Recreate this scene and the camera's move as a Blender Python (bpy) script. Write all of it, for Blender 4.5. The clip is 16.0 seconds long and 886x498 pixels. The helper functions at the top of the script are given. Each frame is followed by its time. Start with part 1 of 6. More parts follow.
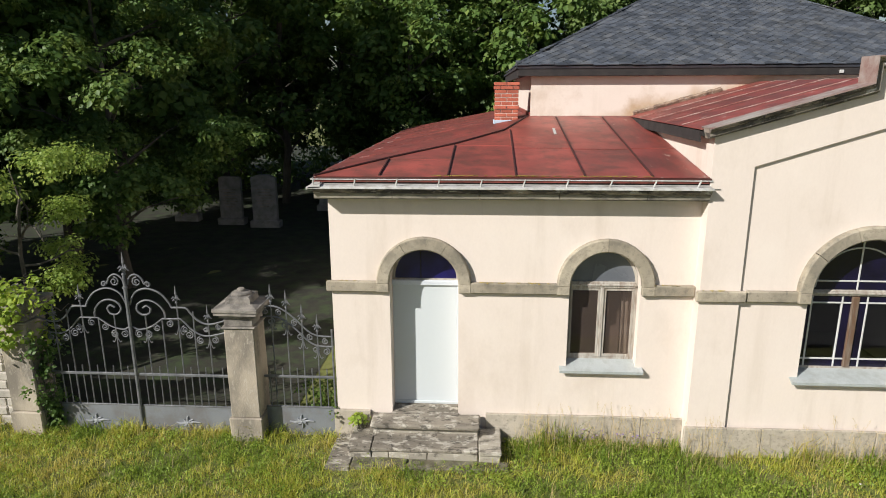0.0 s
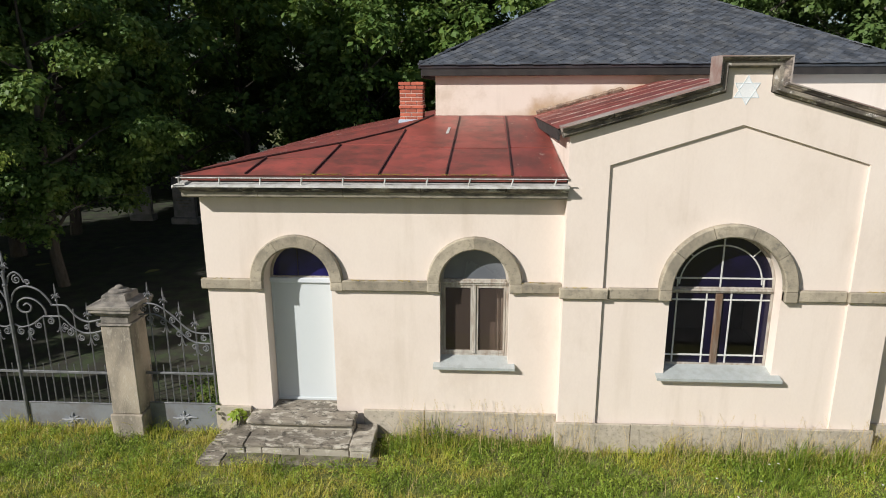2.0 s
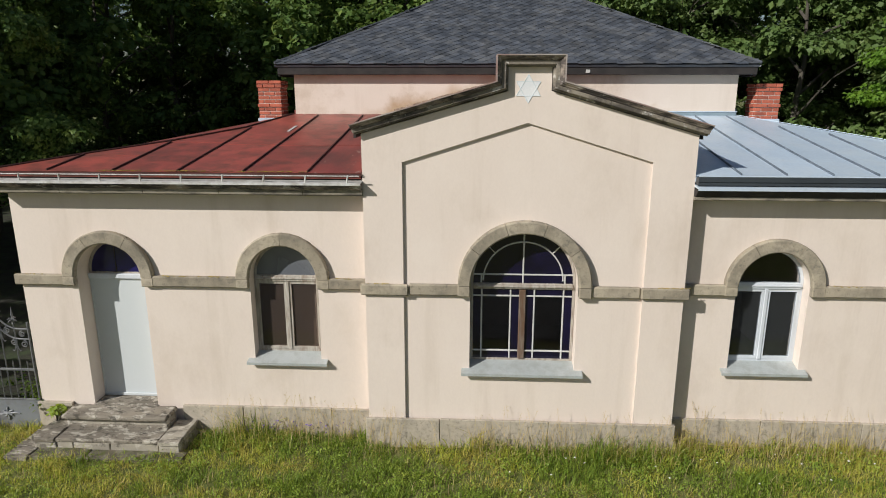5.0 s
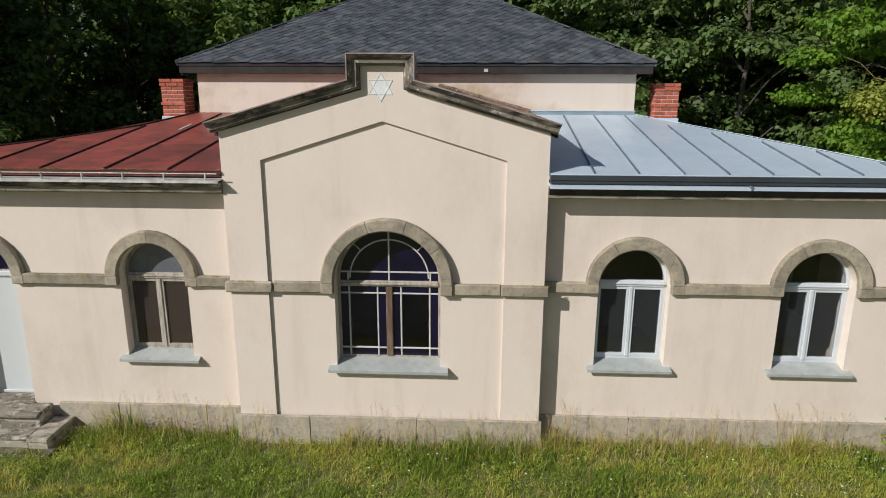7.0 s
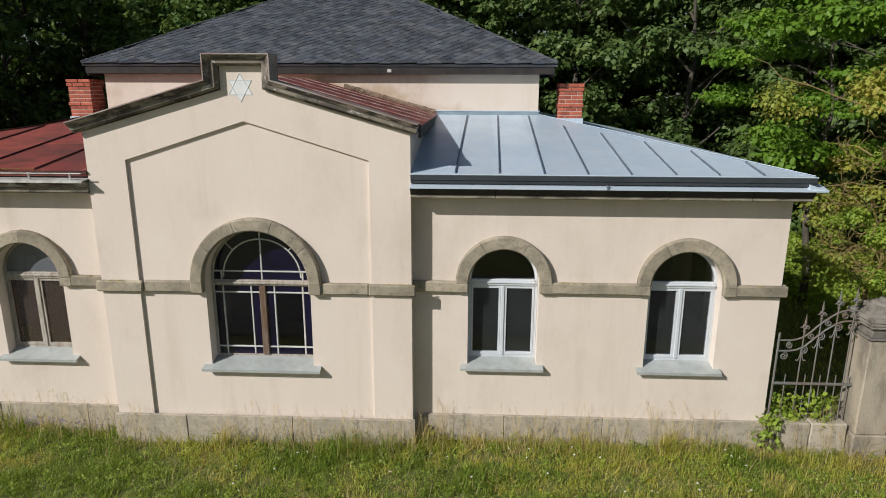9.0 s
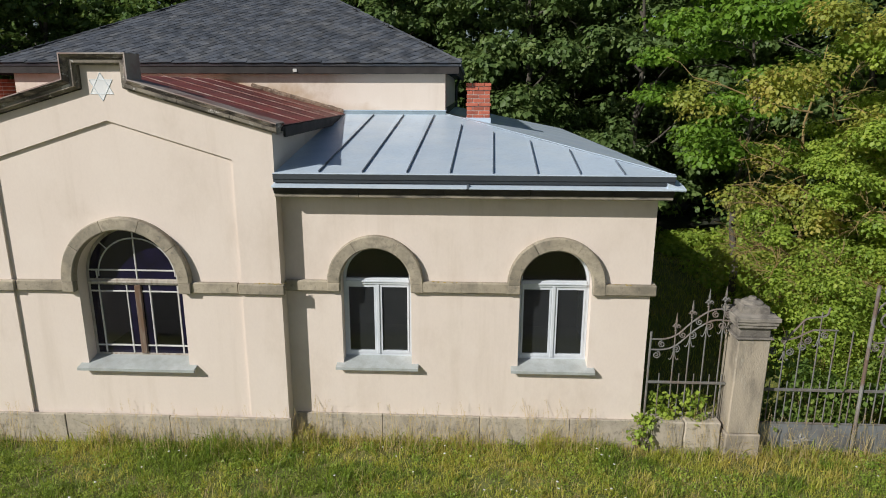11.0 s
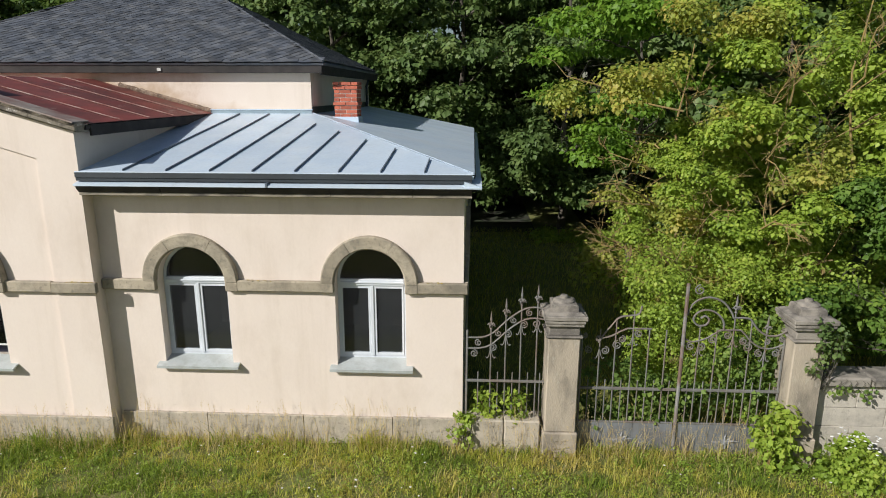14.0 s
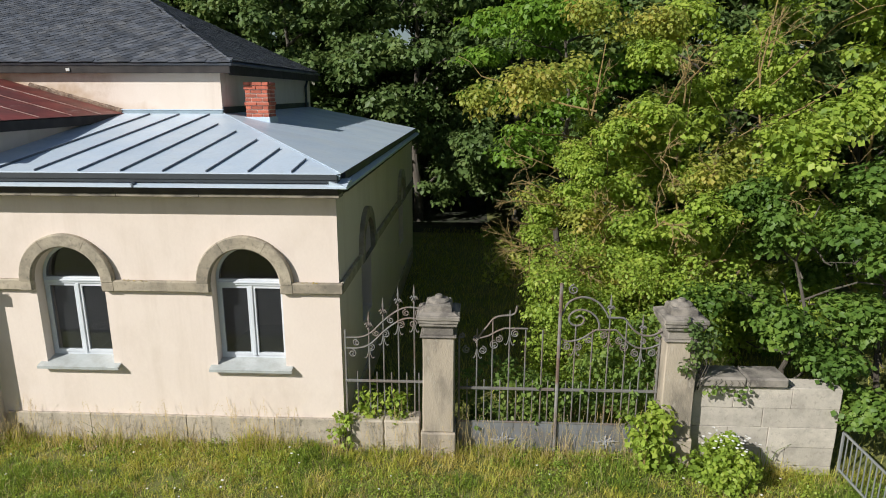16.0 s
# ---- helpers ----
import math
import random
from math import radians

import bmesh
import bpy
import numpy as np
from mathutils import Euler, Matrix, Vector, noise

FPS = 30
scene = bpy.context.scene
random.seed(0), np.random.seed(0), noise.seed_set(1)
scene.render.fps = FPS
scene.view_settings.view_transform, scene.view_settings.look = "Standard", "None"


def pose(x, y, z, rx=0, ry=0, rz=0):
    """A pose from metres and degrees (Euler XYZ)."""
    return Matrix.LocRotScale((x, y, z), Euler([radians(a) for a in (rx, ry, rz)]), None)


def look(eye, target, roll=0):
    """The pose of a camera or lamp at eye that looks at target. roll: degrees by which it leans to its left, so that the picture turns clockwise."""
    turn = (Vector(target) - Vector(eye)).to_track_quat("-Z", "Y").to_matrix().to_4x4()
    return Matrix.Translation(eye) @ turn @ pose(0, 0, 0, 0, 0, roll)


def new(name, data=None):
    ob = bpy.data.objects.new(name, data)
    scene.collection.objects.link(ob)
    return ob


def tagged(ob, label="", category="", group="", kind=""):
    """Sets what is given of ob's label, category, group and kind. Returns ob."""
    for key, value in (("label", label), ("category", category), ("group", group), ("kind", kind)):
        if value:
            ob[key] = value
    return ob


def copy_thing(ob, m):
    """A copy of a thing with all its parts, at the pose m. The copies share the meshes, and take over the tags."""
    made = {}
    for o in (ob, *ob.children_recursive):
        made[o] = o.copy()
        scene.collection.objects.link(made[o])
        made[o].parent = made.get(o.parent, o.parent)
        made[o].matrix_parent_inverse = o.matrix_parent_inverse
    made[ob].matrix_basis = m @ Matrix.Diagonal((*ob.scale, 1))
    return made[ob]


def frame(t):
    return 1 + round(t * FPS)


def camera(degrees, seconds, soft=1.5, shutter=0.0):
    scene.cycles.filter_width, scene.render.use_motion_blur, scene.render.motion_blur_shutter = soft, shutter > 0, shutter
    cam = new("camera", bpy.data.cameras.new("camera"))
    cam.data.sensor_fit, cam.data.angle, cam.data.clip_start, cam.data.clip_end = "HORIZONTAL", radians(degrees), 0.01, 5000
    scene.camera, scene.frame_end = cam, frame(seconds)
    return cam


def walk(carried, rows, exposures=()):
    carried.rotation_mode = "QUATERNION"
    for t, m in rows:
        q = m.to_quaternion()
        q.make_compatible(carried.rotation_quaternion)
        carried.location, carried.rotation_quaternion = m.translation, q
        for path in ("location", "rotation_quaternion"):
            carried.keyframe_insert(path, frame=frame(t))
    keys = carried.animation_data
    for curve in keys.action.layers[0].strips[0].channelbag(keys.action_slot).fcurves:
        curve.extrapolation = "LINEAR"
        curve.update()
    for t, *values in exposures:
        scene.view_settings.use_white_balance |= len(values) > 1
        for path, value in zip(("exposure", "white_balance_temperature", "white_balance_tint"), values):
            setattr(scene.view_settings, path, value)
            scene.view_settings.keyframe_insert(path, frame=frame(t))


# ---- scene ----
cam = camera(70.1, 16.0, soft=1.0)
PATH = [
    (0, (2.52, -9.897, 5.935), (2.398, -7.961, 5.447), -0.2),
    (0.5, (3.085, -9.871, 5.933), (2.961, -7.936, 5.444), -0.2),
    (1, (3.569, -9.889, 5.925), (3.449, -7.953, 5.437), -0.2),
    (1.5, (4.117, -9.895, 5.918), (3.999, -7.959, 5.431), -0.2),
    (2, (4.63, -9.895, 5.922), (4.512, -7.959, 5.434), -0.2),
    (2.5, (5.16, -9.897, 5.925), (5.046, -7.961, 5.435), -0.2),
    (3, (5.671, -9.874, 5.914), (5.558, -7.937, 5.426), -0.1),
    (3.5, (6.191, -9.881, 5.9), (6.083, -7.944, 5.414), -0.1),
    (4, (6.685, -9.874, 5.885), (6.581, -7.936, 5.401), -0.0),
    (6.5, (9.321, -9.818, 5.847), (9.229, -7.88, 5.364), 0.1),
    (7, (9.853, -9.817, 5.848), (9.764, -7.879, 5.364), 0.2),
    (7.5, (10.359, -9.815, 5.847), (10.272, -7.877, 5.364), 0.2),
    (8, (10.902, -9.815, 5.837), (10.815, -7.876, 5.356), 0.2),
    (8.5, (11.387, -9.805, 5.844), (11.304, -7.866, 5.362), 0.2),
    (9, (11.932, -9.787, 5.852), (11.849, -7.848, 5.369), 0.2),
    (9.5, (12.432, -9.766, 5.855), (12.352, -7.827, 5.372), 0.2),
    (10, (12.977, -9.759, 5.861), (12.896, -7.821, 5.376), 0.2),
    (12.5, (15.519, -9.643, 5.819), (15.429, -7.704, 5.34), 0.1),
    (13, (16.023, -9.642, 5.834), (15.935, -7.703, 5.353), 0.1),
    (13.5, (16.52, -9.61, 5.816), (16.431, -7.67, 5.338), 0.1),
    (14, (17.048, -9.585, 5.823), (16.958, -7.646, 5.341), 0.1),
    (14.5, (17.59, -9.556, 5.816), (17.489, -7.618, 5.336), -0.0),
    (15, (18.029, -9.527, 5.818), (17.941, -7.587, 5.337), 0.1),
    (15.5, (18.519, -9.507, 5.815), (18.43, -7.567, 5.334), 0.0),
    (16, (19.014, -9.489, 5.8), (18.928, -7.549, 5.322), 0.1),
]
EXPOSURES = [(0, 0.28), (1.5, 0.19), (3.5, 0.0), (7, -0.22), (9.5, -0.19), (12.5, -0.01), (16, 0.20)]
walk(cam, [(t, look(eye, target, roll)) for t, eye, target, roll in PATH], EXPOSURES)

# ---- world, sun, exposure ----
from mathutils import geometry

SUN_WAY = Vector((1.18, 1.0, -1.0)).normalized()
world = bpy.data.worlds.new("sky")
scene.world = world
world.use_nodes = True
wn = world.node_tree
sky = wn.nodes.new("ShaderNodeTexSky")
sky.sky_type = "NISHITA"
sky.sun_disc = False
sky.sun_elevation = math.asin(-SUN_WAY.z)
sky.sun_rotation = math.atan2(-SUN_WAY.x, -SUN_WAY.y)
wn.links.new(sky.outputs["Color"], wn.nodes["Background"].inputs["Color"])
wn.nodes["Background"].inputs["Strength"].default_value = 0.055
sun = new("sun", bpy.data.lights.new("sun", "SUN"))
sun.data.energy, sun.data.angle, sun.data.color = 4.75, radians(0.55), (1.0, 0.965, 0.905)
sun.matrix_world = Matrix.Translation((-20, -20, 20)) @ SUN_WAY.to_track_quat("-Z", "Y").to_matrix().to_4x4()

# ---- materials ----


def mat(name, c1, c2, scale=6.0, rough=0.8, bump=0.15, metal=0.0, c3=None, spots=2.0, amount=0.5, fine=60.0, per_piece=0.0, stretch=(1, 1, 1), sharp=(0.45, 0.62), c4=None, spots4=20.0, amount4=0.6, sharp4=(0.55, 0.64), grain_by=(0.86, 1.12), top=None, streak=None):
    """Two-scale noise colour, optional blotches of c3, bump and roughness variation; per_piece varies the value from object to object."""
    m = bpy.data.materials.new(name)
    m.use_nodes = True
    n, l = m.node_tree.nodes, m.node_tree.links
    b = n["Principled BSDF"]
    co = n.new("ShaderNodeTexCoord")
    mp = n.new("ShaderNodeMapping")
    mp.inputs["Scale"].default_value = stretch
    l.new(co.outputs["Object"], mp.inputs["Vector"])

    def noise_at(sc, detail):
        t = n.new("ShaderNodeTexNoise")
        t.inputs["Scale"].default_value, t.inputs["Detail"].default_value = sc, detail
        l.new(mp.outputs["Vector"], t.inputs["Vector"])
        return t

    def mix(fac, a, c, kind="MIX"):
        x = n.new("ShaderNodeMix")
        x.data_type, x.blend_type = "RGBA", kind
        for sock, v in ((x.inputs["Factor"], fac), (x.inputs["A"], a), (x.inputs["B"], c)):
            if hasattr(v, "is_linked"):
                l.new(v, sock)
            else:
                sock.default_value = v
        return x.outputs["Result"]

    def ramp(v, lo, hi):
        r = n.new("ShaderNodeMapRange")
        r.inputs["From Min"].default_value, r.inputs["From Max"].default_value = lo, hi
        l.new(v, r.inputs["Value"])
        return r.outputs["Result"]

    big, small = noise_at(scale, 5), noise_at(fine, 4)
    col = mix(ramp(big.outputs["Fac"], 0.35, 0.65), (*c1, 1), (*c2, 1))
    grain = n.new("ShaderNodeMapRange")
    grain.inputs["To Min"].default_value, grain.inputs["To Max"].default_value = grain_by
    l.new(small.outputs["Fac"], grain.inputs["Value"])
    g = n.new("ShaderNodeCombineColor")
    for ch in ("Red", "Green", "Blue"):
        l.new(grain.outputs["Result"], g.inputs[ch])
    col = mix(1.0, col, g.outputs["Color"], "MULTIPLY")
    if c3:
        sp = noise_at(spots, 8)
        sp.inputs["Roughness"].default_value = 0.68
        f = n.new("ShaderNodeMath")
        f.operation = "MULTIPLY"
        f.inputs[1].default_value = amount
        l.new(ramp(sp.outputs["Fac"], *sharp), f.inputs[0])
        col = mix(f.outputs[0], col, (*c3, 1))
    if streak:
        # faint runs of dirty water and hairline mends
        ms, ts = n.new("ShaderNodeMapping"), n.new("ShaderNodeTexNoise")
        ms.inputs["Scale"].default_value = (2.6, 2.6, 0.22)
        l.new(co.outputs["Object"], ms.inputs["Vector"])
        l.new(ms.outputs["Vector"], ts.inputs["Vector"])
        ts.inputs["Scale"].default_value, ts.inputs["Detail"].default_value = 1.0, 7
        ts.inputs["Roughness"].default_value = 0.62
        fs = n.new("ShaderNodeMath")
        fs.operation = "MULTIPLY"
        fs.inputs[1].default_value = 0.29
        l.new(ramp(ts.outputs["Fac"], 0.54, 0.74), fs.inputs[0])
        col = mix(fs.outputs[0], col, (*streak, 1))
    if top:
        ge, sx = n.new("ShaderNodeNewGeometry"), n.new("ShaderNodeSeparateXYZ")
        l.new(ge.outputs["Normal"], sx.inputs[0])
        ft = n.new("ShaderNodeMath")
        ft.operation = "MULTIPLY"
        l.new(ramp(sx.outputs["Z"], 0.5, 0.95), ft.inputs[0])
        l.new(ramp(big.outputs["Fac"], 0.25, 0.62), ft.inputs[1])
        col = mix(ft.outputs[0], col, (*top, 1))
    if c4:
        sp4 = noise_at(spots4, 6)
        sp4.inputs["Roughness"].default_value = 0.7
        f4 = n.new("ShaderNodeMath")
        f4.operation = "MULTIPLY"
        f4.inputs[1].default_value = amount4
        l.new(ramp(sp4.outputs["Fac"], *sharp4), f4.inputs[0])
        col = mix(f4.outputs[0], col, (*c4, 1))
    if per_piece:
        oi = n.new("ShaderNodeObjectInfo")
        r = n.new("ShaderNodeMapRange")
        r.inputs["To Min"].default_value, r.inputs["To Max"].default_value = 1 - per_piece, 1 + per_piece
        l.new(oi.outputs["Random"], r.inputs["Value"])
        hs = n.new("ShaderNodeHueSaturation")
        l.new(r.outputs["Result"], hs.inputs["Value"])
        l.new(col, hs.inputs["Color"])
        col = hs.outputs["Color"]
    l.new(col, b.inputs["Base Color"])
    rr = n.new("ShaderNodeMapRange")
    rr.inputs["To Min"].default_value, rr.inputs["To Max"].default_value = max(0.02, rough - 0.12), min(1, rough + 0.12)
    l.new(big.outputs["Fac"], rr.inputs["Value"])
    l.new(rr.outputs["Result"], b.inputs["Roughness"])
    b.inputs["Metallic"].default_value = metal
    if bump:
        bp = n.new("ShaderNodeBump")
        bp.inputs["Strength"].default_value, bp.inputs["Distance"].default_value = bump, 0.01
        l.new(small.outputs["Fac"], bp.inputs["Height"])
        l.new(bp.outputs["Normal"], b.inputs["Normal"])
    return m


def leaf_mat(name, c1, c2, c3, through_light=0.35, patch=None, clump=0.0):
    """Leaves: colour by island, gloss and light that passes through the blade."""
    m = bpy.data.materials.new(name)
    m.use_nodes = True
    n, l = m.node_tree.nodes, m.node_tree.links
    b = n["Principled BSDF"]
    geo = n.new("ShaderNodeNewGeometry")
    r = n.new("ShaderNodeValToRGB")
    r.color_ramp.elements[0].color, r.color_ramp.elements[1].color = (*c1, 1), (*c3, 1)
    mid = r.color_ramp.elements.new(0.55)
    mid.color = (*c2, 1)
    fac = geo.outputs["Random Per Island"]
    if clump:
        cc, cn, cm, cmix = n.new("ShaderNodeTexCoord"), n.new("ShaderNodeTexNoise"), n.new("ShaderNodeMapRange"), n.new("ShaderNodeMix")
        cn.inputs["Scale"].default_value, cn.inputs["Detail"].default_value = 1.3, 3
        cm.inputs["From Min"].default_value, cm.inputs["From Max"].default_value = 0.34, 0.66
        cmix.inputs["Factor"].default_value = clump
        l.new(cc.outputs["Object"], cn.inputs["Vector"])
        l.new(cn.outputs["Fac"], cm.inputs["Value"])
        l.new(fac, cmix.inputs["A"])
        l.new(cm.outputs["Result"], cmix.inputs["B"])
        fac = cmix.outputs["Result"]
    l.new(fac, r.inputs["Fac"])
    col = r.outputs["Color"]
    if patch:
        co, tx = n.new("ShaderNodeTexCoord"), n.new("ShaderNodeTexNoise")
        tx.inputs["Scale"].default_value, tx.inputs["Detail"].default_value = 1.1, 4
        l.new(co.outputs["Object"], tx.inputs["Vector"])
        mr = n.new("ShaderNodeMapRange")
        mr.inputs["From Min"].default_value, mr.inputs["From Max"].default_value = 0.45, 0.65
        mr.inputs["To Max"].default_value = 0.75
        l.new(tx.outputs["Fac"], mr.inputs["Value"])
        mc = n.new("ShaderNodeMix")
        mc.data_type = "RGBA"
        l.new(mr.outputs["Result"], mc.inputs["Factor"])
        l.new(col, mc.inputs["A"])
        mc.inputs["B"].default_value = (*patch, 1)
        col = mc.outputs["Result"]
    l.new(col, b.inputs["Base Color"])
    b.inputs["Roughness"].default_value = 0.5
    b.inputs["Specular IOR Level"].default_value = 0.3
    tr = n.new("ShaderNodeBsdfTranslucent")
    hs = n.new("ShaderNodeHueSaturation")
    hs.inputs["Hue"].default_value, hs.inputs["Value"].default_value = 0.48, 1.5
    l.new(col, hs.inputs["Color"])
    l.new(hs.outputs["Color"], tr.inputs["Color"])
    mx = n.new("ShaderNodeMixShader")
    mx.inputs["Fac"].default_value = through_light
    l.new(b.outputs["BSDF"], mx.inputs[1])
    l.new(tr.outputs["BSDF"], mx.inputs[2])
    l.new(mx.outputs["Shader"], n["Material Output"].inputs["Surface"])
    return m


def glass_mat(name, tint, rough=0.03, clear=0.75):
    """A pane: a clear or tinted sheet with a mirror-like gloss by Fresnel."""
    m = bpy.data.materials.new(name)
    m.use_nodes = True
    n, l = m.node_tree.nodes, m.node_tree.links
    n.remove(n["Principled BSDF"])
    tr = n.new("ShaderNodeBsdfTransparent")
    tr.inputs["Color"].default_value = (*tint, 1)
    gl = n.new("ShaderNodeBsdfGlossy")
    gl.inputs["Roughness"].default_value = rough
    fr = n.new("ShaderNodeFresnel")
    fr.inputs["IOR"].default_value = 1.5
    mx = n.new("ShaderNodeMixShader")
    l.new(fr.outputs["Fac"], mx.inputs["Fac"])
    l.new(tr.outputs["BSDF"], mx.inputs[1])
    l.new(gl.outputs["BSDF"], mx.inputs[2])
    l.new(mx.outputs["Shader"], n["Material Output"].inputs["Surface"])
    return m


M_RENDER = mat("cream_render", (0.748, 0.657, 0.588), (0.722, 0.630, 0.560), 0.6, 0.9, 0.12, c3=(0.53, 0.44, 0.36), spots=0.75, amount=0.50, fine=30, sharp=(0.52, 0.76), c4=(0.80, 0.72, 0.65), spots4=1.7, amount4=0.35, sharp4=(0.5, 0.7), stretch=(1, 1, 0.6), grain_by=(0.955, 1.035), streak=(0.47, 0.385, 0.30))
M_UPPER = mat("stained_cream_render", (0.748, 0.657, 0.588), (0.715, 0.620, 0.54), 0.6, 0.9, 0.10, c3=(0.42, 0.31, 0.21), spots=0.55, amount=0.75, fine=30, sharp=(0.54, 0.74), c4=(0.80, 0.72, 0.64), spots4=1.7, amount4=0.35, sharp4=(0.5, 0.7), grain_by=(0.965, 1.03), streak=(0.47, 0.385, 0.30))
# rust-brown water stain that spreads upwards from the slope of the gable roof
un = M_UPPER.node_tree
u_co, u_sep, u_noise = un.nodes.new("ShaderNodeTexCoord"), un.nodes.new("ShaderNodeSeparateXYZ"), un.nodes.new("ShaderNodeTexNoise")
un.links.new(u_co.outputs["Object"], u_sep.inputs[0])
un.links.new(u_co.outputs["Object"], u_noise.inputs["Vector"])
u_noise.inputs["Scale"].default_value, u_noise.inputs["Detail"].default_value = 2.2, 7


def u_math(kind, a, b=0.0):
    q = un.nodes.new("ShaderNodeMath")
    q.operation = kind
    for sock, v in zip(q.inputs, (a, b)):
        if hasattr(v, "is_linked"):
            un.links.new(v, sock)
        else:
            sock.default_value = v
    return q.outputs[0]


u_off = u_math("ABSOLUTE", u_math("SUBTRACT", u_sep.outputs["X"], 8.48))
u_line = u_math("SUBTRACT", 6.10, u_math("MULTIPLY", u_off, 0.275))
u_up = u_math("SUBTRACT", u_sep.outputs["Z"], u_line)
u_fade = un.nodes.new("ShaderNodeMapRange")
u_fade.inputs["From Min"].default_value, u_fade.inputs["From Max"].default_value = 0.36, 0.02
un.links.new(u_math("SUBTRACT", u_up, u_math("MULTIPLY", u_math("SUBTRACT", u_noise.outputs["Fac"], 0.5), 0.7)), u_fade.inputs["Value"])
u_mix = un.nodes.new("ShaderNodeMix")
u_mix.data_type = "RGBA"
u_from = un.nodes["Principled BSDF"].inputs["Base Color"].links[0].from_socket
un.links.new(u_math("MULTIPLY", u_fade.outputs["Result"], 0.62), u_mix.inputs["Factor"])
un.links.new(u_from, u_mix.inputs["A"])
u_mix.inputs["B"].default_value = (0.40, 0.25, 0.12, 1)
un.links.new(u_mix.outputs["Result"], un.nodes["Principled BSDF"].inputs["Base Color"])
M_STONE = mat("sandstone", (0.43, 0.375, 0.29), (0.33, 0.285, 0.215), 1.6, 0.9, 0.7, c3=(0.19, 0.17, 0.135), spots=2.6, amount=0.75, per_piece=0.22, c4=(0.13, 0.12, 0.10), spots4=12, amount4=0.6, sharp4=(0.54, 0.66))
M_PLINTH = mat("plinth_stone", (0.50, 0.44, 0.36), (0.42, 0.37, 0.30), 2.5, 0.9, 0.6, c3=(0.30, 0.27, 0.22), spots=4, amount=0.6, per_piece=0.05, c4=(0.20, 0.185, 0.16), spots4=16, amount4=0.6)
M_BASESTONE = mat("mossy_base_stone", (0.135, 0.115, 0.075), (0.085, 0.080, 0.045), 3.5, 0.97, 0.9, c3=(0.30, 0.27, 0.22), spots=4, amount=0.7, c4=(0.12, 0.15, 0.03), spots4=6, amount4=0.7, sharp4=(0.5, 0.64))
M_OLDSTONE = mat("lichened_step_stone", (0.29, 0.255, 0.205), (0.165, 0.145, 0.118), 2.6, 0.95, 0.9, c3=(0.50, 0.465, 0.40), spots=6.5, amount=0.9, sharp=(0.52, 0.60), c4=(0.055, 0.048, 0.038), spots4=11, amount4=0.85, sharp4=(0.52, 0.62), stretch=(0.7, 1.3, 1))
M_COPING = mat("weathered_coping_stone", (0.30, 0.265, 0.215), (0.19, 0.165, 0.14), 2.2, 0.92, 0.6, c3=(0.06, 0.052, 0.047), spots=2.6, amount=0.85, per_piece=0.15, sharp=(0.47, 0.60), c4=(0.60, 0.57, 0.53), spots4=5, amount4=0.85, sharp4=(0.57, 0.63))
M_COPSHEET = mat("faded_coping_sheet", (0.20, 0.085, 0.07), (0.33, 0.29, 0.26), 1.4, 0.6, 0.1, c3=(0.42, 0.39, 0.36), spots=1.2, amount=0.7)
M_FILLET = mat("rust_stained_mortar", (0.36, 0.27, 0.20), (0.24, 0.16, 0.11), 7, 0.95, 0.9, c3=(0.09, 0.06, 0.045), spots=9, amount=0.8, c4=(0.52, 0.46, 0.40), spots4=14, amount4=0.6)
M_STEPEDGE = mat("pale_lichened_step_stone", (0.43, 0.39, 0.32), (0.33, 0.30, 0.25), 2.4, 0.95, 0.8, c3=(0.60, 0.565, 0.50), spots=7, amount=0.8, sharp=(0.52, 0.62), c4=(0.10, 0.088, 0.07), spots4=6, amount4=0.8, sharp4=(0.53, 0.63), stretch=(0.7, 1.3, 1))
# weathered black; on the wing cornice the ledge shadow is in this colour too
M_CORNICE = mat("blackened_and_shaded_stone", (0.135, 0.112, 0.098), (0.048, 0.042, 0.042), 2.6, 0.92, 0.7, c3=(0.37, 0.31, 0.26), spots=3.2, amount=0.9, per_piece=0.18, stretch=(0.6, 1, 1.6), sharp=(0.48, 0.60), c4=(0.55, 0.52, 0.49), spots4=6, amount4=0.85, sharp4=(0.57, 0.64))
M_RED = mat("red_painted_sheet", (0.39, 0.090, 0.068), (0.265, 0.068, 0.054), 1.3, 0.42, 0.12, c3=(0.13, 0.055, 0.040), spots=2.2, amount=0.75, fine=25, per_piece=0.14, c4=(0.34, 0.22, 0.17), spots4=9, amount4=0.45, sharp4=(0.62, 0.72))
M_REDWORN = mat("worn_red_sheet", (0.29, 0.066, 0.052), (0.19, 0.05, 0.043), 1.5, 0.5, 0.12, c3=(0.11, 0.05, 0.04), spots=2.0, amount=0.6, fine=25, per_piece=0.15, stretch=(1.6, 0.7, 1), c4=(0.44, 0.34, 0.29), spots4=3.2, amount4=0.6, sharp4=(0.62, 0.68))
# red folds kept near-black, with their shadow side put into the colour
M_REDSEAM = mat("dark_seam", (0.05, 0.02, 0.018), (0.09, 0.03, 0.025), 5, 0.6, 0.1)
M_ZINC = mat("zinc_sheet", (0.60, 0.71, 0.83), (0.53, 0.64, 0.76), 1.0, 0.40, 0.06, metal=0.15, c3=(0.66, 0.74, 0.81), spots=1.4, amount=0.5, fine=20, per_piece=0.05, c4=(0.36, 0.40, 0.45), spots4=4, amount4=0.3, sharp4=(0.58, 0.72))
# upstand face darker than the roof sheets and its lip
M_ZINCFLASH = mat("teal_grey_zinc_upstand", (0.30, 0.38, 0.43), (0.24, 0.31, 0.36), 3, 0.45, 0.05, metal=0.15)
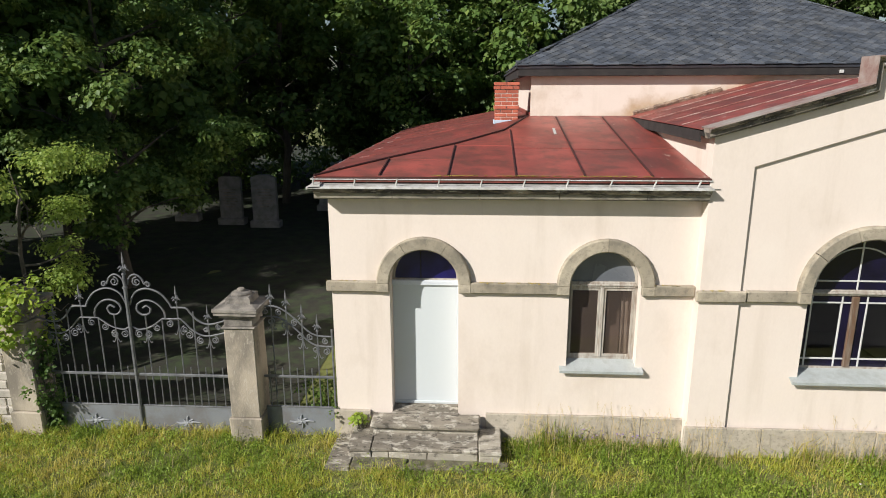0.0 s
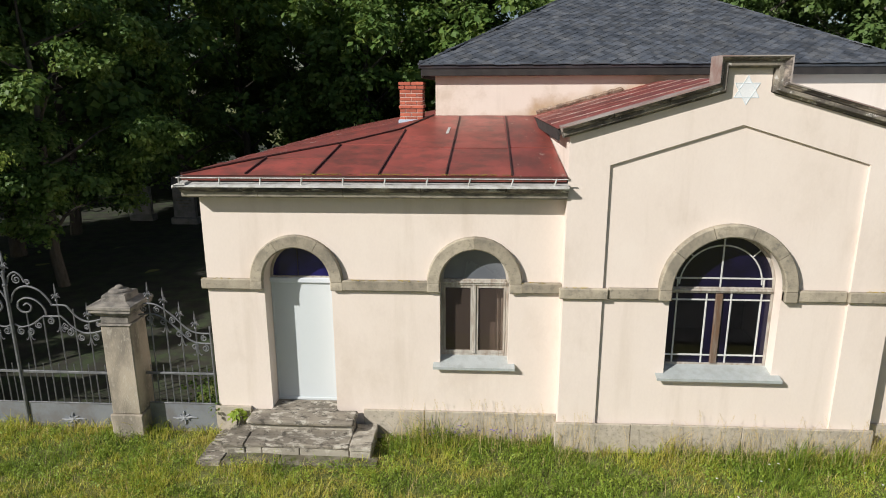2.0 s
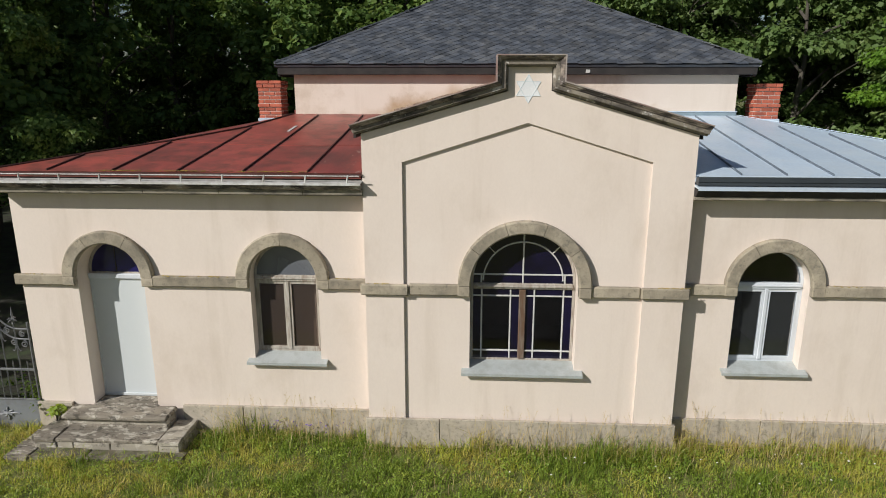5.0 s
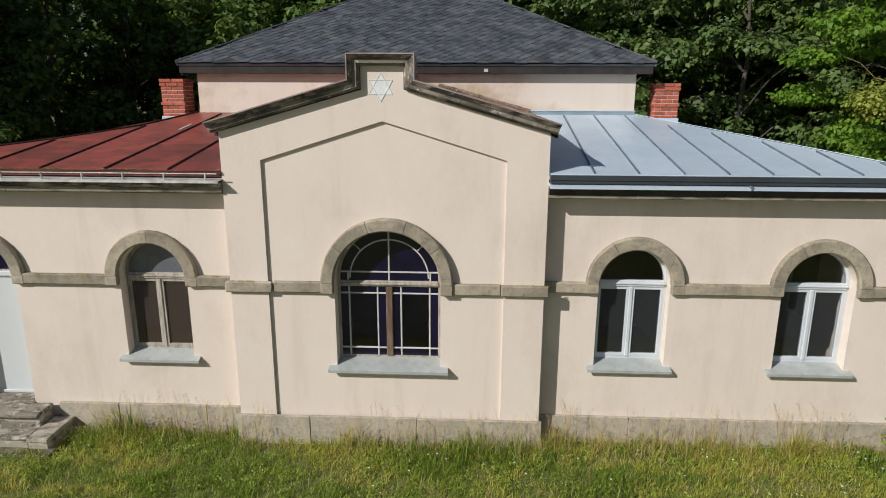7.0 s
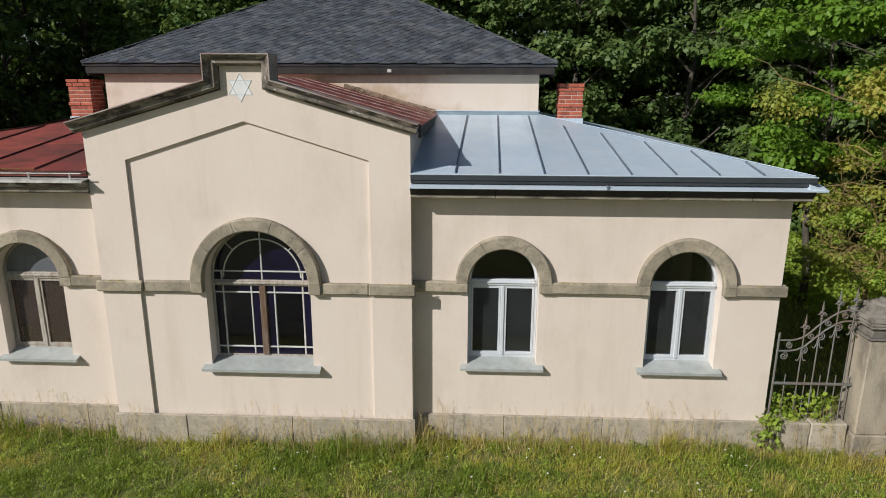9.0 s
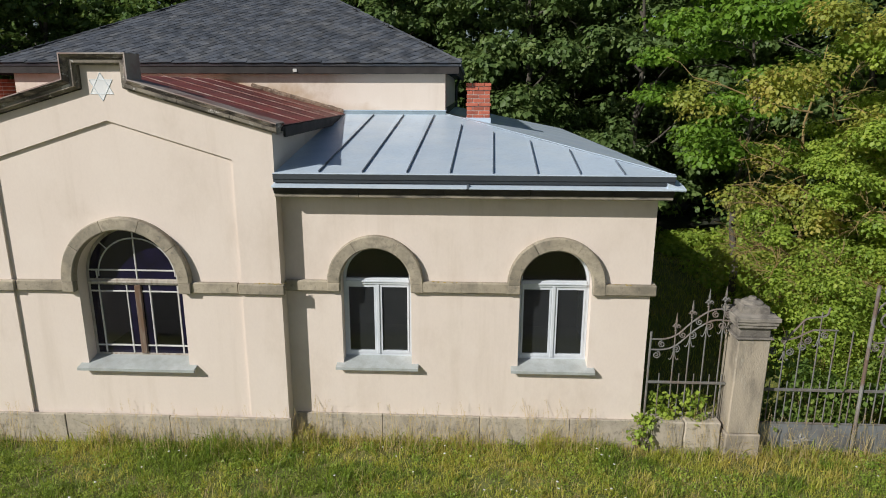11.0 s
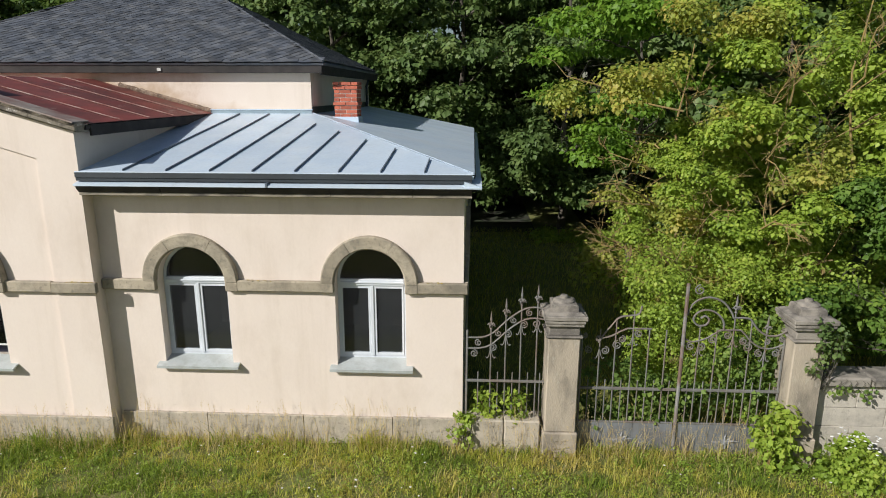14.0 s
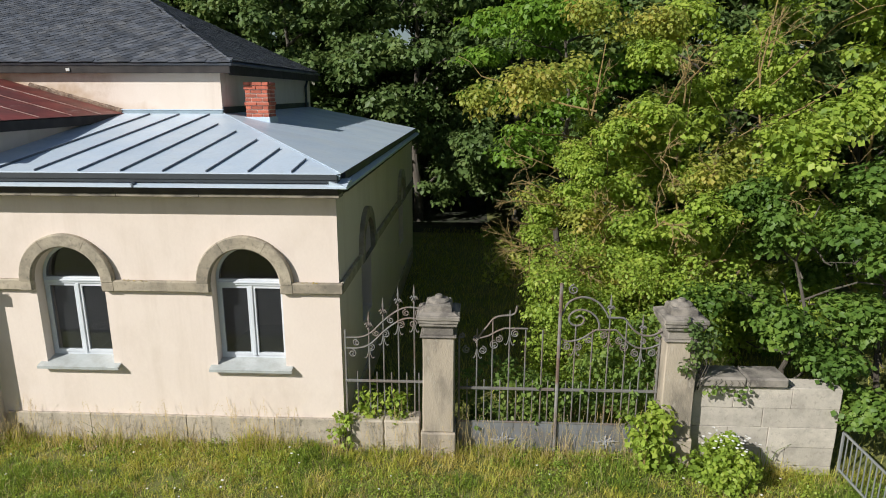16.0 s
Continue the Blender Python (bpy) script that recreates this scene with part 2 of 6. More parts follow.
# folds darker than the sheets: their shaded side is put into the colour
M_ZINCSEAM = mat("shade_dark_zinc_seam", (0.17, 0.205, 0.25), (0.10, 0.125, 0.155), 4, 0.5, 0.05, metal=0.1)
M_ZINCDARK = mat("dark_zinc", (0.045, 0.054, 0.064), (0.032, 0.038, 0.046), 3, 0.5, 0.05, metal=0.0)
M_ZINCOLD = mat("weathered_zinc", (0.66, 0.66, 0.64), (0.54, 0.54, 0.52), 4, 0.55, 0.1, metal=0.05, c3=(0.24, 0.21, 0.17), spots=6, amount=0.5)
M_SILL = mat("greenish_sill_sheet", (0.48, 0.51, 0.51), (0.41, 0.445, 0.445), 3, 0.5, 0.1, metal=0.1, c3=(0.30, 0.31, 0.29), spots=5, amount=0.5)
M_SLATE = mat("slate", (0.088, 0.098, 0.118), (0.056, 0.065, 0.082), 2.0, 0.55, 0.35, c3=(0.135, 0.135, 0.135), spots=3, amount=0.5, per_piece=0.36)
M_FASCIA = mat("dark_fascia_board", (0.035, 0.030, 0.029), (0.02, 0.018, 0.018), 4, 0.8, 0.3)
M_BRICK = mat("red_brick", (0.50, 0.135, 0.078), (0.40, 0.105, 0.065), 6, 0.85, 0.4, c3=(0.28, 0.08, 0.055), spots=9, amount=0.5, per_piece=0.20)
M_MORTAR = mat("mortar", (0.66, 0.54, 0.48), (0.58, 0.47, 0.42), 9, 0.95, 0.4)
M_DOOR = mat("pale_grey_door_paint", (0.585, 0.625, 0.645), (0.57, 0.61, 0.63), 0.7, 0.45, 0.02, fine=20, grain_by=(0.985, 1.015))
M_WHITE = mat("pale_window_paint", (0.64, 0.68, 0.73), (0.58, 0.62, 0.67), 4, 0.4, 0.05)
M_OLDWOOD = mat("weathered_wood_paint", (0.50, 0.47, 0.42), (0.38, 0.345, 0.30), 5, 0.75, 0.3, c3=(0.20, 0.14, 0.10), spots=6, amount=0.6, stretch=(3, 3, 0.5))
M_BROWNWOOD = mat("brown_wood", (0.15, 0.085, 0.05), (0.10, 0.06, 0.04), 5, 0.7, 0.3, c3=(0.3, 0.25, 0.2), spots=5, amount=0.5, stretch=(3, 3, 0.4))
M_LEAD = mat("white_lead_bar", (0.62, 0.62, 0.60), (0.52, 0.52, 0.5), 8, 0.5, 0.1)
M_IRON = mat("grey_wrought_iron", (0.20, 0.205, 0.215), (0.13, 0.135, 0.145), 9, 0.55, 0.2, metal=0.3)
M_PANEL = mat("grey_gate_sheet", (0.24, 0.255, 0.28), (0.20, 0.215, 0.24), 3, 0.5, 0.1, metal=0.2, c3=(0.17, 0.13, 0.10), spots=3, amount=0.35)
M_RUST = mat("aged_iron", (0.185, 0.185, 0.178), (0.140, 0.140, 0.135), 8, 0.75, 0.3, c3=(0.19, 0.115, 0.08), spots=2.0, amount=0.55)
M_POST = mat("rust_brown_post", (0.17, 0.11, 0.085), (0.14, 0.10, 0.08), 6, 0.8, 0.3, c3=(0.25, 0.255, 0.25), spots=1.4, amount=0.9, sharp=(0.42, 0.55))
M_ROSETTE = mat("pale_cast_rosette", (0.34, 0.35, 0.37), (0.24, 0.25, 0.27), 12, 0.6, 0.2)
M_FLAKE = mat("flaked_seam", (0.44, 0.33, 0.29), (0.24, 0.09, 0.07), 5, 0.7, 0.1)
M_GALV = mat("galvanised_steel", (0.42, 0.44, 0.46), (0.34, 0.36, 0.38), 6, 0.4, 0.1, metal=0.6)
M_GATESTONE = mat("gate_pillar_stone", (0.42, 0.36, 0.285), (0.31, 0.27, 0.215), 3, 0.92, 0.6, c3=(0.165, 0.145, 0.12), spots=3.0, amount=0.75, stretch=(1, 1, 0.4), c4=(0.52, 0.47, 0.39), spots4=12, amount4=0.5)
M_CAPSTONE = mat("dark_pillar_cap_stone", (0.30, 0.272, 0.235), (0.19, 0.172, 0.152), 4, 0.92, 0.7, c3=(0.07, 0.064, 0.058), spots=4, amount=0.7, c4=(0.36, 0.34, 0.30), spots4=16, amount4=0.5)
M_WALLSTONE = mat("pale_ashlar", (0.55, 0.505, 0.44), (0.45, 0.415, 0.36), 2.0, 0.92, 0.5, c3=(0.30, 0.275, 0.24), spots=2.6, amount=0.6, per_piece=0.08, c4=(0.24, 0.22, 0.195), spots4=13, amount4=0.45)
M_GROUND = mat("grass_soil", (0.150, 0.170, 0.040), (0.105, 0.125, 0.030), 1.2, 0.95, 0.6, c3=(0.21, 0.19, 0.075), spots=0.9, amount=0.6, fine=30)
M_BOUNCE = mat("grey_bounce_strip", (0.17, 0.168, 0.165), (0.13, 0.129, 0.128), 0.7, 0.9, 0.5, c3=(0.09, 0.089, 0.088), spots=0.5, amount=0.5, fine=90)
M_WOODSHADE = mat("shade_darkened_litter", (0.034, 0.032, 0.022), (0.020, 0.020, 0.014), 1.5, 0.95, 0.6, c3=(0.04, 0.065, 0.02), spots=2.0, amount=0.7, fine=25)
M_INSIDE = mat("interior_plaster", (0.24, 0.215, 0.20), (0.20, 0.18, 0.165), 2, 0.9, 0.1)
M_BARK = mat("bark", (0.10, 0.085, 0.068), (0.06, 0.052, 0.043), 6, 0.95, 0.8, c3=(0.14, 0.135, 0.11), spots=5, amount=0.5, stretch=(1, 1, 0.25))
M_TWIG = mat("lichened_branch", (0.29, 0.21, 0.085), (0.19, 0.15, 0.08), 8, 0.9, 0.5, c3=(0.36, 0.24, 0.06), spots=9, amount=0.6)
M_GRAVE = mat("grey_gravestone", (0.27, 0.275, 0.28), (0.20, 0.205, 0.21), 3, 0.8, 0.3, c3=(0.12, 0.13, 0.11), spots=4, amount=0.5)
M_GLASS = glass_mat("window_glass", (0.72, 0.74, 0.76))
M_BROWNPANE = glass_mat("brown_veiled_glass", (0.60, 0.55, 0.52))
M_GREYPANE = glass_mat("grey_veiled_glass", (0.72, 0.74, 0.76))
# an even diffuse share tints these panes, one brown and one grey
for glass, film, share in ((M_BROWNPANE, (0.30, 0.235, 0.20, 1), 0.10), (M_GREYPANE, (0.46, 0.50, 0.52, 1), 0.028)):
    dn = glass.node_tree
    veil, dmix = dn.nodes.new("ShaderNodeBsdfDiffuse"), dn.nodes.new("ShaderNodeMixShader")
    veil.inputs["Color"].default_value, dmix.inputs["Fac"].default_value = film, share
    surface = dn.nodes["Material Output"].inputs["Surface"]
    dn.links.new(surface.links[0].from_socket, dmix.inputs[1])
    dn.links.new(veil.outputs["BSDF"], dmix.inputs[2])
    dn.links.new(dmix.outputs["Shader"], surface)
M_BLUE = mat("blue_glass", (0.018, 0.016, 0.12), (0.008, 0.006, 0.045), 2.0, 0.10, 0.02)
M_VIOLET = mat("dark_violet_glass", (0.008, 0.006, 0.028), (0.004, 0.003, 0.010), 2.5, 0.14, 0.02)
# opaque blue-grey in place of a see-through fanlight
M_FROST = mat("blue_grey_fanlight_glass", (0.17, 0.18, 0.20), (0.12, 0.13, 0.15), 2.0, 0.25, 0.02)
M_ROOMTONE = mat("brown_room_tone", (0.25, 0.20, 0.17), (0.19, 0.155, 0.13), 3, 0.9, 0.1)
M_MOSS = mat("yellow_moss", (0.34, 0.25, 0.035), (0.25, 0.20, 0.04), 9, 0.95, 0.3)
L_FOREST = leaf_mat("forest_leaf", (0.076, 0.132, 0.041), (0.118, 0.185, 0.054), (0.185, 0.245, 0.076), 0.3, clump=0.6)
L_DARK = leaf_mat("shaded_maple_leaf", (0.066, 0.128, 0.032), (0.110, 0.186, 0.044), (0.205, 0.275, 0.064), 0.3, clump=0.65)
L_BRIGHT = leaf_mat("young_leaf", (0.150, 0.245, 0.040), (0.285, 0.395, 0.058), (0.43, 0.50, 0.095), 0.38, clump=0.5)
L_MID = leaf_mat("mid_green_leaf", (0.085, 0.150, 0.034), (0.145, 0.230, 0.046), (0.245, 0.325, 0.072), 0.35, clump=0.5)
L_ELDER = leaf_mat("elder_leaf", (0.062, 0.130, 0.024), (0.110, 0.195, 0.034), (0.215, 0.310, 0.056), 0.3, clump=0.6)
L_ROBINIA = leaf_mat("robinia_leaf", (0.15, 0.24, 0.05), (0.26, 0.36, 0.075), (0.38, 0.46, 0.12), 0.4, clump=0.4)
L_YELLOW = leaf_mat("yellowing_leaf", (0.20, 0.265, 0.052), (0.35, 0.385, 0.075), (0.50, 0.42, 0.11), 0.4, clump=0.6)
L_GRASS = leaf_mat("grass_blade", (0.270, 0.335, 0.042), (0.430, 0.465, 0.066), (0.62, 0.56, 0.16), 0.4, (0.54, 0.46, 0.13))
L_LUSH = leaf_mat("lush_grass_blade", (0.110, 0.190, 0.026), (0.195, 0.290, 0.037), (0.330, 0.400, 0.064), 0.4)
L_VIVID = leaf_mat("vivid_green_leaf", (0.095, 0.190, 0.024), (0.150, 0.280, 0.032), (0.230, 0.360, 0.050), 0.4, clump=0.5)
L_CLOVER = leaf_mat("clover_leaf", (0.16, 0.25, 0.035), (0.25, 0.345, 0.05), (0.36, 0.42, 0.075), 0.3, clump=0.6)
L_HAY = leaf_mat("dry_grass", (0.46, 0.37, 0.18), (0.60, 0.49, 0.27), (0.42, 0.37, 0.16), 0.35)
M_PETAL = mat("white_petal", (0.75, 0.75, 0.72), (0.70, 0.70, 0.66), 9, 0.7, 0.0)
M_VIOLETPETAL = mat("violet_petal", (0.24, 0.17, 0.45), (0.20, 0.14, 0.38), 9, 0.7, 0.0)
M_YELLOWPETAL = mat("yellow_petal", (0.65, 0.52, 0.05), (0.6, 0.46, 0.04), 9, 0.7, 0.0)
M_STAR = mat("pale_blue_star_stone", (0.78, 0.79, 0.80), (0.72, 0.74, 0.76), 8, 0.7, 0.1)
M_STARLINE = mat("grey_blue_star_edge", (0.66, 0.72, 0.75), (0.60, 0.67, 0.71), 8, 0.7, 0.0)

# ---- building helpers ----


def thing(name, place, label, category, group="", kind=""):
    e = new(name)
    e.empty_display_size = 0.2
    e.location = place
    return tagged(e, label, category, group, kind)


def part(name, bm, material, parent=None, label="", smooth=False):
    """Link a bmesh (in world metres) as one mesh object under a thing or a part."""
    me = bpy.data.meshes.new(name)
    if isinstance(bm, tuple):
        me.from_pydata(bm[0], [], bm[1])
    else:
        bmesh.ops.recalc_face_normals(bm, faces=bm.faces[:])
        bm.to_mesh(me)
        bm.free()
    me.materials.append(material)
    if smooth:
        for p in me.polygons:
            p.use_smooth = True
    ob = new(name, me)
    if parent is not None:
        ob.parent = parent
        shift, up = Vector(), parent
        while up is not None:
            shift, up = shift + up.location, up.parent
        top = parent
        while top.parent is not None:
            top = top.parent
        if parent is top:
            ob.matrix_parent_inverse = Matrix.Translation(-parent.location)
    if label:
        ob["label"] = label
    return ob


def box(bm, x0, x1, y0, y1, z0, z1, bevel=0.0, rot=None):
    """A box, its edges chamfered."""
    made = bmesh.ops.create_cube(bm, size=1.0)["verts"]
    c = Vector(((x0 + x1) / 2, (y0 + y1) / 2, (z0 + z1) / 2))
    for v in made:
        v.co = Vector((v.co.x * (x1 - x0), v.co.y * (y1 - y0), v.co.z * (z1 - z0)))
    if bevel:
        edges = list({e for v in made for e in v.link_edges})
        made = bmesh.ops.bevel(bm, geom=edges, offset=bevel, segments=1, affect="EDGES")["verts"]
        made = list({v for v in made})
    turn = rot or Matrix()
    seen = set()
    for v in made:
        if v not in seen:
            seen.add(v)
            v.co = turn.to_3x3() @ v.co + c
    return bm


def rough(bm, cuts=3, by=0.012, seed=0):
    """Wear on a stone: subdivide and push the corners about."""
    bmesh.ops.subdivide_edges(bm, edges=bm.edges[:], cuts=cuts, use_grid_fill=True)
    for v in bm.verts:
        v.co += Vector(noise.noise_vector(v.co * 5 + Vector((seed, 0, 0)))) * by + Vector(noise.noise_vector(v.co * 17)) * by * 0.5
    return bm


def solo(*a, **k):
    return box(bmesh.new(), *a, **k)


def plate(loops, y0, y1, bm=None):
    """A wall plate: the outline and its holes, given as (x, z), from y0 to y1."""
    bm = bm or bmesh.new()
    flat = [p for loop in loops for p in loop]
    tris = geometry.tessellate_polygon([[Vector((x, z, 0)) for x, z in loop] for loop in loops])
    fr = [bm.verts.new((x, y0, z)) for x, z in flat]
    bk = [bm.verts.new((x, y1, z)) for x, z in flat]
    for a, b, c in tris:
        for vs in ((fr[a], fr[b], fr[c]), (bk[c], bk[b], bk[a])):
            try:
                bm.faces.new(vs)
            except ValueError:
                pass
    k = 0
    for loop in loops:
        n = len(loop)
        for i in range(n):
            j = (i + 1) % n
            bm.faces.new((fr[k + i], fr[k + j], bk[k + j], bk[k + i]))
        k += n
    return bm


def arch_loop(cx, half, z0, zs, n=20):
    """An opening with a round head: (x, z) from the lower left corner round."""
    return [(cx - half, z0), (cx + half, z0)] + [(cx + half * math.cos(math.pi * i / n), zs + half * math.sin(math.pi * i / n)) for i in range(n + 1)]


def sweep(points, r, sides=6, bm=None, r_end=None):
    """A round bar along points, in world metres."""
    bm = bm or bmesh.new()
    pts = [Vector(p) for p in points]
    rings, up = [], Vector((0.31, 0.17, 0.93))
    for i, p in enumerate(pts):
        d = (pts[min(i + 1, len(pts) - 1)] - pts[max(i - 1, 0)]).normalized()
        a = d.cross(up)
        if a.length < 0.1:
            a = d.cross(Vector((1, 0, 0)))
        a.normalize()
        b = d.cross(a)
        rr = r if r_end is None else r + (r_end - r) * i / (len(pts) - 1)
        rings.append([bm.verts.new(p + (a * math.cos(2 * math.pi * k / sides) + b * math.sin(2 * math.pi * k / sides)) * rr) for k in range(sides)])
    for q, s in zip(rings, rings[1:]):
        for k in range(sides):
            bm.faces.new((q[k], q[(k + 1) % sides], s[(k + 1) % sides], s[k]))
    bm.faces.new(rings[0])
    bm.faces.new(rings[-1][::-1])
    return bm


def profile_x(x0, x1, prof, bm=None):
    """A moulding along x: prof is a closed outline of (y, z)."""
    bm = bm or bmesh.new()
    a = [bm.verts.new((x0, y, z)) for y, z in prof]
    b = [bm.verts.new((x1, y, z)) for y, z in prof]
    n = len(prof)
    for i in range(n):
        bm.faces.new((a[i], a[(i + 1) % n], b[(i + 1) % n], b[i]))
    bm.faces.new(a)
    bm.faces.new(b[::-1])
    return bm


def profile_y(y0, y1, prof, bm=None):
    """A moulding along y: prof is a closed outline of (x, z)."""
    bm = profile_x(y0, y1, prof, bm)
    for v in bm.verts:
        v.co.x, v.co.y = v.co.y, v.co.x
    return bm


def slab(corners, thick, bm=None, raise_by=0.0):
    """A sheet over a flat outline of 3D corners, thick downwards along its normal."""
    bm = bm or bmesh.new()
    c = [Vector(p) for p in corners]
    nrm = (c[1] - c[0]).cross(c[2] - c[0]).normalized()
    if nrm.z < 0:
        nrm = -nrm
    top = [bm.verts.new(p + nrm * raise_by) for p in c]
    low = [bm.verts.new(p + nrm * (raise_by - thick)) for p in c]
    n = len(c)
    bm.faces.new(top)
    bm.faces.new(low[::-1])
    for i in range(n):
        bm.faces.new((top[i], low[i], low[(i + 1) % n], top[(i + 1) % n]))
    return bm

# ---- the plan ----
XL, XR, XC = 0.02, 16.93, 8.48            # wing ends and axis
PL, PR = 5.96, 11.02                      # projection
YW, YP, YI = 0.09, -0.18, -0.133           # wing face, projection face, recessed panel
YB = 12.35                                # back wall
ZP, ZS0, ZS1 = 0.50, 2.685, 2.868           # plinth top, string course
ZCL, ZCR = 4.285, 4.272                    # cornice undersides
UX0, UX1, UY = 3.58, 13.43, 4.77          # raised block
DOOR, WIN_A, WIN_B, WIN_C = 1.57, 4.54, 12.50, 15.42
HALF, ZSPR = 0.575, 2.84
BIG, BIGHALF, ZBIG = 8.51, 0.86, 2.86

# ---- ground ----


def ground_z(x, y):
    """Level lawn that falls gently towards the end of the boundary wall."""
    k = min(1.0, max(0.0, (x - 21.0) / 4.0))
    return -0.02 - 0.27 * k * k * (3 - 2 * k) + 0.015 * math.sin(1.7 * x) * math.cos(1.3 * y) * (abs(y) < 15)


ground_bm = bmesh.new()
gxs = [-400, -120, -50] + [-30 + 0.6 * i for i in range(110)] + [60, 140, 400]
gys = [-400, -120, -40, -15] + [-6 + 0.6 * i for i in range(40)] + [25, 40, 120, 400]
grid = [[ground_bm.verts.new((gx, gy, ground_z(gx, gy))) for gx in gxs] for gy in gys]
for ra, rb in zip(grid, grid[1:]):
    for k in range(len(gxs) - 1):
        ground_bm.faces.new((ra[k], ra[k + 1], rb[k + 1], rb[k]))
# dark sheet over the soil: the deep tree shade is put into its colour
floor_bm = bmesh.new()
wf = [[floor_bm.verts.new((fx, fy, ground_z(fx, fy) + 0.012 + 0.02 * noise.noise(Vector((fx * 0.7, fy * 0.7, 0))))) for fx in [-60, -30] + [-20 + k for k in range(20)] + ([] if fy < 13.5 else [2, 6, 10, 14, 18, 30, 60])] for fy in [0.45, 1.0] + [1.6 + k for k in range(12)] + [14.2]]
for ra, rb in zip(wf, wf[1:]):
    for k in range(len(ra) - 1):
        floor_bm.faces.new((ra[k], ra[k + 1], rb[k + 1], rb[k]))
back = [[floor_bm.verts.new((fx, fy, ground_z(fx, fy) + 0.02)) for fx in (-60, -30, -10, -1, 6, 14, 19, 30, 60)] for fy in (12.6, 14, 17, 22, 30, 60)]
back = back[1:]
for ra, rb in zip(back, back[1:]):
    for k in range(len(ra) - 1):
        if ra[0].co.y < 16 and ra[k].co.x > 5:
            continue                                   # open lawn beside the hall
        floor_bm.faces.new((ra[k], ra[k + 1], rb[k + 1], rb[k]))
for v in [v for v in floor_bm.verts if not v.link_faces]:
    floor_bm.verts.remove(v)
tagged(part("wood_floor", floor_bm, M_WOODSHADE), "leaf-littered floor of the wood, tree shade put into its dark colour", "ground", kind="structure")
ground = tagged(part("ground", ground_bm, M_GROUND), "rough meadow ground with short grass and bare patches", "ground", kind="structure")

# unseen grey strip, added for the reflections in the panes and bounced light
bounce_bm = bmesh.new()
bounce_rows = [[bounce_bm.verts.new((rx, yy, ground_z(rx, yy) + zz)) for rx in [-120 + 6 * k for k in range(45)]] for yy, zz in ((-9.6, -0.05), (-9.5, 0.05), (-7.0, 0.09), (-4.4, 0.05), (-4.3, -0.05))]
for ra, rb in zip(bounce_rows, bounce_rows[1:]):
    for k in range(len(ra) - 1):
        bounce_bm.faces.new((ra[k], ra[k + 1], rb[k + 1], rb[k]))
tagged(part("road", bounce_bm, M_BOUNCE), "unseen grey strip added for pane reflections and bounced light", "road", kind="structure")

# ---- the chapel: walls ----
chapel = thing("chapel", (XC, 6.0, 0.0), "cream-rendered round-arched mourning hall with slate and metal roofs", "building")
ZT = 4.30
part("wing_wall", plate([[(XL, 0), (PL + 0.3, 0), (PL + 0.3, ZT), (XL, ZT)], arch_loop(DOOR, HALF, 0.44, ZSPR), arch_loop(WIN_A, HALF, 1.40, ZSPR)], YW, YW + 0.42), M_RENDER, chapel, "cream-rendered front wall of the wing")
part("wing_wall", plate([[(PR - 0.3, 0), (XR, 0), (XR, ZT), (PR - 0.3, ZT)], arch_loop(WIN_B, HALF, 1.40, ZSPR), arch_loop(WIN_C, HALF, 1.40, ZSPR)], YW, YW + 0.42), M_RENDER, chapel, "cream-rendered front wall of the wing")


def side_plate(x0, x1, y0, y1, z0, z1, holes=()):
    bm = plate([[(y0, z0), (y1, z0), (y1, z1), (y0, z1)], *holes], x0, x1)
    for v in bm.verts:
        v.co.x, v.co.y = v.co.y, v.co.x
    return bm


part("side_wall", side_plate(XR - 0.42, XR, YW + 0.42, YB, 0, ZT, [arch_loop(2.72, HALF, 1.4, ZSPR), arch_loop(9.0, HALF, 1.4, ZSPR)]), M_RENDER, chapel)
part("side_wall", side_plate(XL, XL + 0.42, YW + 0.42, YB, 0, ZT), M_RENDER, chapel)
part("rear_wall", solo(XL, XR, YB, YB + 0.4, 0, ZT), M_RENDER, chapel)
# projection: panel sheet, raised frame round it, flank walls over the wing roofs
GZ0, GSL = 5.24, 0.288                                # wall edge under the coping, slope
gable = [(PL, 0), (PR, 0), (PR, GZ0), (XC + 0.335, GZ0 + GSL * (PR - XC - 0.335)), (XC + 0.335, 6.22), (XC - 0.305, 6.22), (XC - 0.305, GZ0 + GSL * (XC - 0.33 - PL)), (PL, GZ0)]
big_hole = arch_loop(BIG, BIGHALF, 1.40, ZBIG, 28)
part("gable_wall", plate([gable, big_hole], YI, YI + 0.46), M_RENDER, chapel, "cream-rendered gable wall with a recessed panel")
part("gable_frame", plate([gable, [(6.58, ZP - 0.1), (10.38, ZP - 0.1), (10.38, 4.83), (8.485, 5.41), (6.58, 4.81)]], YP, YI - 0.001), M_RENDER, chapel)
for fx0, fx1 in ((PL, PL + 0.35), (PR - 0.35, PR)):
    part("flank_wall", solo(fx0, fx1, YI + 0.46, UY, 0.0, 5.26), M_RENDER, chapel)
# raised block
part("upper_wall", solo(UX0, UX1, UY, UY + 0.35, 4.4, 6.40), M_UPPER, chapel, "cream-rendered wall of the raised middle block")
part("upper_wall", solo(UX1 - 0.35, UX1, UY + 0.35, YB, 4.4, 6.40), M_RENDER, chapel)
part("upper_wall", solo(UX0, UX0 + 0.35, UY + 0.35, YB, 4.4, 6.40), M_RENDER, chapel)
part("upper_wall", solo(UX0, UX1, YB, YB + 0.35, ZT, 6.40), M_RENDER, chapel)
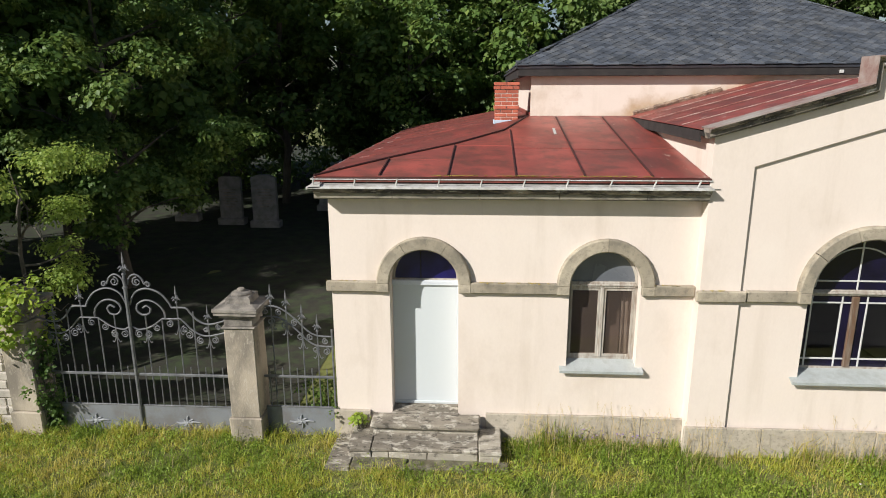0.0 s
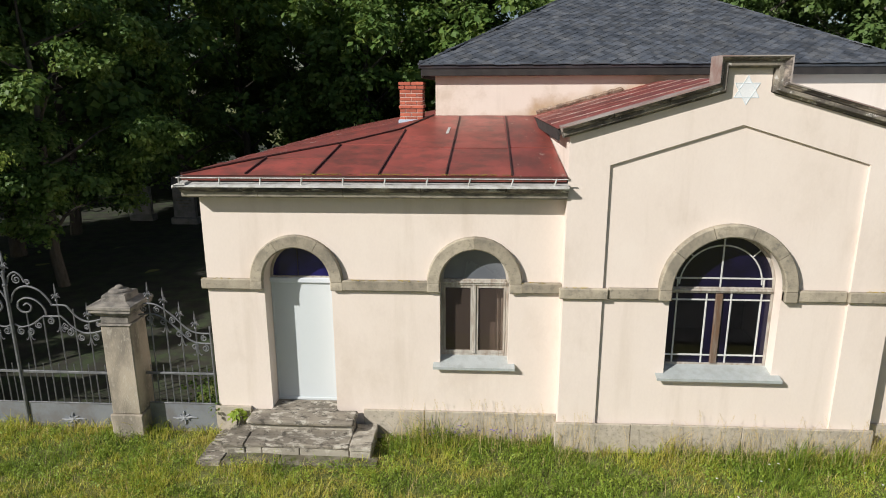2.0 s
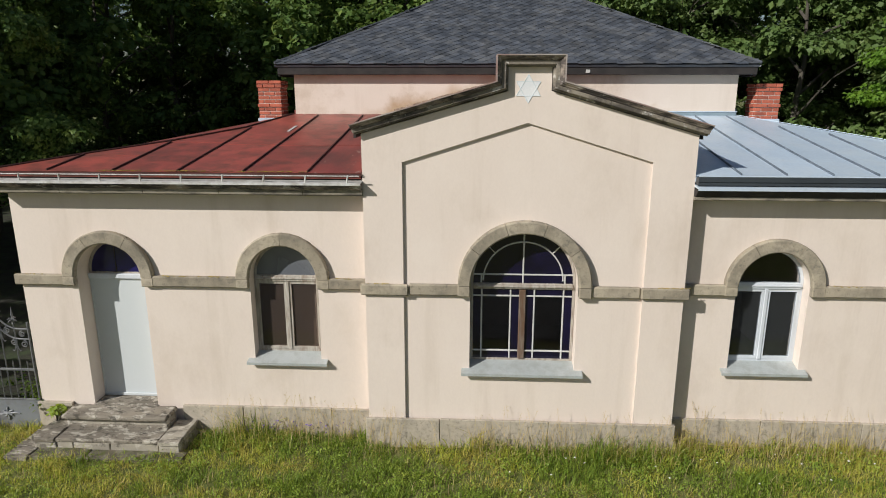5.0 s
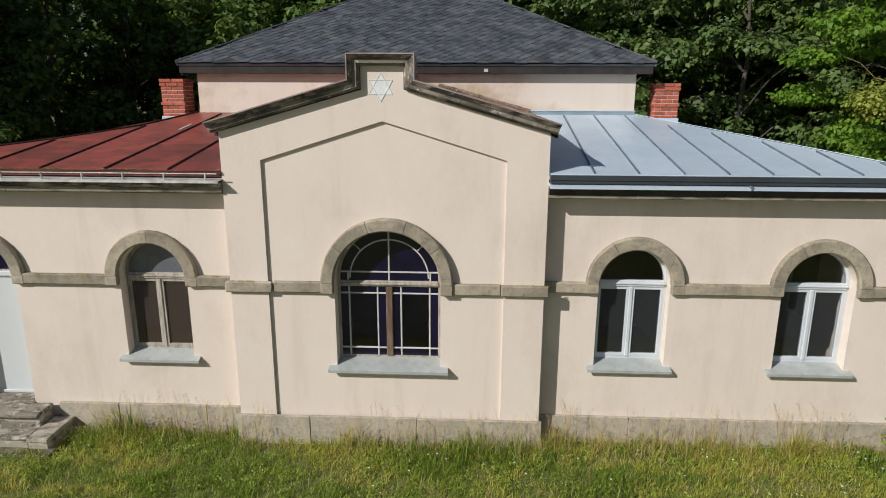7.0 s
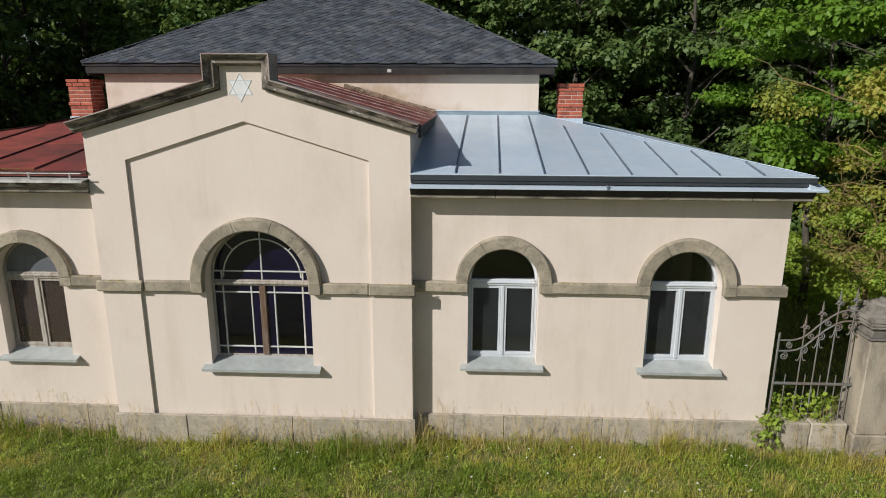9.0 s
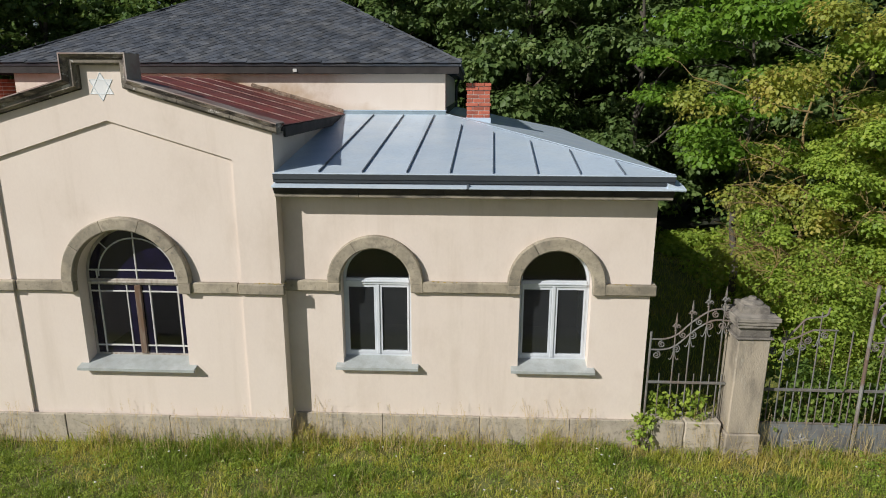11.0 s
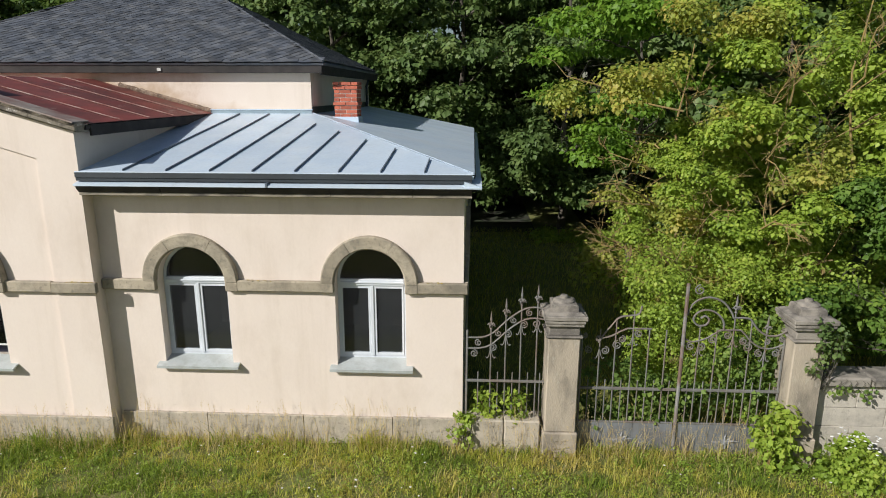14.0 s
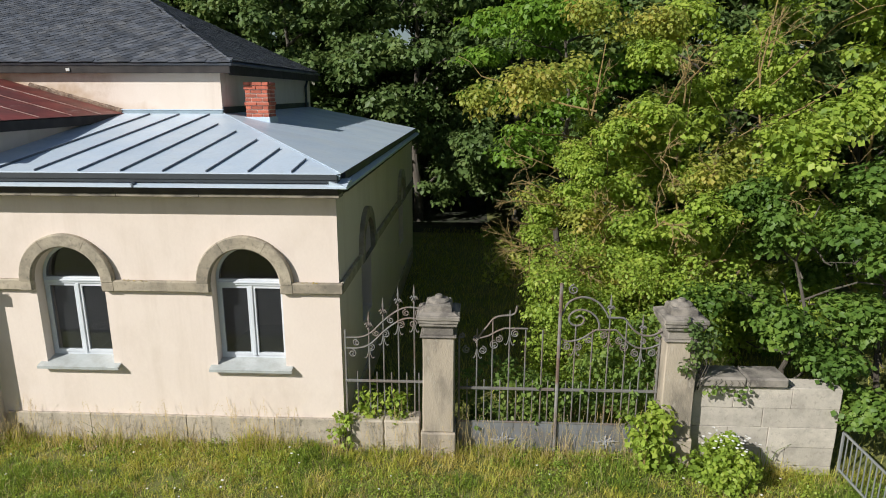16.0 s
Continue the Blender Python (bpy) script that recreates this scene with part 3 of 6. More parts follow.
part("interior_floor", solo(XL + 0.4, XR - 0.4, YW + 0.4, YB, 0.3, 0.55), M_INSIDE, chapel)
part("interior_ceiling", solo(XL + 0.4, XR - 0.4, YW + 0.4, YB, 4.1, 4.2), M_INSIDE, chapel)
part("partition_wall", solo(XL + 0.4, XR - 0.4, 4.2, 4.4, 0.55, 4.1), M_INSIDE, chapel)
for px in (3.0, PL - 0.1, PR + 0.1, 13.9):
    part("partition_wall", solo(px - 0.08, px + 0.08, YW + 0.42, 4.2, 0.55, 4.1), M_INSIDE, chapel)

# ---- plinth, string course, arches ----
random.seed(4)


def stones(name, x0, x1, y0, y1, z0, z1, length, material, bevel=0.007):
    x = x0
    while x < x1 - 0.05:
        w = length * random.uniform(0.75, 1.25)
        e = x1 if x + w * 1.4 > x1 else x + w
        part(name, solo(x + 0.004, e - 0.004, y0 + random.uniform(-0.006, 0.006), y1, z0, z1 + random.uniform(-0.006, 0.006), bevel), material, chapel)
        x = e


stones("plinth_stone", XL - 0.05, 0.62, YW - 0.06, YW, -0.05, ZP, 1.3, M_PLINTH)
stones("plinth_stone", 2.62, PL, YW - 0.06, YW, -0.05, ZP, 1.3, M_PLINTH)
stones("plinth_stone", PL - 0.05, PR + 0.05, YP - 0.06, YP, -0.05, ZP, 1.5, M_PLINTH)
stones("plinth_stone", PR + 0.06, XR + 0.05, YW - 0.06, YW, -0.05, ZP - 0.02, 1.4, M_PLINTH)
RING = 0.21
for a, b, y in ((XL - 0.08, DOOR - HALF, 0), (DOOR + HALF, WIN_A - HALF, 0), (WIN_A + HALF, PL, 0), (PR, WIN_B - HALF, 0), (WIN_B + HALF, WIN_C - HALF, 0), (WIN_C + HALF, XR + 0.08, 0)):
    lo, hi = a, b
    n = max(1, round((hi - lo) / 1.3))
    for i in range(n):
        w = (hi - lo) / n
        part("string_stone", solo(lo + i * w + 0.003, lo + (i + 1) * w - 0.003, YW - 0.09, YW, ZS0, ZS1, 0.018), M_STONE, chapel)
for a, b in ((PL - 0.07, 6.66), (10.34, PR + 0.07)):
    part("string_stone", solo(a, b, YP - 0.075, YP, ZS0, ZS1, 0.018), M_STONE, chapel)
for a, b in ((6.665, BIG - BIGHALF), (BIG + BIGHALF, 10.335)):
    part("string_stone", solo(a, b, YI - 0.085, YI, ZS0, ZS1, 0.018), M_STONE, chapel)


def arch_ring(cx, half, zs, ring, y0, y1, count, material):
    """Voussoirs with a small chamfer and open joints."""
    g = 0.004
    for i in range(count):
        t0, t1 = math.pi * i / count + g, math.pi * (i + 1) / count - g
        bm = bmesh.new()
        rows = []
        for k in range(9):
            a = t0 + (t1 - t0) * k / 8
            c, s = math.cos(a), math.sin(a)
            ri, ro, ch = half - 0.004, half + ring, 0.02
            rows.append([bm.verts.new((cx + r * c, y, zs + r * s)) for r, y in ((ri, y1), (ri, y0 + ch), (ri + ch, y0), (ro - ch, y0), (ro, y0 + ch), (ro, y1))])
        for p, q in zip(rows, rows[1:]):
            for k in range(6):
                bm.faces.new((p[k], p[(k + 1) % 6], q[(k + 1) % 6], q[k]))
        bm.faces.new(rows[0])
        bm.faces.new(rows[-1][::-1])
        part("arch_stone", bm, material, chapel)
    for sx in (-1, 1):
        xa, xb = sorted((cx + sx * half, cx + sx * (half + ring)))
        part("arch_stone", solo(xa, xb, y0 + 0.004, y1, ZS0 - 0.003, zs - 0.002, 0.014), material, chapel)


for cx in (DOOR, WIN_A, WIN_B, WIN_C):
    arch_ring(cx, HALF, ZSPR, RING, YW - 0.10, YW - 0.001, 3 if cx != WIN_A else 2, M_STONE)
arch_ring(BIG, BIGHALF, ZBIG, 0.20, YI - 0.13, YI - 0.001, 5, M_STONE)

# ---- cornices and eaves of the wings ----
M_OLDCORNICE = mat("stained_cornice_stone", (0.38, 0.34, 0.27), (0.26, 0.235, 0.19), 2.5, 0.92, 0.6, c3=(0.05, 0.048, 0.045), spots=3.5, amount=0.85, per_piece=0.12, stretch=(0.6, 1, 2))
ZLL, ZLR = 4.505, 4.472                   # ledges over the cornices
corn = [(YW, ZCL), (YW - 0.30, ZCL), (YW - 0.32, ZCL + 0.02), (YW - 0.335, ZCL + 0.095), (YW, ZCL + 0.095)]
corn_top = [(YW, ZCL + 0.098), (YW - 0.345, ZCL + 0.098), (YW - 0.375, ZCL + 0.12), (YW - 0.40, ZCL + 0.145), (YW - 0.41, ZCL + 0.185), (YW, ZCL + 0.185)]
x = XL - 0.14
for w in (1.24, 1.36, 1.22, 1.33, 1.3):
    e = min(PL, x + w)
    part("cornice_stone", profile_x(x + 0.004, e - 0.004, corn), M_OLDCORNICE, chapel)
    part("cornice_moulding", profile_x(x + 0.004, e - 0.004, corn_top), M_CORNICE, chapel)
    x = e
# moulding made near-black: the shadow of the ledge is put into its colour
corn_r = [(YW, ZCR + 0.055), (YW - 0.34, ZCR + 0.055), (YW - 0.37, ZCR + 0.085), (YW - 0.43, ZCR + 0.165), (YW, ZCR + 0.18)]
list_r = [(YW, ZCR), (YW - 0.31, ZCR), (YW - 0.335, ZCR + 0.012), (YW - 0.335, ZCR + 0.053), (YW, ZCR + 0.053)]
x = PR
for w in (1.3, 1.32, 1.28, 1.24, 2.0):
    e = min(XR + 0.12, x + w)
    part("cornice_moulding", profile_x(x + 0.004, e - 0.004, corn_r), M_FASCIA, chapel, "near-black cornice moulding with the ledge shadow in its colour")
    part("cornice_stone", profile_x(x + 0.004, e - 0.004, list_r), M_OLDCORNICE, chapel)
    x = e
mirror_side = [(XR, ZCR), (XR + 0.09, ZCR), (XR + 0.11, ZCR + 0.05), (XR + 0.19, ZCR + 0.06), (XR + 0.25, ZCR + 0.15), (XR, ZCR + 0.17)]
part("cornice_stone", profile_y(YW + 0.002, YB + 0.2, mirror_side), M_FASCIA, chapel)
part("cornice_stone", profile_y(YW + 0.002, YB + 0.2, [(2 * XC - x - 0.01, z) for x, z in mirror_side]), M_CORNICE, chapel)
# zinc ledges
part("ledge_flashing", profile_x(XL - 0.19, PL, [(YW - 0.46, ZLL - 0.008), (YW - 0.46, ZLL - 0.036), (YW - 0.45, ZLL - 0.036), (YW - 0.44, ZLL - 0.015), (YW + 0.02, ZLL), (YW + 0.02, ZLL + 0.035), (YW - 0.1, ZLL + 0.03)]), M_ZINCOLD, chapel, "weathered zinc ledge on the cornice")
part("ledge_flashing", profile_y(YW - 0.46, YB + 0.3, [(XL - 0.22, ZLL - 0.06), (XL - 0.22, ZLL - 0.01), (XL, ZLL + 0.03), (XL, ZLL - 0.02), (XL - 0.20, ZLL - 0.03)]), M_ZINCOLD, chapel)
for xa, xb in ((PR, 13.98), (13.985, XR + 0.26)):
    part("ledge_flashing", profile_x(xa, xb, [(YW - 0.46, ZLR - 0.008), (YW - 0.46, ZLR - 0.034), (YW - 0.45, ZLR - 0.034), (YW - 0.44, ZLR - 0.015), (YW + 0.02, ZLR + 0.02), (YW + 0.02, ZLR + 0.07), (YW - 0.30, ZLR + 0.03)]), M_ZINC, chapel, "smooth zinc ledge on the cornice")
part("lap_joint", solo(13.965, 14.0, YW - 0.47, YW - 0.28, ZLR - 0.03, ZLR + 0.034, 0.005), M_ZINCSEAM, chapel)
part("ledge_flashing", profile_y(YW - 0.44, YB + 0.3, [(XR + 0.26, ZLR - 0.05), (XR + 0.26, ZLR - 0.01), (XR + 0.14, ZLR + 0.03), (XR, ZLR + 0.07), (XR, ZLR - 0.03)]), M_ZINC, chapel)
# dark boxed gutter of the zinc roof
gut = [(YW - 0.38, ZLR + 0.036), (YW - 0.385, ZLR + 0.085), (YW - 0.40, ZLR + 0.09), (YW - 0.40, ZLR + 0.16), (YW - 0.385, ZLR + 0.17), (YW - 0.36, ZLR + 0.155), (YW - 0.16, ZLR + 0.11), (YW - 0.05, ZLR + 0.16), (YW - 0.02, ZLR + 0.04)]
part("gutter", profile_x(PR + 0.01, XR + 0.11, gut), M_ZINCDARK, chapel, "dark zinc box gutter")
part("gutter", profile_y(YW - 0.02, YB + 0.25, [(XR + (YW - y) * 0.42, z) for y, z in gut]), M_ZINCDARK, chapel)
part("gutter_lip", sweep([(PR + 0.01, YW - 0.39, ZLR + 0.172), (XR + 0.12, YW - 0.39, ZLR + 0.172)], 0.009), M_ZINC, chapel)

# ---- roofs ----
EZ, FZ = 4.64, 5.36          # eave and flashing heights
EYF = YW - 0.28              # eave line in front


def wing_roof(sign, material, seam, cuts, name, label):
    """A hipped lean-to roof round the raised block; sign -1: the wing with the door, 1: the other."""
    mx = lambda x: x if sign > 0 else 2 * XC - x
    ex, bx, px = XR + 0.14, UX1, PR
    pitch = (FZ - EZ) / (UY - EYF)
    # the hip of the old roof sags below the straight line
    hip = [(ex, EYF), (bx, UY)] if sign > 0 else [(ex, EYF), (ex - 1.10, 1.02), (ex - 2.13, 2.02), (ex - 3.06, 3.22), (bx, UY)]

    def on_plane(x, y):
        return Vector((x, y, EZ + pitch * (y - EYF)))

    def on_front(x):
        """Upper end of a front sheet at x: on the block or on the hip."""
        if x <= bx:
            return on_plane(x, UY)
        return on_plane(x, float(np.interp(-x, [-q[0] for q in hip], [q[1] for q in hip])))

    def on_side(y):
        """Upper end of a side sheet at y."""
        if y >= UY:
            return Vector((bx, y, FZ))
        return on_plane(float(np.interp(y, [q[1] for q in hip], [q[0] for q in hip])), y)

    def turned(p, lower=0.0):
        return (mx(p[0]), p[1], p[2] - lower)

    crest = [on_plane(*q) for q in hip]
    roof = part(name, slab([turned((px, EYF, EZ), 0.03)] + [turned(p, 0.03) for p in crest] + [turned((px, UY, FZ), 0.03)], 0.06), material, chapel, label)
    xs = [px, *cuts, ex]
    for a, b in zip(xs, xs[1:]):
        pts = [(a, EYF - 0.01, EZ), (b, EYF - 0.01, EZ)]
        if b < ex:
            pts.append(on_front(b))
        pts += [p for p in crest if a + 0.01 < p.x < b - 0.01]
        pts.append(on_front(a))
        part("roof_sheet", slab([turned(p) for p in pts], 0.006), M_REDWORN if sign < 0 and a == px else material, roof)
        if sign < 0:
            ym = min(1.6 + 0.5 * ((a * 7) % 1), on_front(b).y - 0.1)
            if ym > EYF + 0.3:
                part("cross_fold", sweep([turned(on_plane(a, ym) + Vector((0, 0, 0.002))), turned(on_plane(b, ym) + Vector((0, 0, 0.002)))], 0.007, 4), M_RED, roof)
    for x in xs[1:-1]:
        u = on_front(x)
        wd, ht = (0.010, 0.028) if sign < 0 else (0.007, 0.032)
        s = bmesh.new()
        # the folds lean a little and die out short of the hip
        k_end = (u.y - 0.18 - EYF) / (u.y - EYF) if x <= bx + 0.1 else (0.80 if sign > 0 else 0.94)
        lean = 0.15 if sign > 0 else -0.06
        top_y = EYF + (u.y - EYF) * k_end
        lo_, hi_ = Vector(turned(on_plane(x, EYF + 0.03))), Vector(turned(on_plane(x + lean * (top_y - EYF) / (UY - EYF), top_y)))
        ends = [[s.verts.new(p + Vector((dx, 0, dz))) for dx, dz in ((-wd, 0), (wd, 0), (wd, ht), (-wd, ht))] for p in (lo_, hi_)]
        for k in range(4):
            s.faces.new((ends[0][k], ends[0][(k + 1) % 4], ends[1][(k + 1) % 4], ends[1][k]))
        s.faces.new(ends[0][::-1])
        s.faces.new(ends[1])
        part("seam", s, seam, roof)
    ys = [EYF + (YB + 0.2 - EYF) * i / 16 for i in range(17)]
    for k, (a, b) in enumerate(zip(ys, ys[1:])):
        lap = 0.012 * (k % 2) if sign < 0 else 0.0
        pts = [(ex + 0.01, a, EZ + lap), (ex + 0.01, b, EZ + lap), on_side(b)]
        pts += [p for p in reversed(crest) if a + 0.01 < p.y < b - 0.01]
        if a > EYF:
            pts.append(on_side(a))
        part("roof_sheet", slab([turned(p) for p in pts], 0.006), M_REDWORN if sign < 0 else material, roof)
    part("hip_seam", sweep([turned(p, -0.015) for p in crest], 0.018 if sign < 0 else 0.006, 5), seam if sign < 0 else material, roof)
    return roof


red_roof = wing_roof(-1, M_RED, M_REDSEAM, (11.86, 12.88, 13.93, 14.98, 16.05), "red_roof", "red painted sheet-metal roof, worn and patched")
zinc_roof = wing_roof(1, M_ZINC, M_ZINCSEAM, (11.70, 12.37, 13.05, 13.71, 14.36, 15.03, 15.67, 16.33), "zinc_roof", "blue-grey zinc standing-seam roof")
# flashing where the lean-to roofs meet the raised block
part("wall_flashing", solo(PR + 0.1, UX1 + 0.02, UY - 0.05, UY - 0.002, FZ - 0.03, FZ + 0.065, 0.008), M_ZINCFLASH, chapel)
part("flashing_lip", solo(PR + 0.1, UX1 + 0.03, UY - 0.06, UY - 0.002, FZ + 0.067, FZ + 0.088, 0.006), M_ZINC, chapel)
part("wall_flashing", solo(UX1 + 0.002, UX1 + 0.03, UY, YB, FZ - 0.02, FZ + 0.14), M_ZINCDARK, chapel)
part("wall_flashing", solo(UX0 - 0.02, PL - 0.1, UY - 0.03, UY - 0.002, FZ - 0.03, FZ + 0.005), M_FLAKE, chapel)
part("wall_flashing", solo(UX0 - 0.03, UX0 - 0.002, UY, YB, FZ - 0.02, FZ + 0.09), M_REDWORN, chapel)
# gable roof of the projection
RZ0, RX = 5.36, 0.16
ridge_z = RZ0 + 0.275 * (XC - PL + RX)
for sx in (-1, 1):
    e = XC + sx * (XC - PL + RX)
    roof = part("gable_roof", slab([(e, YP + 0.12, RZ0 - 0.04), (XC, YP + 0.12, ridge_z - 0.04), (XC, UY + 0.02, ridge_z - 0.04), (e, UY + 0.02, RZ0 - 0.04)], 0.07), M_FASCIA, chapel, "red painted sheet-metal roof, paint flaking")
    xa, xb = sorted((e, e - sx * 0.035))
    part("eave_board", solo(xa, xb, YP + 0.24, UY - 0.005, RZ0 - 0.20, RZ0 - 0.03), M_FASCIA, roof)
    for i in range(5):
        a, b = YP + 0.1 + (UY - YP - 0.1) * i / 5, YP + 0.1 + (UY - YP - 0.1) * (i + 1) / 5
        part("roof_sheet", slab([(e + sx * 0.02, a, RZ0 - 0.005), (XC, a, ridge_z), (XC, b, ridge_z), (e + sx * 0.02, b, RZ0 - 0.005)], 0.008), M_REDWORN, roof)
        if i:
            part("seam", sweep([(e + sx * 0.02, a, RZ0 + 0.012), (XC, a, ridge_z + 0.011)], 0.009, 5), M_FLAKE, roof)
# coping of the gable: a pale fascia, a blackened cap moulding and a thin sheet, mitred round the block
COPING = (("coping_stone", M_COPING, [(0.0, 0.0), (-0.06, 0.0), (-0.075, 0.028), (-0.125, 0.034), (-0.13, 0.088), (0.22, 0.088), (0.22, 0.0)]),
          ("coping_cap", M_CORNICE, [(0.20, 0.091), (-0.132, 0.091), (-0.15, 0.10), (-0.165, 0.122), (-0.19, 0.134), (-0.195, 0.158), (0.20, 0.158)]),
          ("coping_sheet", M_COPSHEET, [(0.21, 0.161), (-0.205, 0.161), (-0.205, 0.153), (-0.213, 0.153), (-0.213, 0.171), (0.21, 0.171)]))


def coping(line, cuts):
    """Moulding along an (x, z) line with mitred corners; cuts: the leading joints along each length."""
    pts = [Vector((x, 0, z)) for x, z in line]
    dirs = [(q - p).normalized() for p, q in zip(pts, pts[1:])]
    ups = [Vector((-d.z, 0, d.x)) for d in dirs]
    mitre = [ups[0]]
    for u, w in zip(ups, ups[1:]):
        m = (u + w).normalized()
        mitre.append(m / m.dot(u))
    mitre.append(ups[-1])
    for name, material, sec in COPING:
        for i in range(len(dirs)):
            stops = [0.0, *cuts[i], 1.0]
            for a, b in zip(stops, stops[1:]):
                bm = bmesh.new()
                ends = []
                for k, gap in ((a, 0.003), (b, -0.003)):
                    m = mitre[i].lerp(mitre[i + 1], k) if k in (0.0, 1.0) else ups[i]
                    p = pts[i].lerp(pts[i + 1], k) + (dirs[i] * gap if 0 < k < 1 else Vector())
                    ends.append([bm.verts.new(p + m * h + Vector((0, YP + y, 0))) for y, h in sec])
                n = len(sec)
                for j in range(n):
                    bm.faces.new((ends[0][j], ends[0][(j + 1) % n], ends[1][(j + 1) % n], ends[1][j]))
                bm.faces.new(ends[0])
                bm.faces.new(ends[1][::-1])
                part(name, bm, material, chapel)


def slope(x):
    return GZ0 + GSL * (x - PL if x < XC else PR - x) + 0.012


XB = XC + 0.015
coping([(PL - 0.10, slope(PL - 0.10)), (XB - 0.33, slope(XB - 0.33)), (XB - 0.33, 6.215), (XB + 0.33, 6.215), (XB + 0.33, slope(XB + 0.33)), (PR + 0.09, slope(PR + 0.09))], [(0.32, 0.66), (), (), (), (0.36, 0.7)])
# crumbling mortar fillets where the gable roof meets the raised block
for sx, x_in, x_out in ((-1, 0.75, 2.62), (1, 0.6, 2.66)):
    fil = sweep([(XC + sx * (x_in + (x_out - x_in) * k / 24), UY - 0.02, RZ0 + 0.275 * (XC - PL + RX - x_in - (x_out - x_in) * k / 24) + 0.045 + 0.016 * noise.noise(Vector((k * 0.9, sx * 4.0, 0)))) for k in range(25)], 0.055, 6)
    for v in fil.verts:
        v.co += Vector(noise.noise_vector(v.co * 14)) * 0.018
    part("mortar_fillet", fil, M_FILLET, chapel, "crumbling rust-stained mortar fillet")
part("gable_block", solo(XC - 0.30, XC + 0.31, YI + 0.1, YP + 0.36, 5.6, 6.22), M_FASCIA, chapel)

# slate roof of the raised block
SX0, SX1, SY0, SY1, SZ, SM = UX0 - 0.36, UX1 + 0.36, UY - 0.24, YB + 0.5, 6.46, 0.51
half_d = (SY1 - SY0) / 2
rz = SZ + SM * half_d
slate_roof = part("slate_roof", slab([(SX0, SY0, SZ - 0.03), (SX1, SY0, SZ - 0.03), (SX1 - half_d, SY0 + half_d, rz - 0.03), (SX0 + half_d, SY0 + half_d, rz - 0.03)], 0.05), M_SLATE, chapel, "dark grey slate hipped roof")
part("roof_deck", slab([(SX1, SY0, SZ - 0.03), (SX1, SY1, SZ - 0.03), (SX1 - half_d, SY1 - half_d, rz - 0.03)], 0.05), M_SLATE, slate_roof)
part("roof_deck", slab([(SX0, SY1, SZ - 0.03), (SX0, SY0, SZ - 0.03), (SX0 + half_d, SY0 + half_d, rz - 0.03)], 0.05), M_SLATE, slate_roof)
part("roof_deck", slab([(SX1, SY1, SZ - 0.03), (SX0, SY1, SZ - 0.03), (SX0 + half_d, SY1 - half_d, rz - 0.03), (SX1 - half_d, SY1 - half_d, rz - 0.03)], 0.05), M_SLATE, slate_roof)
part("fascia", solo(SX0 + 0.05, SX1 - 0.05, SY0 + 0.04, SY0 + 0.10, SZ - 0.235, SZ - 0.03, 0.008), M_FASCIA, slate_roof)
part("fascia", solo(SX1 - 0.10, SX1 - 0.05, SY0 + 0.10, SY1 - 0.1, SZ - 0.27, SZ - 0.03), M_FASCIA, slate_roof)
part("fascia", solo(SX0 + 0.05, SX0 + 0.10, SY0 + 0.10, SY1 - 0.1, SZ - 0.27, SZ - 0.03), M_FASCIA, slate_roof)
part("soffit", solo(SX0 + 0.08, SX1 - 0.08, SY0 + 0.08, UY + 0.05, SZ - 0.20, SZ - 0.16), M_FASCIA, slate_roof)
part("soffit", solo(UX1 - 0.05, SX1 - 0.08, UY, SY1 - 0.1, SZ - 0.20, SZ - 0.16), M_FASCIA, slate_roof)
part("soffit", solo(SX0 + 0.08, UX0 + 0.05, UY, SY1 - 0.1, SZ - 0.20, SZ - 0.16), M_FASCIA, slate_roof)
# the side of the wing: string course, arches, near-black plates in place of panes
for cy in (2.72, 9.0):
    bm = plate([arch_loop(cy, HALF + 0.225, ZS0, ZSPR), arch_loop(cy, HALF, ZS0 - 0.001, ZSPR)], XR + 0.001, XR + 0.09)
    for v in bm.verts:
        v.co.x, v.co.y = v.co.y, v.co.x
    part("arch_stone", bm, M_STONE, chapel)
    bm = plate([arch_loop(cy, HALF, 1.4, ZSPR)], XR - 0.30, XR - 0.26)
    for v in bm.verts:
        v.co.x, v.co.y = v.co.y, v.co.x
    part("side_window", bm, M_FASCIA, chapel, "side-wall window filled with an opaque near-black plate")
for a, b in ((YW + 0.01, 2.72 - HALF - 0.226), (2.72 + HALF + 0.226, 9.0 - HALF - 0.226), (9.0 + HALF + 0.226, YB)):
    part("string_stone", solo(XR, XR + 0.08, a, b, ZS0, ZS1, 0.015), M_STONE, chapel)
part("plinth_stone", solo(XR, XR + 0.05, YW, YB, -0.05, ZP - 0.02, 0.01), M_PLINTH, chapel)
part("snow_clip", solo(10.08, 10.17, SY0 + 0.015, SY0 + 0.04, SZ - 0.20, SZ - 0.13, 0.006), M_LEAD, slate_roof, "small white clip on the fascia")
part("patch_strip", slab([(3.92, 2.85, EZ + (FZ - EZ) * (2.85 - EYF) / (UY - EYF)), (3.97, 2.85, EZ + (FZ - EZ) * (2.85 - EYF) / (UY - EYF)), (3.99, 3.40, EZ + (FZ - EZ) * (3.40 - EYF) / (UY - EYF)), (3.94, 3.40, EZ + (FZ - EZ) * (3.40 - EYF) / (UY - EYF))], 0.01, raise_by=0.012), M_LEAD, red_roof, "pale mended strip on the red roof")

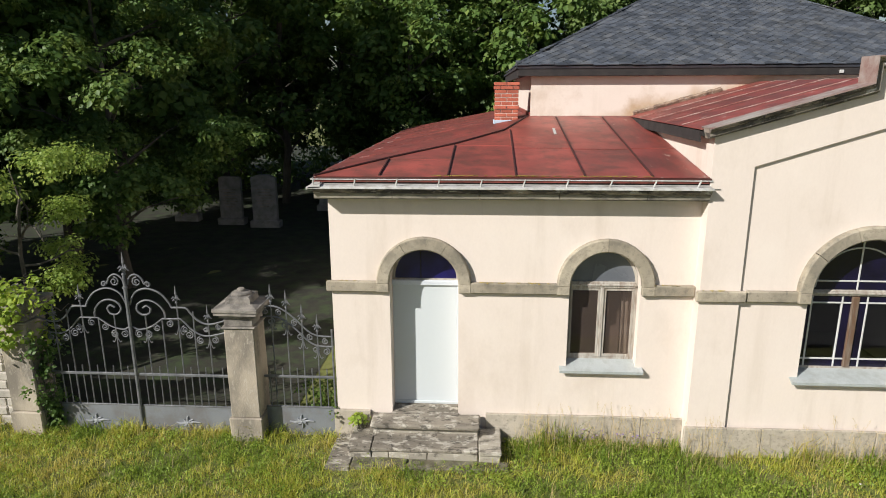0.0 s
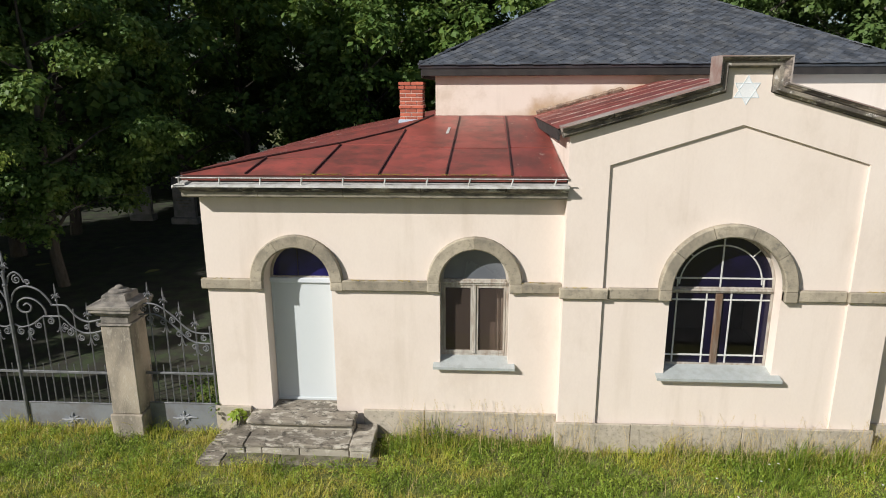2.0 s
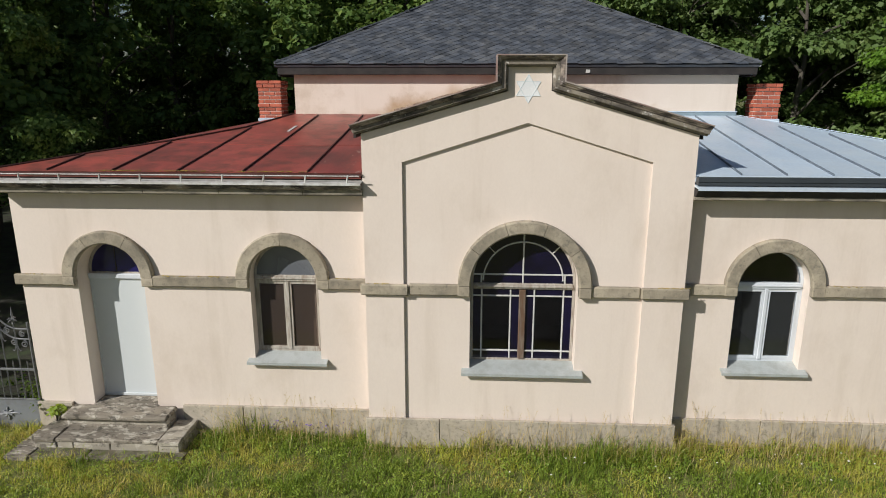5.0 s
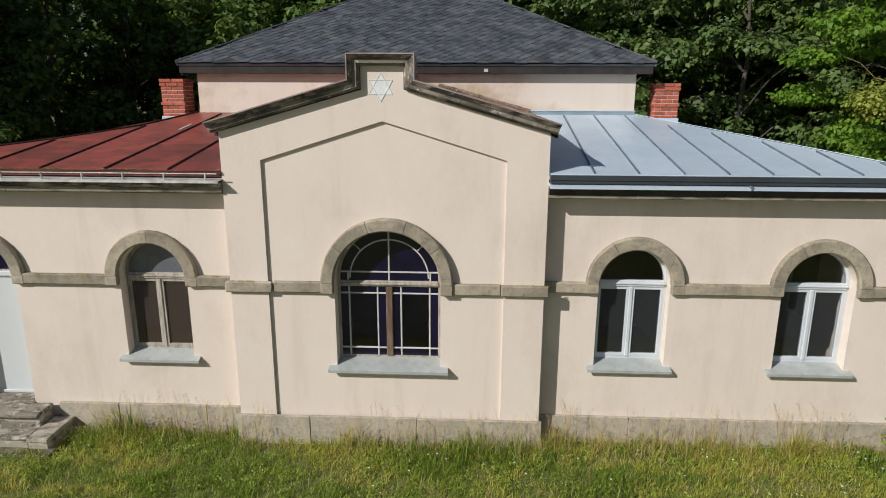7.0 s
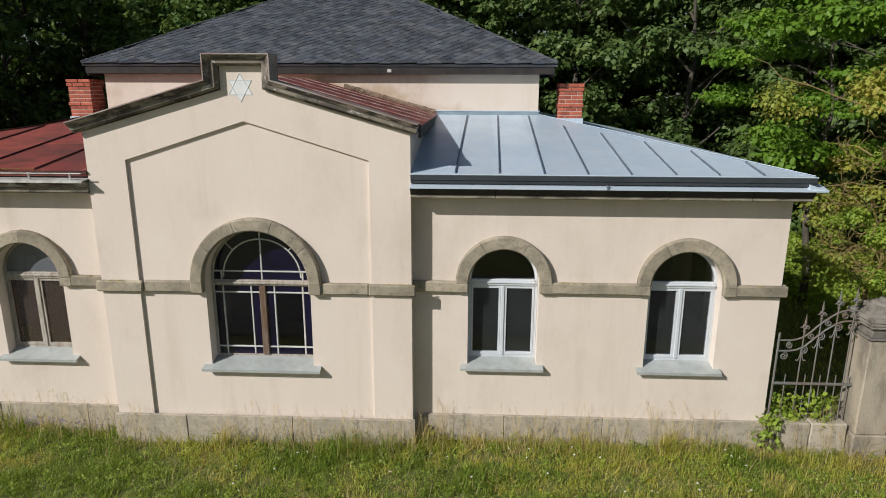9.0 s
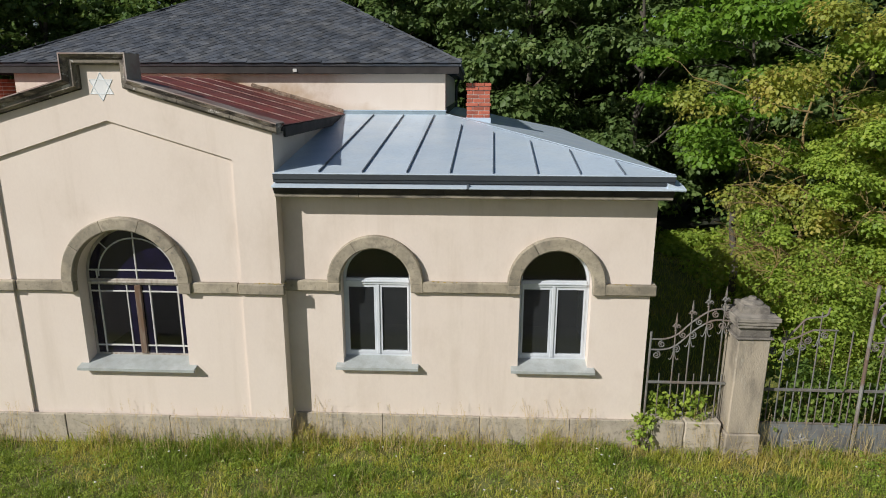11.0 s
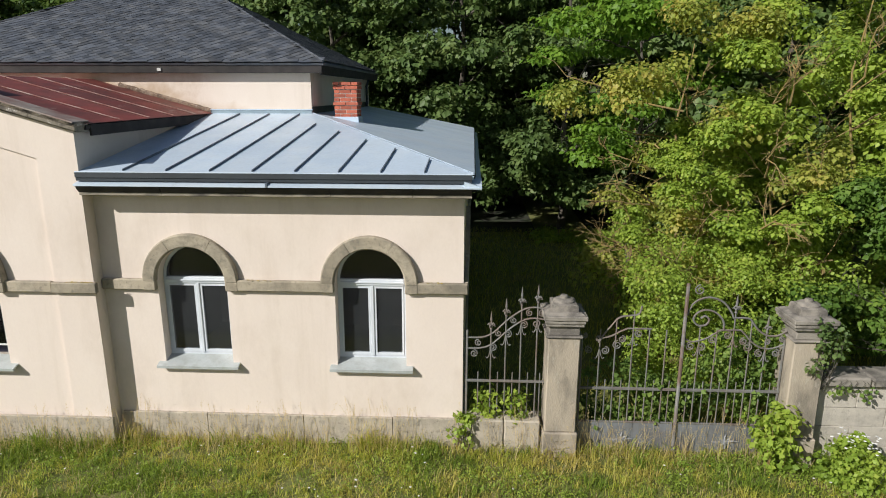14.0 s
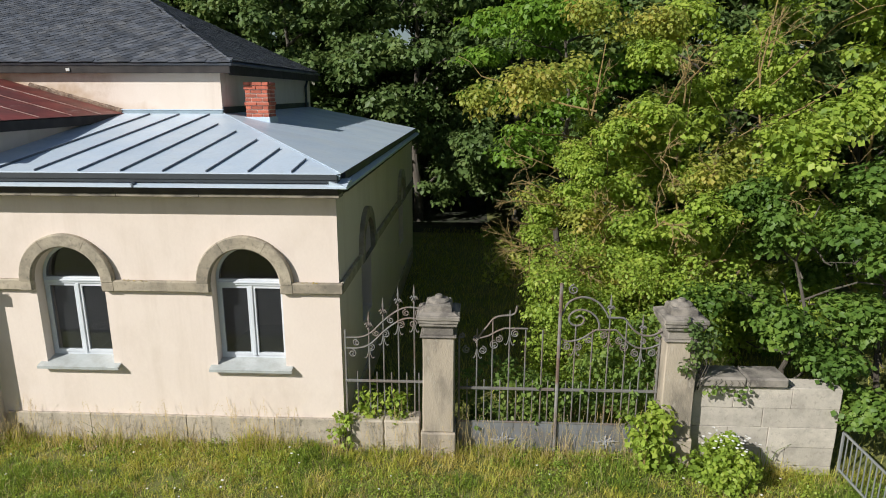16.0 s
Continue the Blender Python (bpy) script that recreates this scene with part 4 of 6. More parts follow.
# ---- door and windows ----


def sill(cx, half, y_face, y_in, parent):
    bm = profile_x(cx - half, cx + half, [(y_face - 0.12, 1.325), (y_face - 0.12, 1.37), (y_in, 1.465), (y_in, 1.40), (y_face, 1.385), (y_face - 0.10, 1.325)])
    part("sill", bm, M_SILL, parent, "grey sheet-metal window sill")


def wing_window(cx, frame_mat, pane_mat, label, old):
    y = YW + 0.20
    inner = HALF - 0.05
    z0, zt0, zt1 = 1.455, 2.735, 2.845
    ring = plate([arch_loop(cx, HALF - 0.004, z0 - 0.01, ZSPR), arch_loop(cx, inner, z0 + 0.055, ZSPR)], y, y + 0.07)
    win = part("window", ring, frame_mat, chapel, label)
    part("transom", solo(cx - inner, cx + inner, y - 0.035, y + 0.06, zt0, zt1, 0.012), frame_mat, win)
    part("drip_rail", solo(cx - inner - 0.01, cx + inner + 0.01, y - 0.055, y - 0.03, zt0 + 0.045, zt0 + 0.075, 0.006), frame_mat, win)
    part("mullion", solo(cx - 0.032, cx + 0.032, y - 0.03, y + 0.06, z0 + 0.05, zt0, 0.01), frame_mat, win)
    for a, b in ((cx - inner, cx - 0.032), (cx + 0.032, cx + inner)):
        hole = [(a + 0.034, z0 + 0.10), (b - 0.034, z0 + 0.10), (b - 0.034, zt0 - 0.045), (a + 0.034, zt0 - 0.045)]
        part("casement", plate([[(a + 0.004, z0 + 0.057), (b - 0.004, z0 + 0.057), (b - 0.004, zt0 - 0.004), (a + 0.004, zt0 - 0.004)], hole], y - 0.012, y + 0.045), frame_mat, win)
        pane = part("pane", solo(a + 0.034, b - 0.034, y + 0.012, y + 0.018, z0 + 0.10, zt0 - 0.045), M_BROWNPANE if old else M_GREYPANE, win)
        pane.visible_shadow = False
    n = 18
    fan = [(cx + inner * math.cos(math.pi * i / n), ZSPR + inner * math.sin(math.pi * i / n)) for i in range(n + 1)]
    pane = part("pane", plate([fan + [(cx - inner, zt1), (cx + inner, zt1)]], y + 0.012, y + 0.018), pane_mat, win)
    pane.visible_shadow = False
    sill(cx, 0.69, YW, y, win)
    return win


wing_window(WIN_A, M_OLDWOOD, M_FROST, "old weathered wooden window with two casements and a fanlight", True)
wing_window(WIN_B, M_WHITE, M_GLASS, "pale grey two-casement window with a round fanlight", False)
wing_window(WIN_C, M_WHITE, M_GLASS, "pale grey two-casement window with a round fanlight", False)
# behind the old window: brown sheet added for its lit interior, and a pale curtain
part("blind", solo(WIN_A - 0.75, WIN_A + 0.9, YW + 0.72, YW + 0.74, 1.2, 2.78), M_ROOMTONE, chapel, "brown sheet added for the lit room behind the old window")
for k in range(5):
    part("curtain_fold", sweep([(WIN_A + 0.42 + 0.05 * k, YW + 0.50 + 0.03 * (k % 2), 1.3), (WIN_A + 0.40 + 0.04 * k, YW + 0.48 + 0.03 * (k % 2), 2.75)], 0.035, 7), M_OLDWOOD, chapel, "pale curtain fold")

# the tall window of the projection, with leaded borders
y = YI + 0.24
big = part("window", plate([arch_loop(BIG, BIGHALF - 0.004, 1.445, ZBIG, 28), arch_loop(BIG, BIGHALF - 0.05, 1.50, ZBIG, 28)], y, y + 0.07), M_OLDWOOD, chapel, "large round-headed window with leaded violet border glass")
inner = BIGHALF - 0.05
part("transom", solo(BIG - inner, BIG + inner, y - 0.03, y + 0.06, 2.72, 2.82, 0.014), M_OLDWOOD, big)
part("drip_rail", solo(BIG - inner, BIG + inner, y - 0.055, y - 0.03, 2.755, 2.79, 0.008), M_OLDWOOD, big)
part("mullion", solo(BIG - 0.055, BIG + 0.055, y - 0.03, y + 0.06, 1.50, 2.71, 0.01), M_BROWNWOOD, big, "bare brown wooden mullion")


def bar(x0, z0, x1, z1, w=0.026):
    if abs(x1 - x0) > abs(z1 - z0):
        bm = solo(x0, x1, y - 0.004, y + 0.03, z0 - w / 2, z0 + w / 2, 0.005)
    else:
        bm = solo(x0 - w / 2, x0 + w / 2, y - 0.003, y + 0.031, z0, z1, 0.005)
    part("leaded_bar", bm, M_LEAD, big)


for a, b in ((BIG - inner, BIG - 0.055), (BIG + 0.055, BIG + inner)):
    bar(a + 0.14, 1.50, a + 0.14, 2.71)
    bar(b - 0.14, 1.50, b - 0.14, 2.71)
    bar(a, 1.635, b, 1.635)
    bar(a, 2.60, b, 2.60)
    part("border_pane", plate([[(a, 1.5), (b, 1.5), (b, 2.71), (a, 2.71)], [(a + 0.14, 1.635), (b - 0.14, 1.635), (b - 0.14, 2.60), (a + 0.14, 2.60)]], y + 0.010, y + 0.015), M_VIOLET, big, "dark violet border glass").visible_shadow = False
    part("pane", solo(a + 0.14, b - 0.14, y + 0.010, y + 0.015, 1.635, 2.60), M_GLASS, big).visible_shadow = False
bar(BIG - inner, 2.965, BIG + inner, 2.965)
bar(BIG, 2.82, BIG, ZBIG + inner)
arc_r = inner - 0.16
arc = bmesh.new()
sweep([(BIG + arc_r * math.cos(math.pi * i / 24), y + 0.012, ZBIG + arc_r * math.sin(math.pi * i / 24)) for i in range(25)], 0.014, 6, arc)
part("leaded_bar", arc, M_LEAD, big)
for ang in (45, 135):
    c, s = math.cos(radians(ang)), math.sin(radians(ang))
    part("leaded_bar", sweep([(BIG + arc_r * c, y + 0.012, ZBIG + arc_r * s), (BIG + inner * c, y + 0.012, ZBIG + inner * s)], 0.011, 5), M_LEAD, big)
for sx in (-1, 1):
    bar(BIG + sx * (inner - 0.13), 2.82, BIG + sx * (inner - 0.13), 2.965)
part("pane", plate([[(BIG + inner * math.cos(math.pi * i / 24), ZBIG + inner * math.sin(math.pi * i / 24)) for i in range(25)] + [(BIG - inner, 2.79), (BIG + inner, 2.79)]], y + 0.010, y + 0.015), M_VIOLET, big).visible_shadow = False
sill(BIG, 0.99, YI - 0.02, y, big)

# the door
y = YW + 0.33
door = part("door", solo(DOOR - HALF + 0.004, DOOR + HALF - 0.004, y, y + 0.05, 0.475, 2.70, 0.006), M_DOOR, chapel, "plain pale grey metal door leaf, closed")
part("door_transom", solo(DOOR - HALF, DOOR + HALF, y - 0.05, y + 0.06, 2.70, 2.79, 0.012), M_WHITE, door)
part("door_stop", solo(DOOR - HALF + 0.004, DOOR - HALF + 0.035, y - 0.02, y - 0.002, 0.475, 2.70, 0.005), M_DOOR, door)
part("door_stop", solo(DOOR + HALF - 0.035, DOOR + HALF - 0.004, y - 0.02, y - 0.002, 0.475, 2.70, 0.005), M_DOOR, door)
part("weather_bar", solo(DOOR - HALF + 0.01, DOOR + HALF - 0.01, y - 0.03, y - 0.002, 0.475, 0.53, 0.008), M_DOOR, door)
fan = [(DOOR + (HALF - 0.004) * math.cos(math.pi * i / 20), ZSPR + (HALF - 0.004) * math.sin(math.pi * i / 20)) for i in range(21)]
fan_in = [(DOOR + (HALF - 0.05) * math.cos(math.pi * i / 20), ZSPR + (HALF - 0.05) * math.sin(math.pi * i / 20)) for i in range(21)]
part("fanlight_frame", plate([fan + [(DOOR - HALF + 0.004, 2.79), (DOOR + HALF - 0.004, 2.79)], fan_in + [(DOOR - HALF + 0.05, 2.815), (DOOR + HALF - 0.05, 2.815)]], y, y + 0.05), M_OLDWOOD, door)
part("fanlight_pane", plate([fan_in + [(DOOR - HALF + 0.05, 2.815), (DOOR + HALF - 0.05, 2.815)]], y + 0.02, y + 0.026), M_BLUE, door, "deep blue fanlight glass").visible_shadow = False
part("glazing_bar", solo(DOOR - 0.09, DOOR - 0.075, y + 0.012, y + 0.03, 2.815, 3.34), M_FASCIA, door)

# ---- star on the gable ----
star_c, star_r = (XC - 0.005, 5.905), 0.205
pts = []
for i in range(12):
    a = math.pi / 2 + math.pi * i / 6
    r = star_r if i % 2 == 0 else star_r / math.sqrt(3)
    pts.append((star_c[0] + r * math.cos(a), star_c[1] + r * math.sin(a)))
star = part("star_relief", plate([pts], YP - 0.003, YP + 0.02), M_STAR, chapel, "pale blue six-pointed star set in the gable")
tips = [Vector((star_c[0] + star_r * math.cos(math.pi / 2 + math.pi * i / 3), YP - 0.003, star_c[1] + star_r * math.sin(math.pi / 2 + math.pi * i / 3))) for i in range(6)]
for i in range(6):
    part("star_bar", sweep([tips[i], tips[(i + 2) % 6]], 0.005, 6), M_STARLINE, star)

# ---- guard rail of bare gutter hooks on the red roof ----
ry, rz_ = YW - 0.42, ZLL + 0.105
rail = part("gutter_rail", sweep([(XL - 0.15, ry, rz_), (PL - 0.02, ry, rz_)], 0.009, 6), M_ZINCOLD, chapel, "thin metal rail on hooks along the eave")
part("rail_bar", sweep([(XL - 0.15, ry, rz_), (XL - 0.15, 1.2, rz_ + 0.02), (XL - 0.15, YB, rz_ + 0.02)], 0.009, 6), M_ZINCOLD, rail)
for i in range(10):
    hx = XL - 0.10 + i * 0.65
    part("hook", sweep([(hx, ry - 0.01, rz_ + 0.01), (hx - 0.02, ry + 0.02, rz_ - 0.06), (hx - 0.03, ry + 0.05, ZLL - 0.01)], 0.013, 5), M_ZINCOLD, rail)
part("eave_board", solo(XL - 0.05, PL, EYF + 0.05, EYF + 0.09, ZLL, EZ - 0.05), M_FASCIA, chapel)
part("eave_strip", solo(XL - 0.1, PL, EYF - 0.025, EYF + 0.02, EZ - 0.045, EZ - 0.012), M_REDSEAM, chapel)
# downpipe at the far corner of the raised block
part("downpipe", sweep([(UX1 + 0.2, YB - 0.6, SZ - 0.15), (UX1 + 0.08, YB - 0.5, SZ - 0.45), (UX1 + 0.08, YB - 0.5, FZ)], 0.04, 8), M_ZINCDARK, chapel)

# ---- chimneys ----


def chimney(x0, y0, w, z_low, z_top, courses):
    pitch = (z_top - z_low) / courses
    x1, y1 = x0 + w, y0 + w
    core = part("chimney", solo(x0 + 0.012, x1 - 0.012, y0 + 0.012, y1 - 0.012, 4.9, z_top - 0.02), M_MORTAR, chapel, "red brick chimney with pale joints")
    part("lead_collar", solo(x0 - 0.025, x1 + 0.025, y0 - 0.025, y1 + 0.02, 4.9, z_low + 0.02, 0.01), M_ZINC, core)
    for c in range(courses):
        grow = 0.02 if c in (3, courses - 1, courses - 2) else 0.0
        za, zb = z_low + c * pitch + 0.009, z_low + (c + 1) * pitch - 0.009
        cuts = (0, 0.5, 1.0) if c % 2 else (0, 0.26, 0.74, 1.0)
        for a, b in zip(cuts, cuts[1:]):
            xa, xb = x0 - grow + a * (w + 2 * grow) + 0.008, x0 - grow + b * (w + 2 * grow) - 0.008
            for ya, yb in ((y0 - grow, y0 + 0.11), (y1 - 0.11, y1 + grow)):
                part("brick", solo(xa, xb, ya, yb, za, zb, 0.004), M_BRICK, core)
        for xa, xb in ((x0 - grow, x0 + 0.11), (x1 - 0.11, x1 + grow)):
            part("brick", solo(xa, xb, y0 + 0.12, y0 + w / 2 - 0.005, za, zb, 0.004), M_BRICK, core)
            part("brick", solo(xa, xb, y0 + w / 2 + 0.005, y1 - 0.12, za, zb, 0.004), M_BRICK, core)
    part("flue", solo(x0 + 0.13, x1 - 0.13, y0 + 0.13, y1 - 0.13, z_top - 0.05, z_top - 0.012), M_FASCIA, core)


chimney(2.775, 4.62, 0.53, 5.26, 6.11, 10)
chimney(13.91, 4.90, 0.53, 5.26, 6.05, 9)

# ---- door steps ----
steps = thing("door_steps", (1.6, -0.5, 0), "lichen-covered sandstone door steps, worn and uneven", "steps")
part("threshold", rough(solo(DOOR - HALF - 0.02, DOOR + HALF + 0.02, -0.02, YW + 0.4, 0.30, 0.472, 0.02)), M_OLDSTONE, steps)
part("top_slab", rough(solo(0.675, 2.53, -0.41, 0.03, 0.392, 0.488, 0.03)), M_OLDSTONE, steps)
part("riser", rough(solo(0.72, 2.49, -0.325, 0.02, 0.20, 0.392, 0.008), 2, 0.006), M_STEPEDGE, steps)
part("moulding", rough(solo(0.705, 2.505, -0.35, -0.05, 0.215, 0.30, 0.016), 3, 0.010), M_OLDSTONE, steps)
for xa, xb, ya, yb, zb, m in ((0.34, 0.735, -0.73, 0.02, 0.236, M_OLDSTONE), (0.742, 2.50, -0.71, -0.22, 0.226, M_OLDSTONE), (2.507, 2.88, -0.75, 0.02, 0.240, M_STEPEDGE)):
    part("step_block", rough(solo(xa, xb, ya, yb, 0.160, zb, 0.016), 4, 0.012, xa), m, steps)
for xa, xb, ya in ((0.365, 0.74, -0.70), (0.75, 1.02, -0.69), (1.03, 1.66, -0.69), (1.67, 2.495, -0.685), (2.515, 2.86, -0.72)):
    part("plinth_course", rough(solo(xa, xb, ya, 0.02, -0.05, 0.152, 0.012), 2, 0.010, xb), M_STEPEDGE, steps)
part("base_slab", rough(solo(0.03, 0.43, -1.0, 0.02, -0.06, 0.055, 0.014)), M_OLDSTONE, steps)
part("base_slab", rough(solo(0.44, 1.35, -0.98, -0.68, -0.06, 0.05, 0.014)), M_BASESTONE, steps)
part("base_slab", rough(solo(1.36, 3.0, -0.95, -0.68, -0.06, 0.035, 0.014)), M_BASESTONE, steps)

# ---- trees and green ----


def leaf_mesh(name, centres, spread, per, size, rng, flat=0.38, droop=0.25):
    """Folded leaves (two triangles each) in clumps round the centres."""
    c = np.repeat(np.asarray(centres, float), per, axis=0)
    n = len(c)
    off = rng.normal(0, 1, (n, 3))
    off *= (0.55 + 0.45 * rng.uniform(0, 1, n) ** 0.5 / np.maximum(0.4, np.linalg.norm(off, axis=1)))[:, None]
    pos = c + off * np.asarray(spread)
    nrm = off / np.linalg.norm(off, axis=1)[:, None] * 0.75 + np.array([0, 0, 0.55]) + rng.normal(0, flat, (n, 3))
    nrm /= np.linalg.norm(nrm, axis=1)[:, None]
    d = rng.normal(0, 1, (n, 3)) + off * 0.6 - np.array([0, 0, droop * 2.0])
    d -= nrm * (d * nrm).sum(1)[:, None]
    d /= np.maximum(1e-6, np.linalg.norm(d, axis=1))[:, None]
    w = np.cross(nrm, d)
    s = size * rng.uniform(0.6, 1.3, n)
    tip = pos + d * s[:, None]
    l = pos + d * (0.45 * s)[:, None] + w * (0.42 * s)[:, None] + nrm * (0.12 * s)[:, None]
    r = pos + d * (0.45 * s)[:, None] - w * (0.42 * s)[:, None] + nrm * (0.12 * s)[:, None]
    v = np.stack([pos, l, tip, r], 1).reshape(-1, 3)
    k = np.arange(n)[:, None] * 4
    f = np.concatenate([k + [0, 2, 1], k + [0, 3, 2]], 0)
    me = bpy.data.meshes.new(name)
    me.vertices.add(len(v))
    me.vertices.foreach_set("co", v.ravel())
    me.loops.add(f.size)
    me.loops.foreach_set("vertex_index", f.ravel())
    me.polygons.add(len(f))
    me.polygons.foreach_set("loop_start", np.arange(0, f.size, 3))
    me.polygons.foreach_set("loop_total", np.full(len(f), 3))
    me.update(calc_edges=True)
    me.validate()
    return me


def mesh_part(name, me, material, parent=None, label=""):
    me.materials.append(material)
    ob = new(name, me)
    if parent is not None:
        ob.parent = parent
    if label:
        ob["label"] = label
    return ob


def tree(name, label, height, radius, crown_low, seed, leaf, leaf_size, clumps, per, spread, limbs=9, trunk_r=0.22, bark=None, lean=0.0, place=(0, 0, 0), droop=0.25, bough=0.85):
    """A tapered trunk with limbs and a crown of boughs, each a cluster of leaf sprays; built at the origin."""
    rng = np.random.default_rng(seed)
    e = thing(name, (0, 0, 0), label, "tree")
    bm = sweep([(lean * height * (i / 8) ** 2 + 0.12 * math.sin(i * 1.3 + seed), 0.12 * math.cos(i * 1.7 + seed), height * 0.92 * i / 8 - 0.1 * (i == 0)) for i in range(9)], trunk_r, 9, r_end=trunk_r * 0.15)
    centres = []
    ch = height - crown_low
    for i in range(limbs):
        z0 = crown_low * 0.8 + ch * 0.75 * (i + 0.3) / limbs
        a = i * 2.4 + rng.uniform(-0.4, 0.4)
        k = math.sin(math.pi * min(0.95, max(0.12, (z0 - crown_low * 0.7) / (height - crown_low * 0.7)))) ** 0.6
        reach = radius * k * rng.uniform(0.6, 0.9)
        ox = lean * height * (z0 / height) ** 2
        pts = [Vector((ox + math.cos(a) * reach * s, math.sin(a) * reach * s, z0 + ch * 0.20 * s - 0.5 * s * s + 0.12 * math.sin(5 * s + i))) for s in (0, 0.25, 0.5, 0.75, 1.0)]
        sweep(pts, trunk_r * 0.34, 6, bm, r_end=0.012)
        for s in range(3):
            p = pts[2 + s % 3]
            q = p + Vector((rng.uniform(-1, 1), rng.uniform(-1, 1), rng.uniform(-0.1, 0.7))) * radius * 0.35
            sweep([p, p.lerp(q, 0.5) + Vector((0, 0, 0.1)), q], trunk_r * 0.10, 5, bm, r_end=0.006)
    part("trunk", bm, bark or M_BARK, e)
    for _ in range(clumps // 9):
        u, a = rng.uniform(0, 1), rng.uniform(0, 2 * np.pi)
        z = crown_low + ch * (0.03 + 0.97 * u)
        prof = math.sin(math.pi * (0.13 + 0.82 * u)) ** 0.6
        bulge = 1 + 0.22 * math.sin(3 * a + seed) * math.cos(5 * u * 3 + seed)
        r = radius * prof * bulge * (0.25 + 0.75 * rng.uniform(0, 1) ** 0.45)
        mid = np.array((lean * height * (z / height) ** 2 + r * math.cos(a), r * math.sin(a), z))
        size = bough * rng.uniform(0.7, 1.25)
        for _k in range(9):
            way = rng.normal(0, 1, 3) + np.array((0.7 * math.cos(a), 0.7 * math.sin(a), 0.35))
            way /= np.linalg.norm(way)
            centres.append(tuple(mid + way * size * np.array((1.0, 1.0, 0.72)) * rng.uniform(0.55, 1.0)))
    me = leaf_mesh("crown", centres, spread, per, leaf_size, rng, flat=0.30, droop=droop)
    mesh_part("crown", me, leaf, e)
    e.matrix_basis = Matrix.Translation(place)
    return e


def put_tree(e, x, y, s=1.0, turn=0.0, z=0.0, sz=None):
    return copy_thing(e, Matrix.Translation((x, y, z)) @ Matrix.Rotation(turn, 4, "Z") @ Matrix.Diagonal((s, s, sz or s, 1)))


maple = tree("maple_tree", "tall dark-green broadleaf tree in the wood behind the hall", 12.5, 4.2, 1.0, 1, L_FOREST, 0.24, 414, 62, (0.38, 0.38, 0.16), place=(16.5, 19.5, 0), bough=1.0)
maple_b = tree("maple_tree", "tall dark-green broadleaf tree in the wood behind the hall", 13.5, 4.6, 1.4, 7, L_FOREST, 0.26, 414, 62, (0.42, 0.42, 0.17), place=(23.0, 22.5, 0), bough=1.1)
dark = tree("shade_tree", "dense shaded broadleaf tree in the dark wood", 13.5, 4.6, 2.6, 12, L_DARK, 0.27, 360, 45, (0.42, 0.42, 0.17), trunk_r=0.24, place=(-1.0, 22.0, 0), bough=1.1)
far = tree("backwood_tree", "dark broadleaf tree that fills the wood and shades it", 14.5, 5.2, 1.2, 17, L_FOREST, 0.46, 288, 29, (0.62, 0.62, 0.26), place=(16.0, 29.0, 0), bough=1.2)
rng_t = random.Random(8)
for x, y, s, k in ((10.5, 20.5, 1.0, 0), (13.5, 24.5, 1.0, 1), (19.5, 24.0, 1.05, 0), (26.5, 19.0, 1.0, 0), (29.5, 24.0, 1.1, 1), (7.5, 24.0, 1.05, 1), (31.5, 11.5, 0.95, 1), (21.0, 17.8, 0.9, 1), (28.5, 14.5, 1.0, 0)):
    put_tree((maple, maple_b)[k], x, y, s, rng_t.uniform(0, 6.28))
# the last two are added on the left to shade the wood behind them
for x, y, s in ((4.5, 21.0, 1.0), (2.0, 26.0, 1.1), (-4.0, 26.0, 1.1), (-8.0, 23.5, 1.0), (-12.5, 26.0, 1.1), (-17.0, 22.0, 1.0), (-12.5, 15.5, 1.0), (-10.2, 20.5, 0.9), (-16.0, 8.5, 1.35), (-12.5, 12.0, 1.2)):
    put_tree(dark, x, y, s, rng_t.uniform(0, 6.28))
# the three with y under 4 are added out of view to cast shade
for x, y, s in ((24.0, 30.0, 1.1), (33.0, 31.0, 1.1), (36.5, 23.0, 1.0), (37.0, 12.0, 1.0), (33.5, 5.5, 0.75), (8.0, 31.0, 1.1), (-6.5, 31.0, 1.1), (-14.0, 33.0, 1.1), (0.5, 33.0, 1.1), (-21.0, 29.0, 1.1), (-26.0, 20.0, 1.1), (-21.5, 3.5, 1.2), (-25.5, -2.0, 1.3), (-21.0, -4.5, 0.85), (30.0, 18.5, 0.9), (20.0, 32.0, 1.1)):
    put_tree(far, x, y, s, rng_t.uniform(0, 6.28))
# the nearer trees beside the left gate
near = tree("maple_tree", "leafy maple whose low crown overhangs the gate", 9.8, 3.3, 1.9, 21, L_DARK, 0.135, 405, 108, (0.30, 0.30, 0.13), trunk_r=0.18, place=(-8.5, 8.4, 0), bough=0.75)
# the last two copies stand out of view, added to shade the gate ground
for x, y, s in ((-11.6, 6.0, 1.0), (-9.9, 1.6, 0.55), (-13.5, 3.5, 0.9)):
    put_tree(near, x, y, s, rng_t.uniform(0, 6.28))
robinia = tree("robinia_tree", "young robinia with pale drooping leaf sprays", 4.9, 1.5, 1.9, 31, L_ROBINIA, 0.075, 81, 100, (0.22, 0.22, 0.11), limbs=7, trunk_r=0.08, place=(-6.5, 1.6, 0), droop=0.5, bough=0.5)
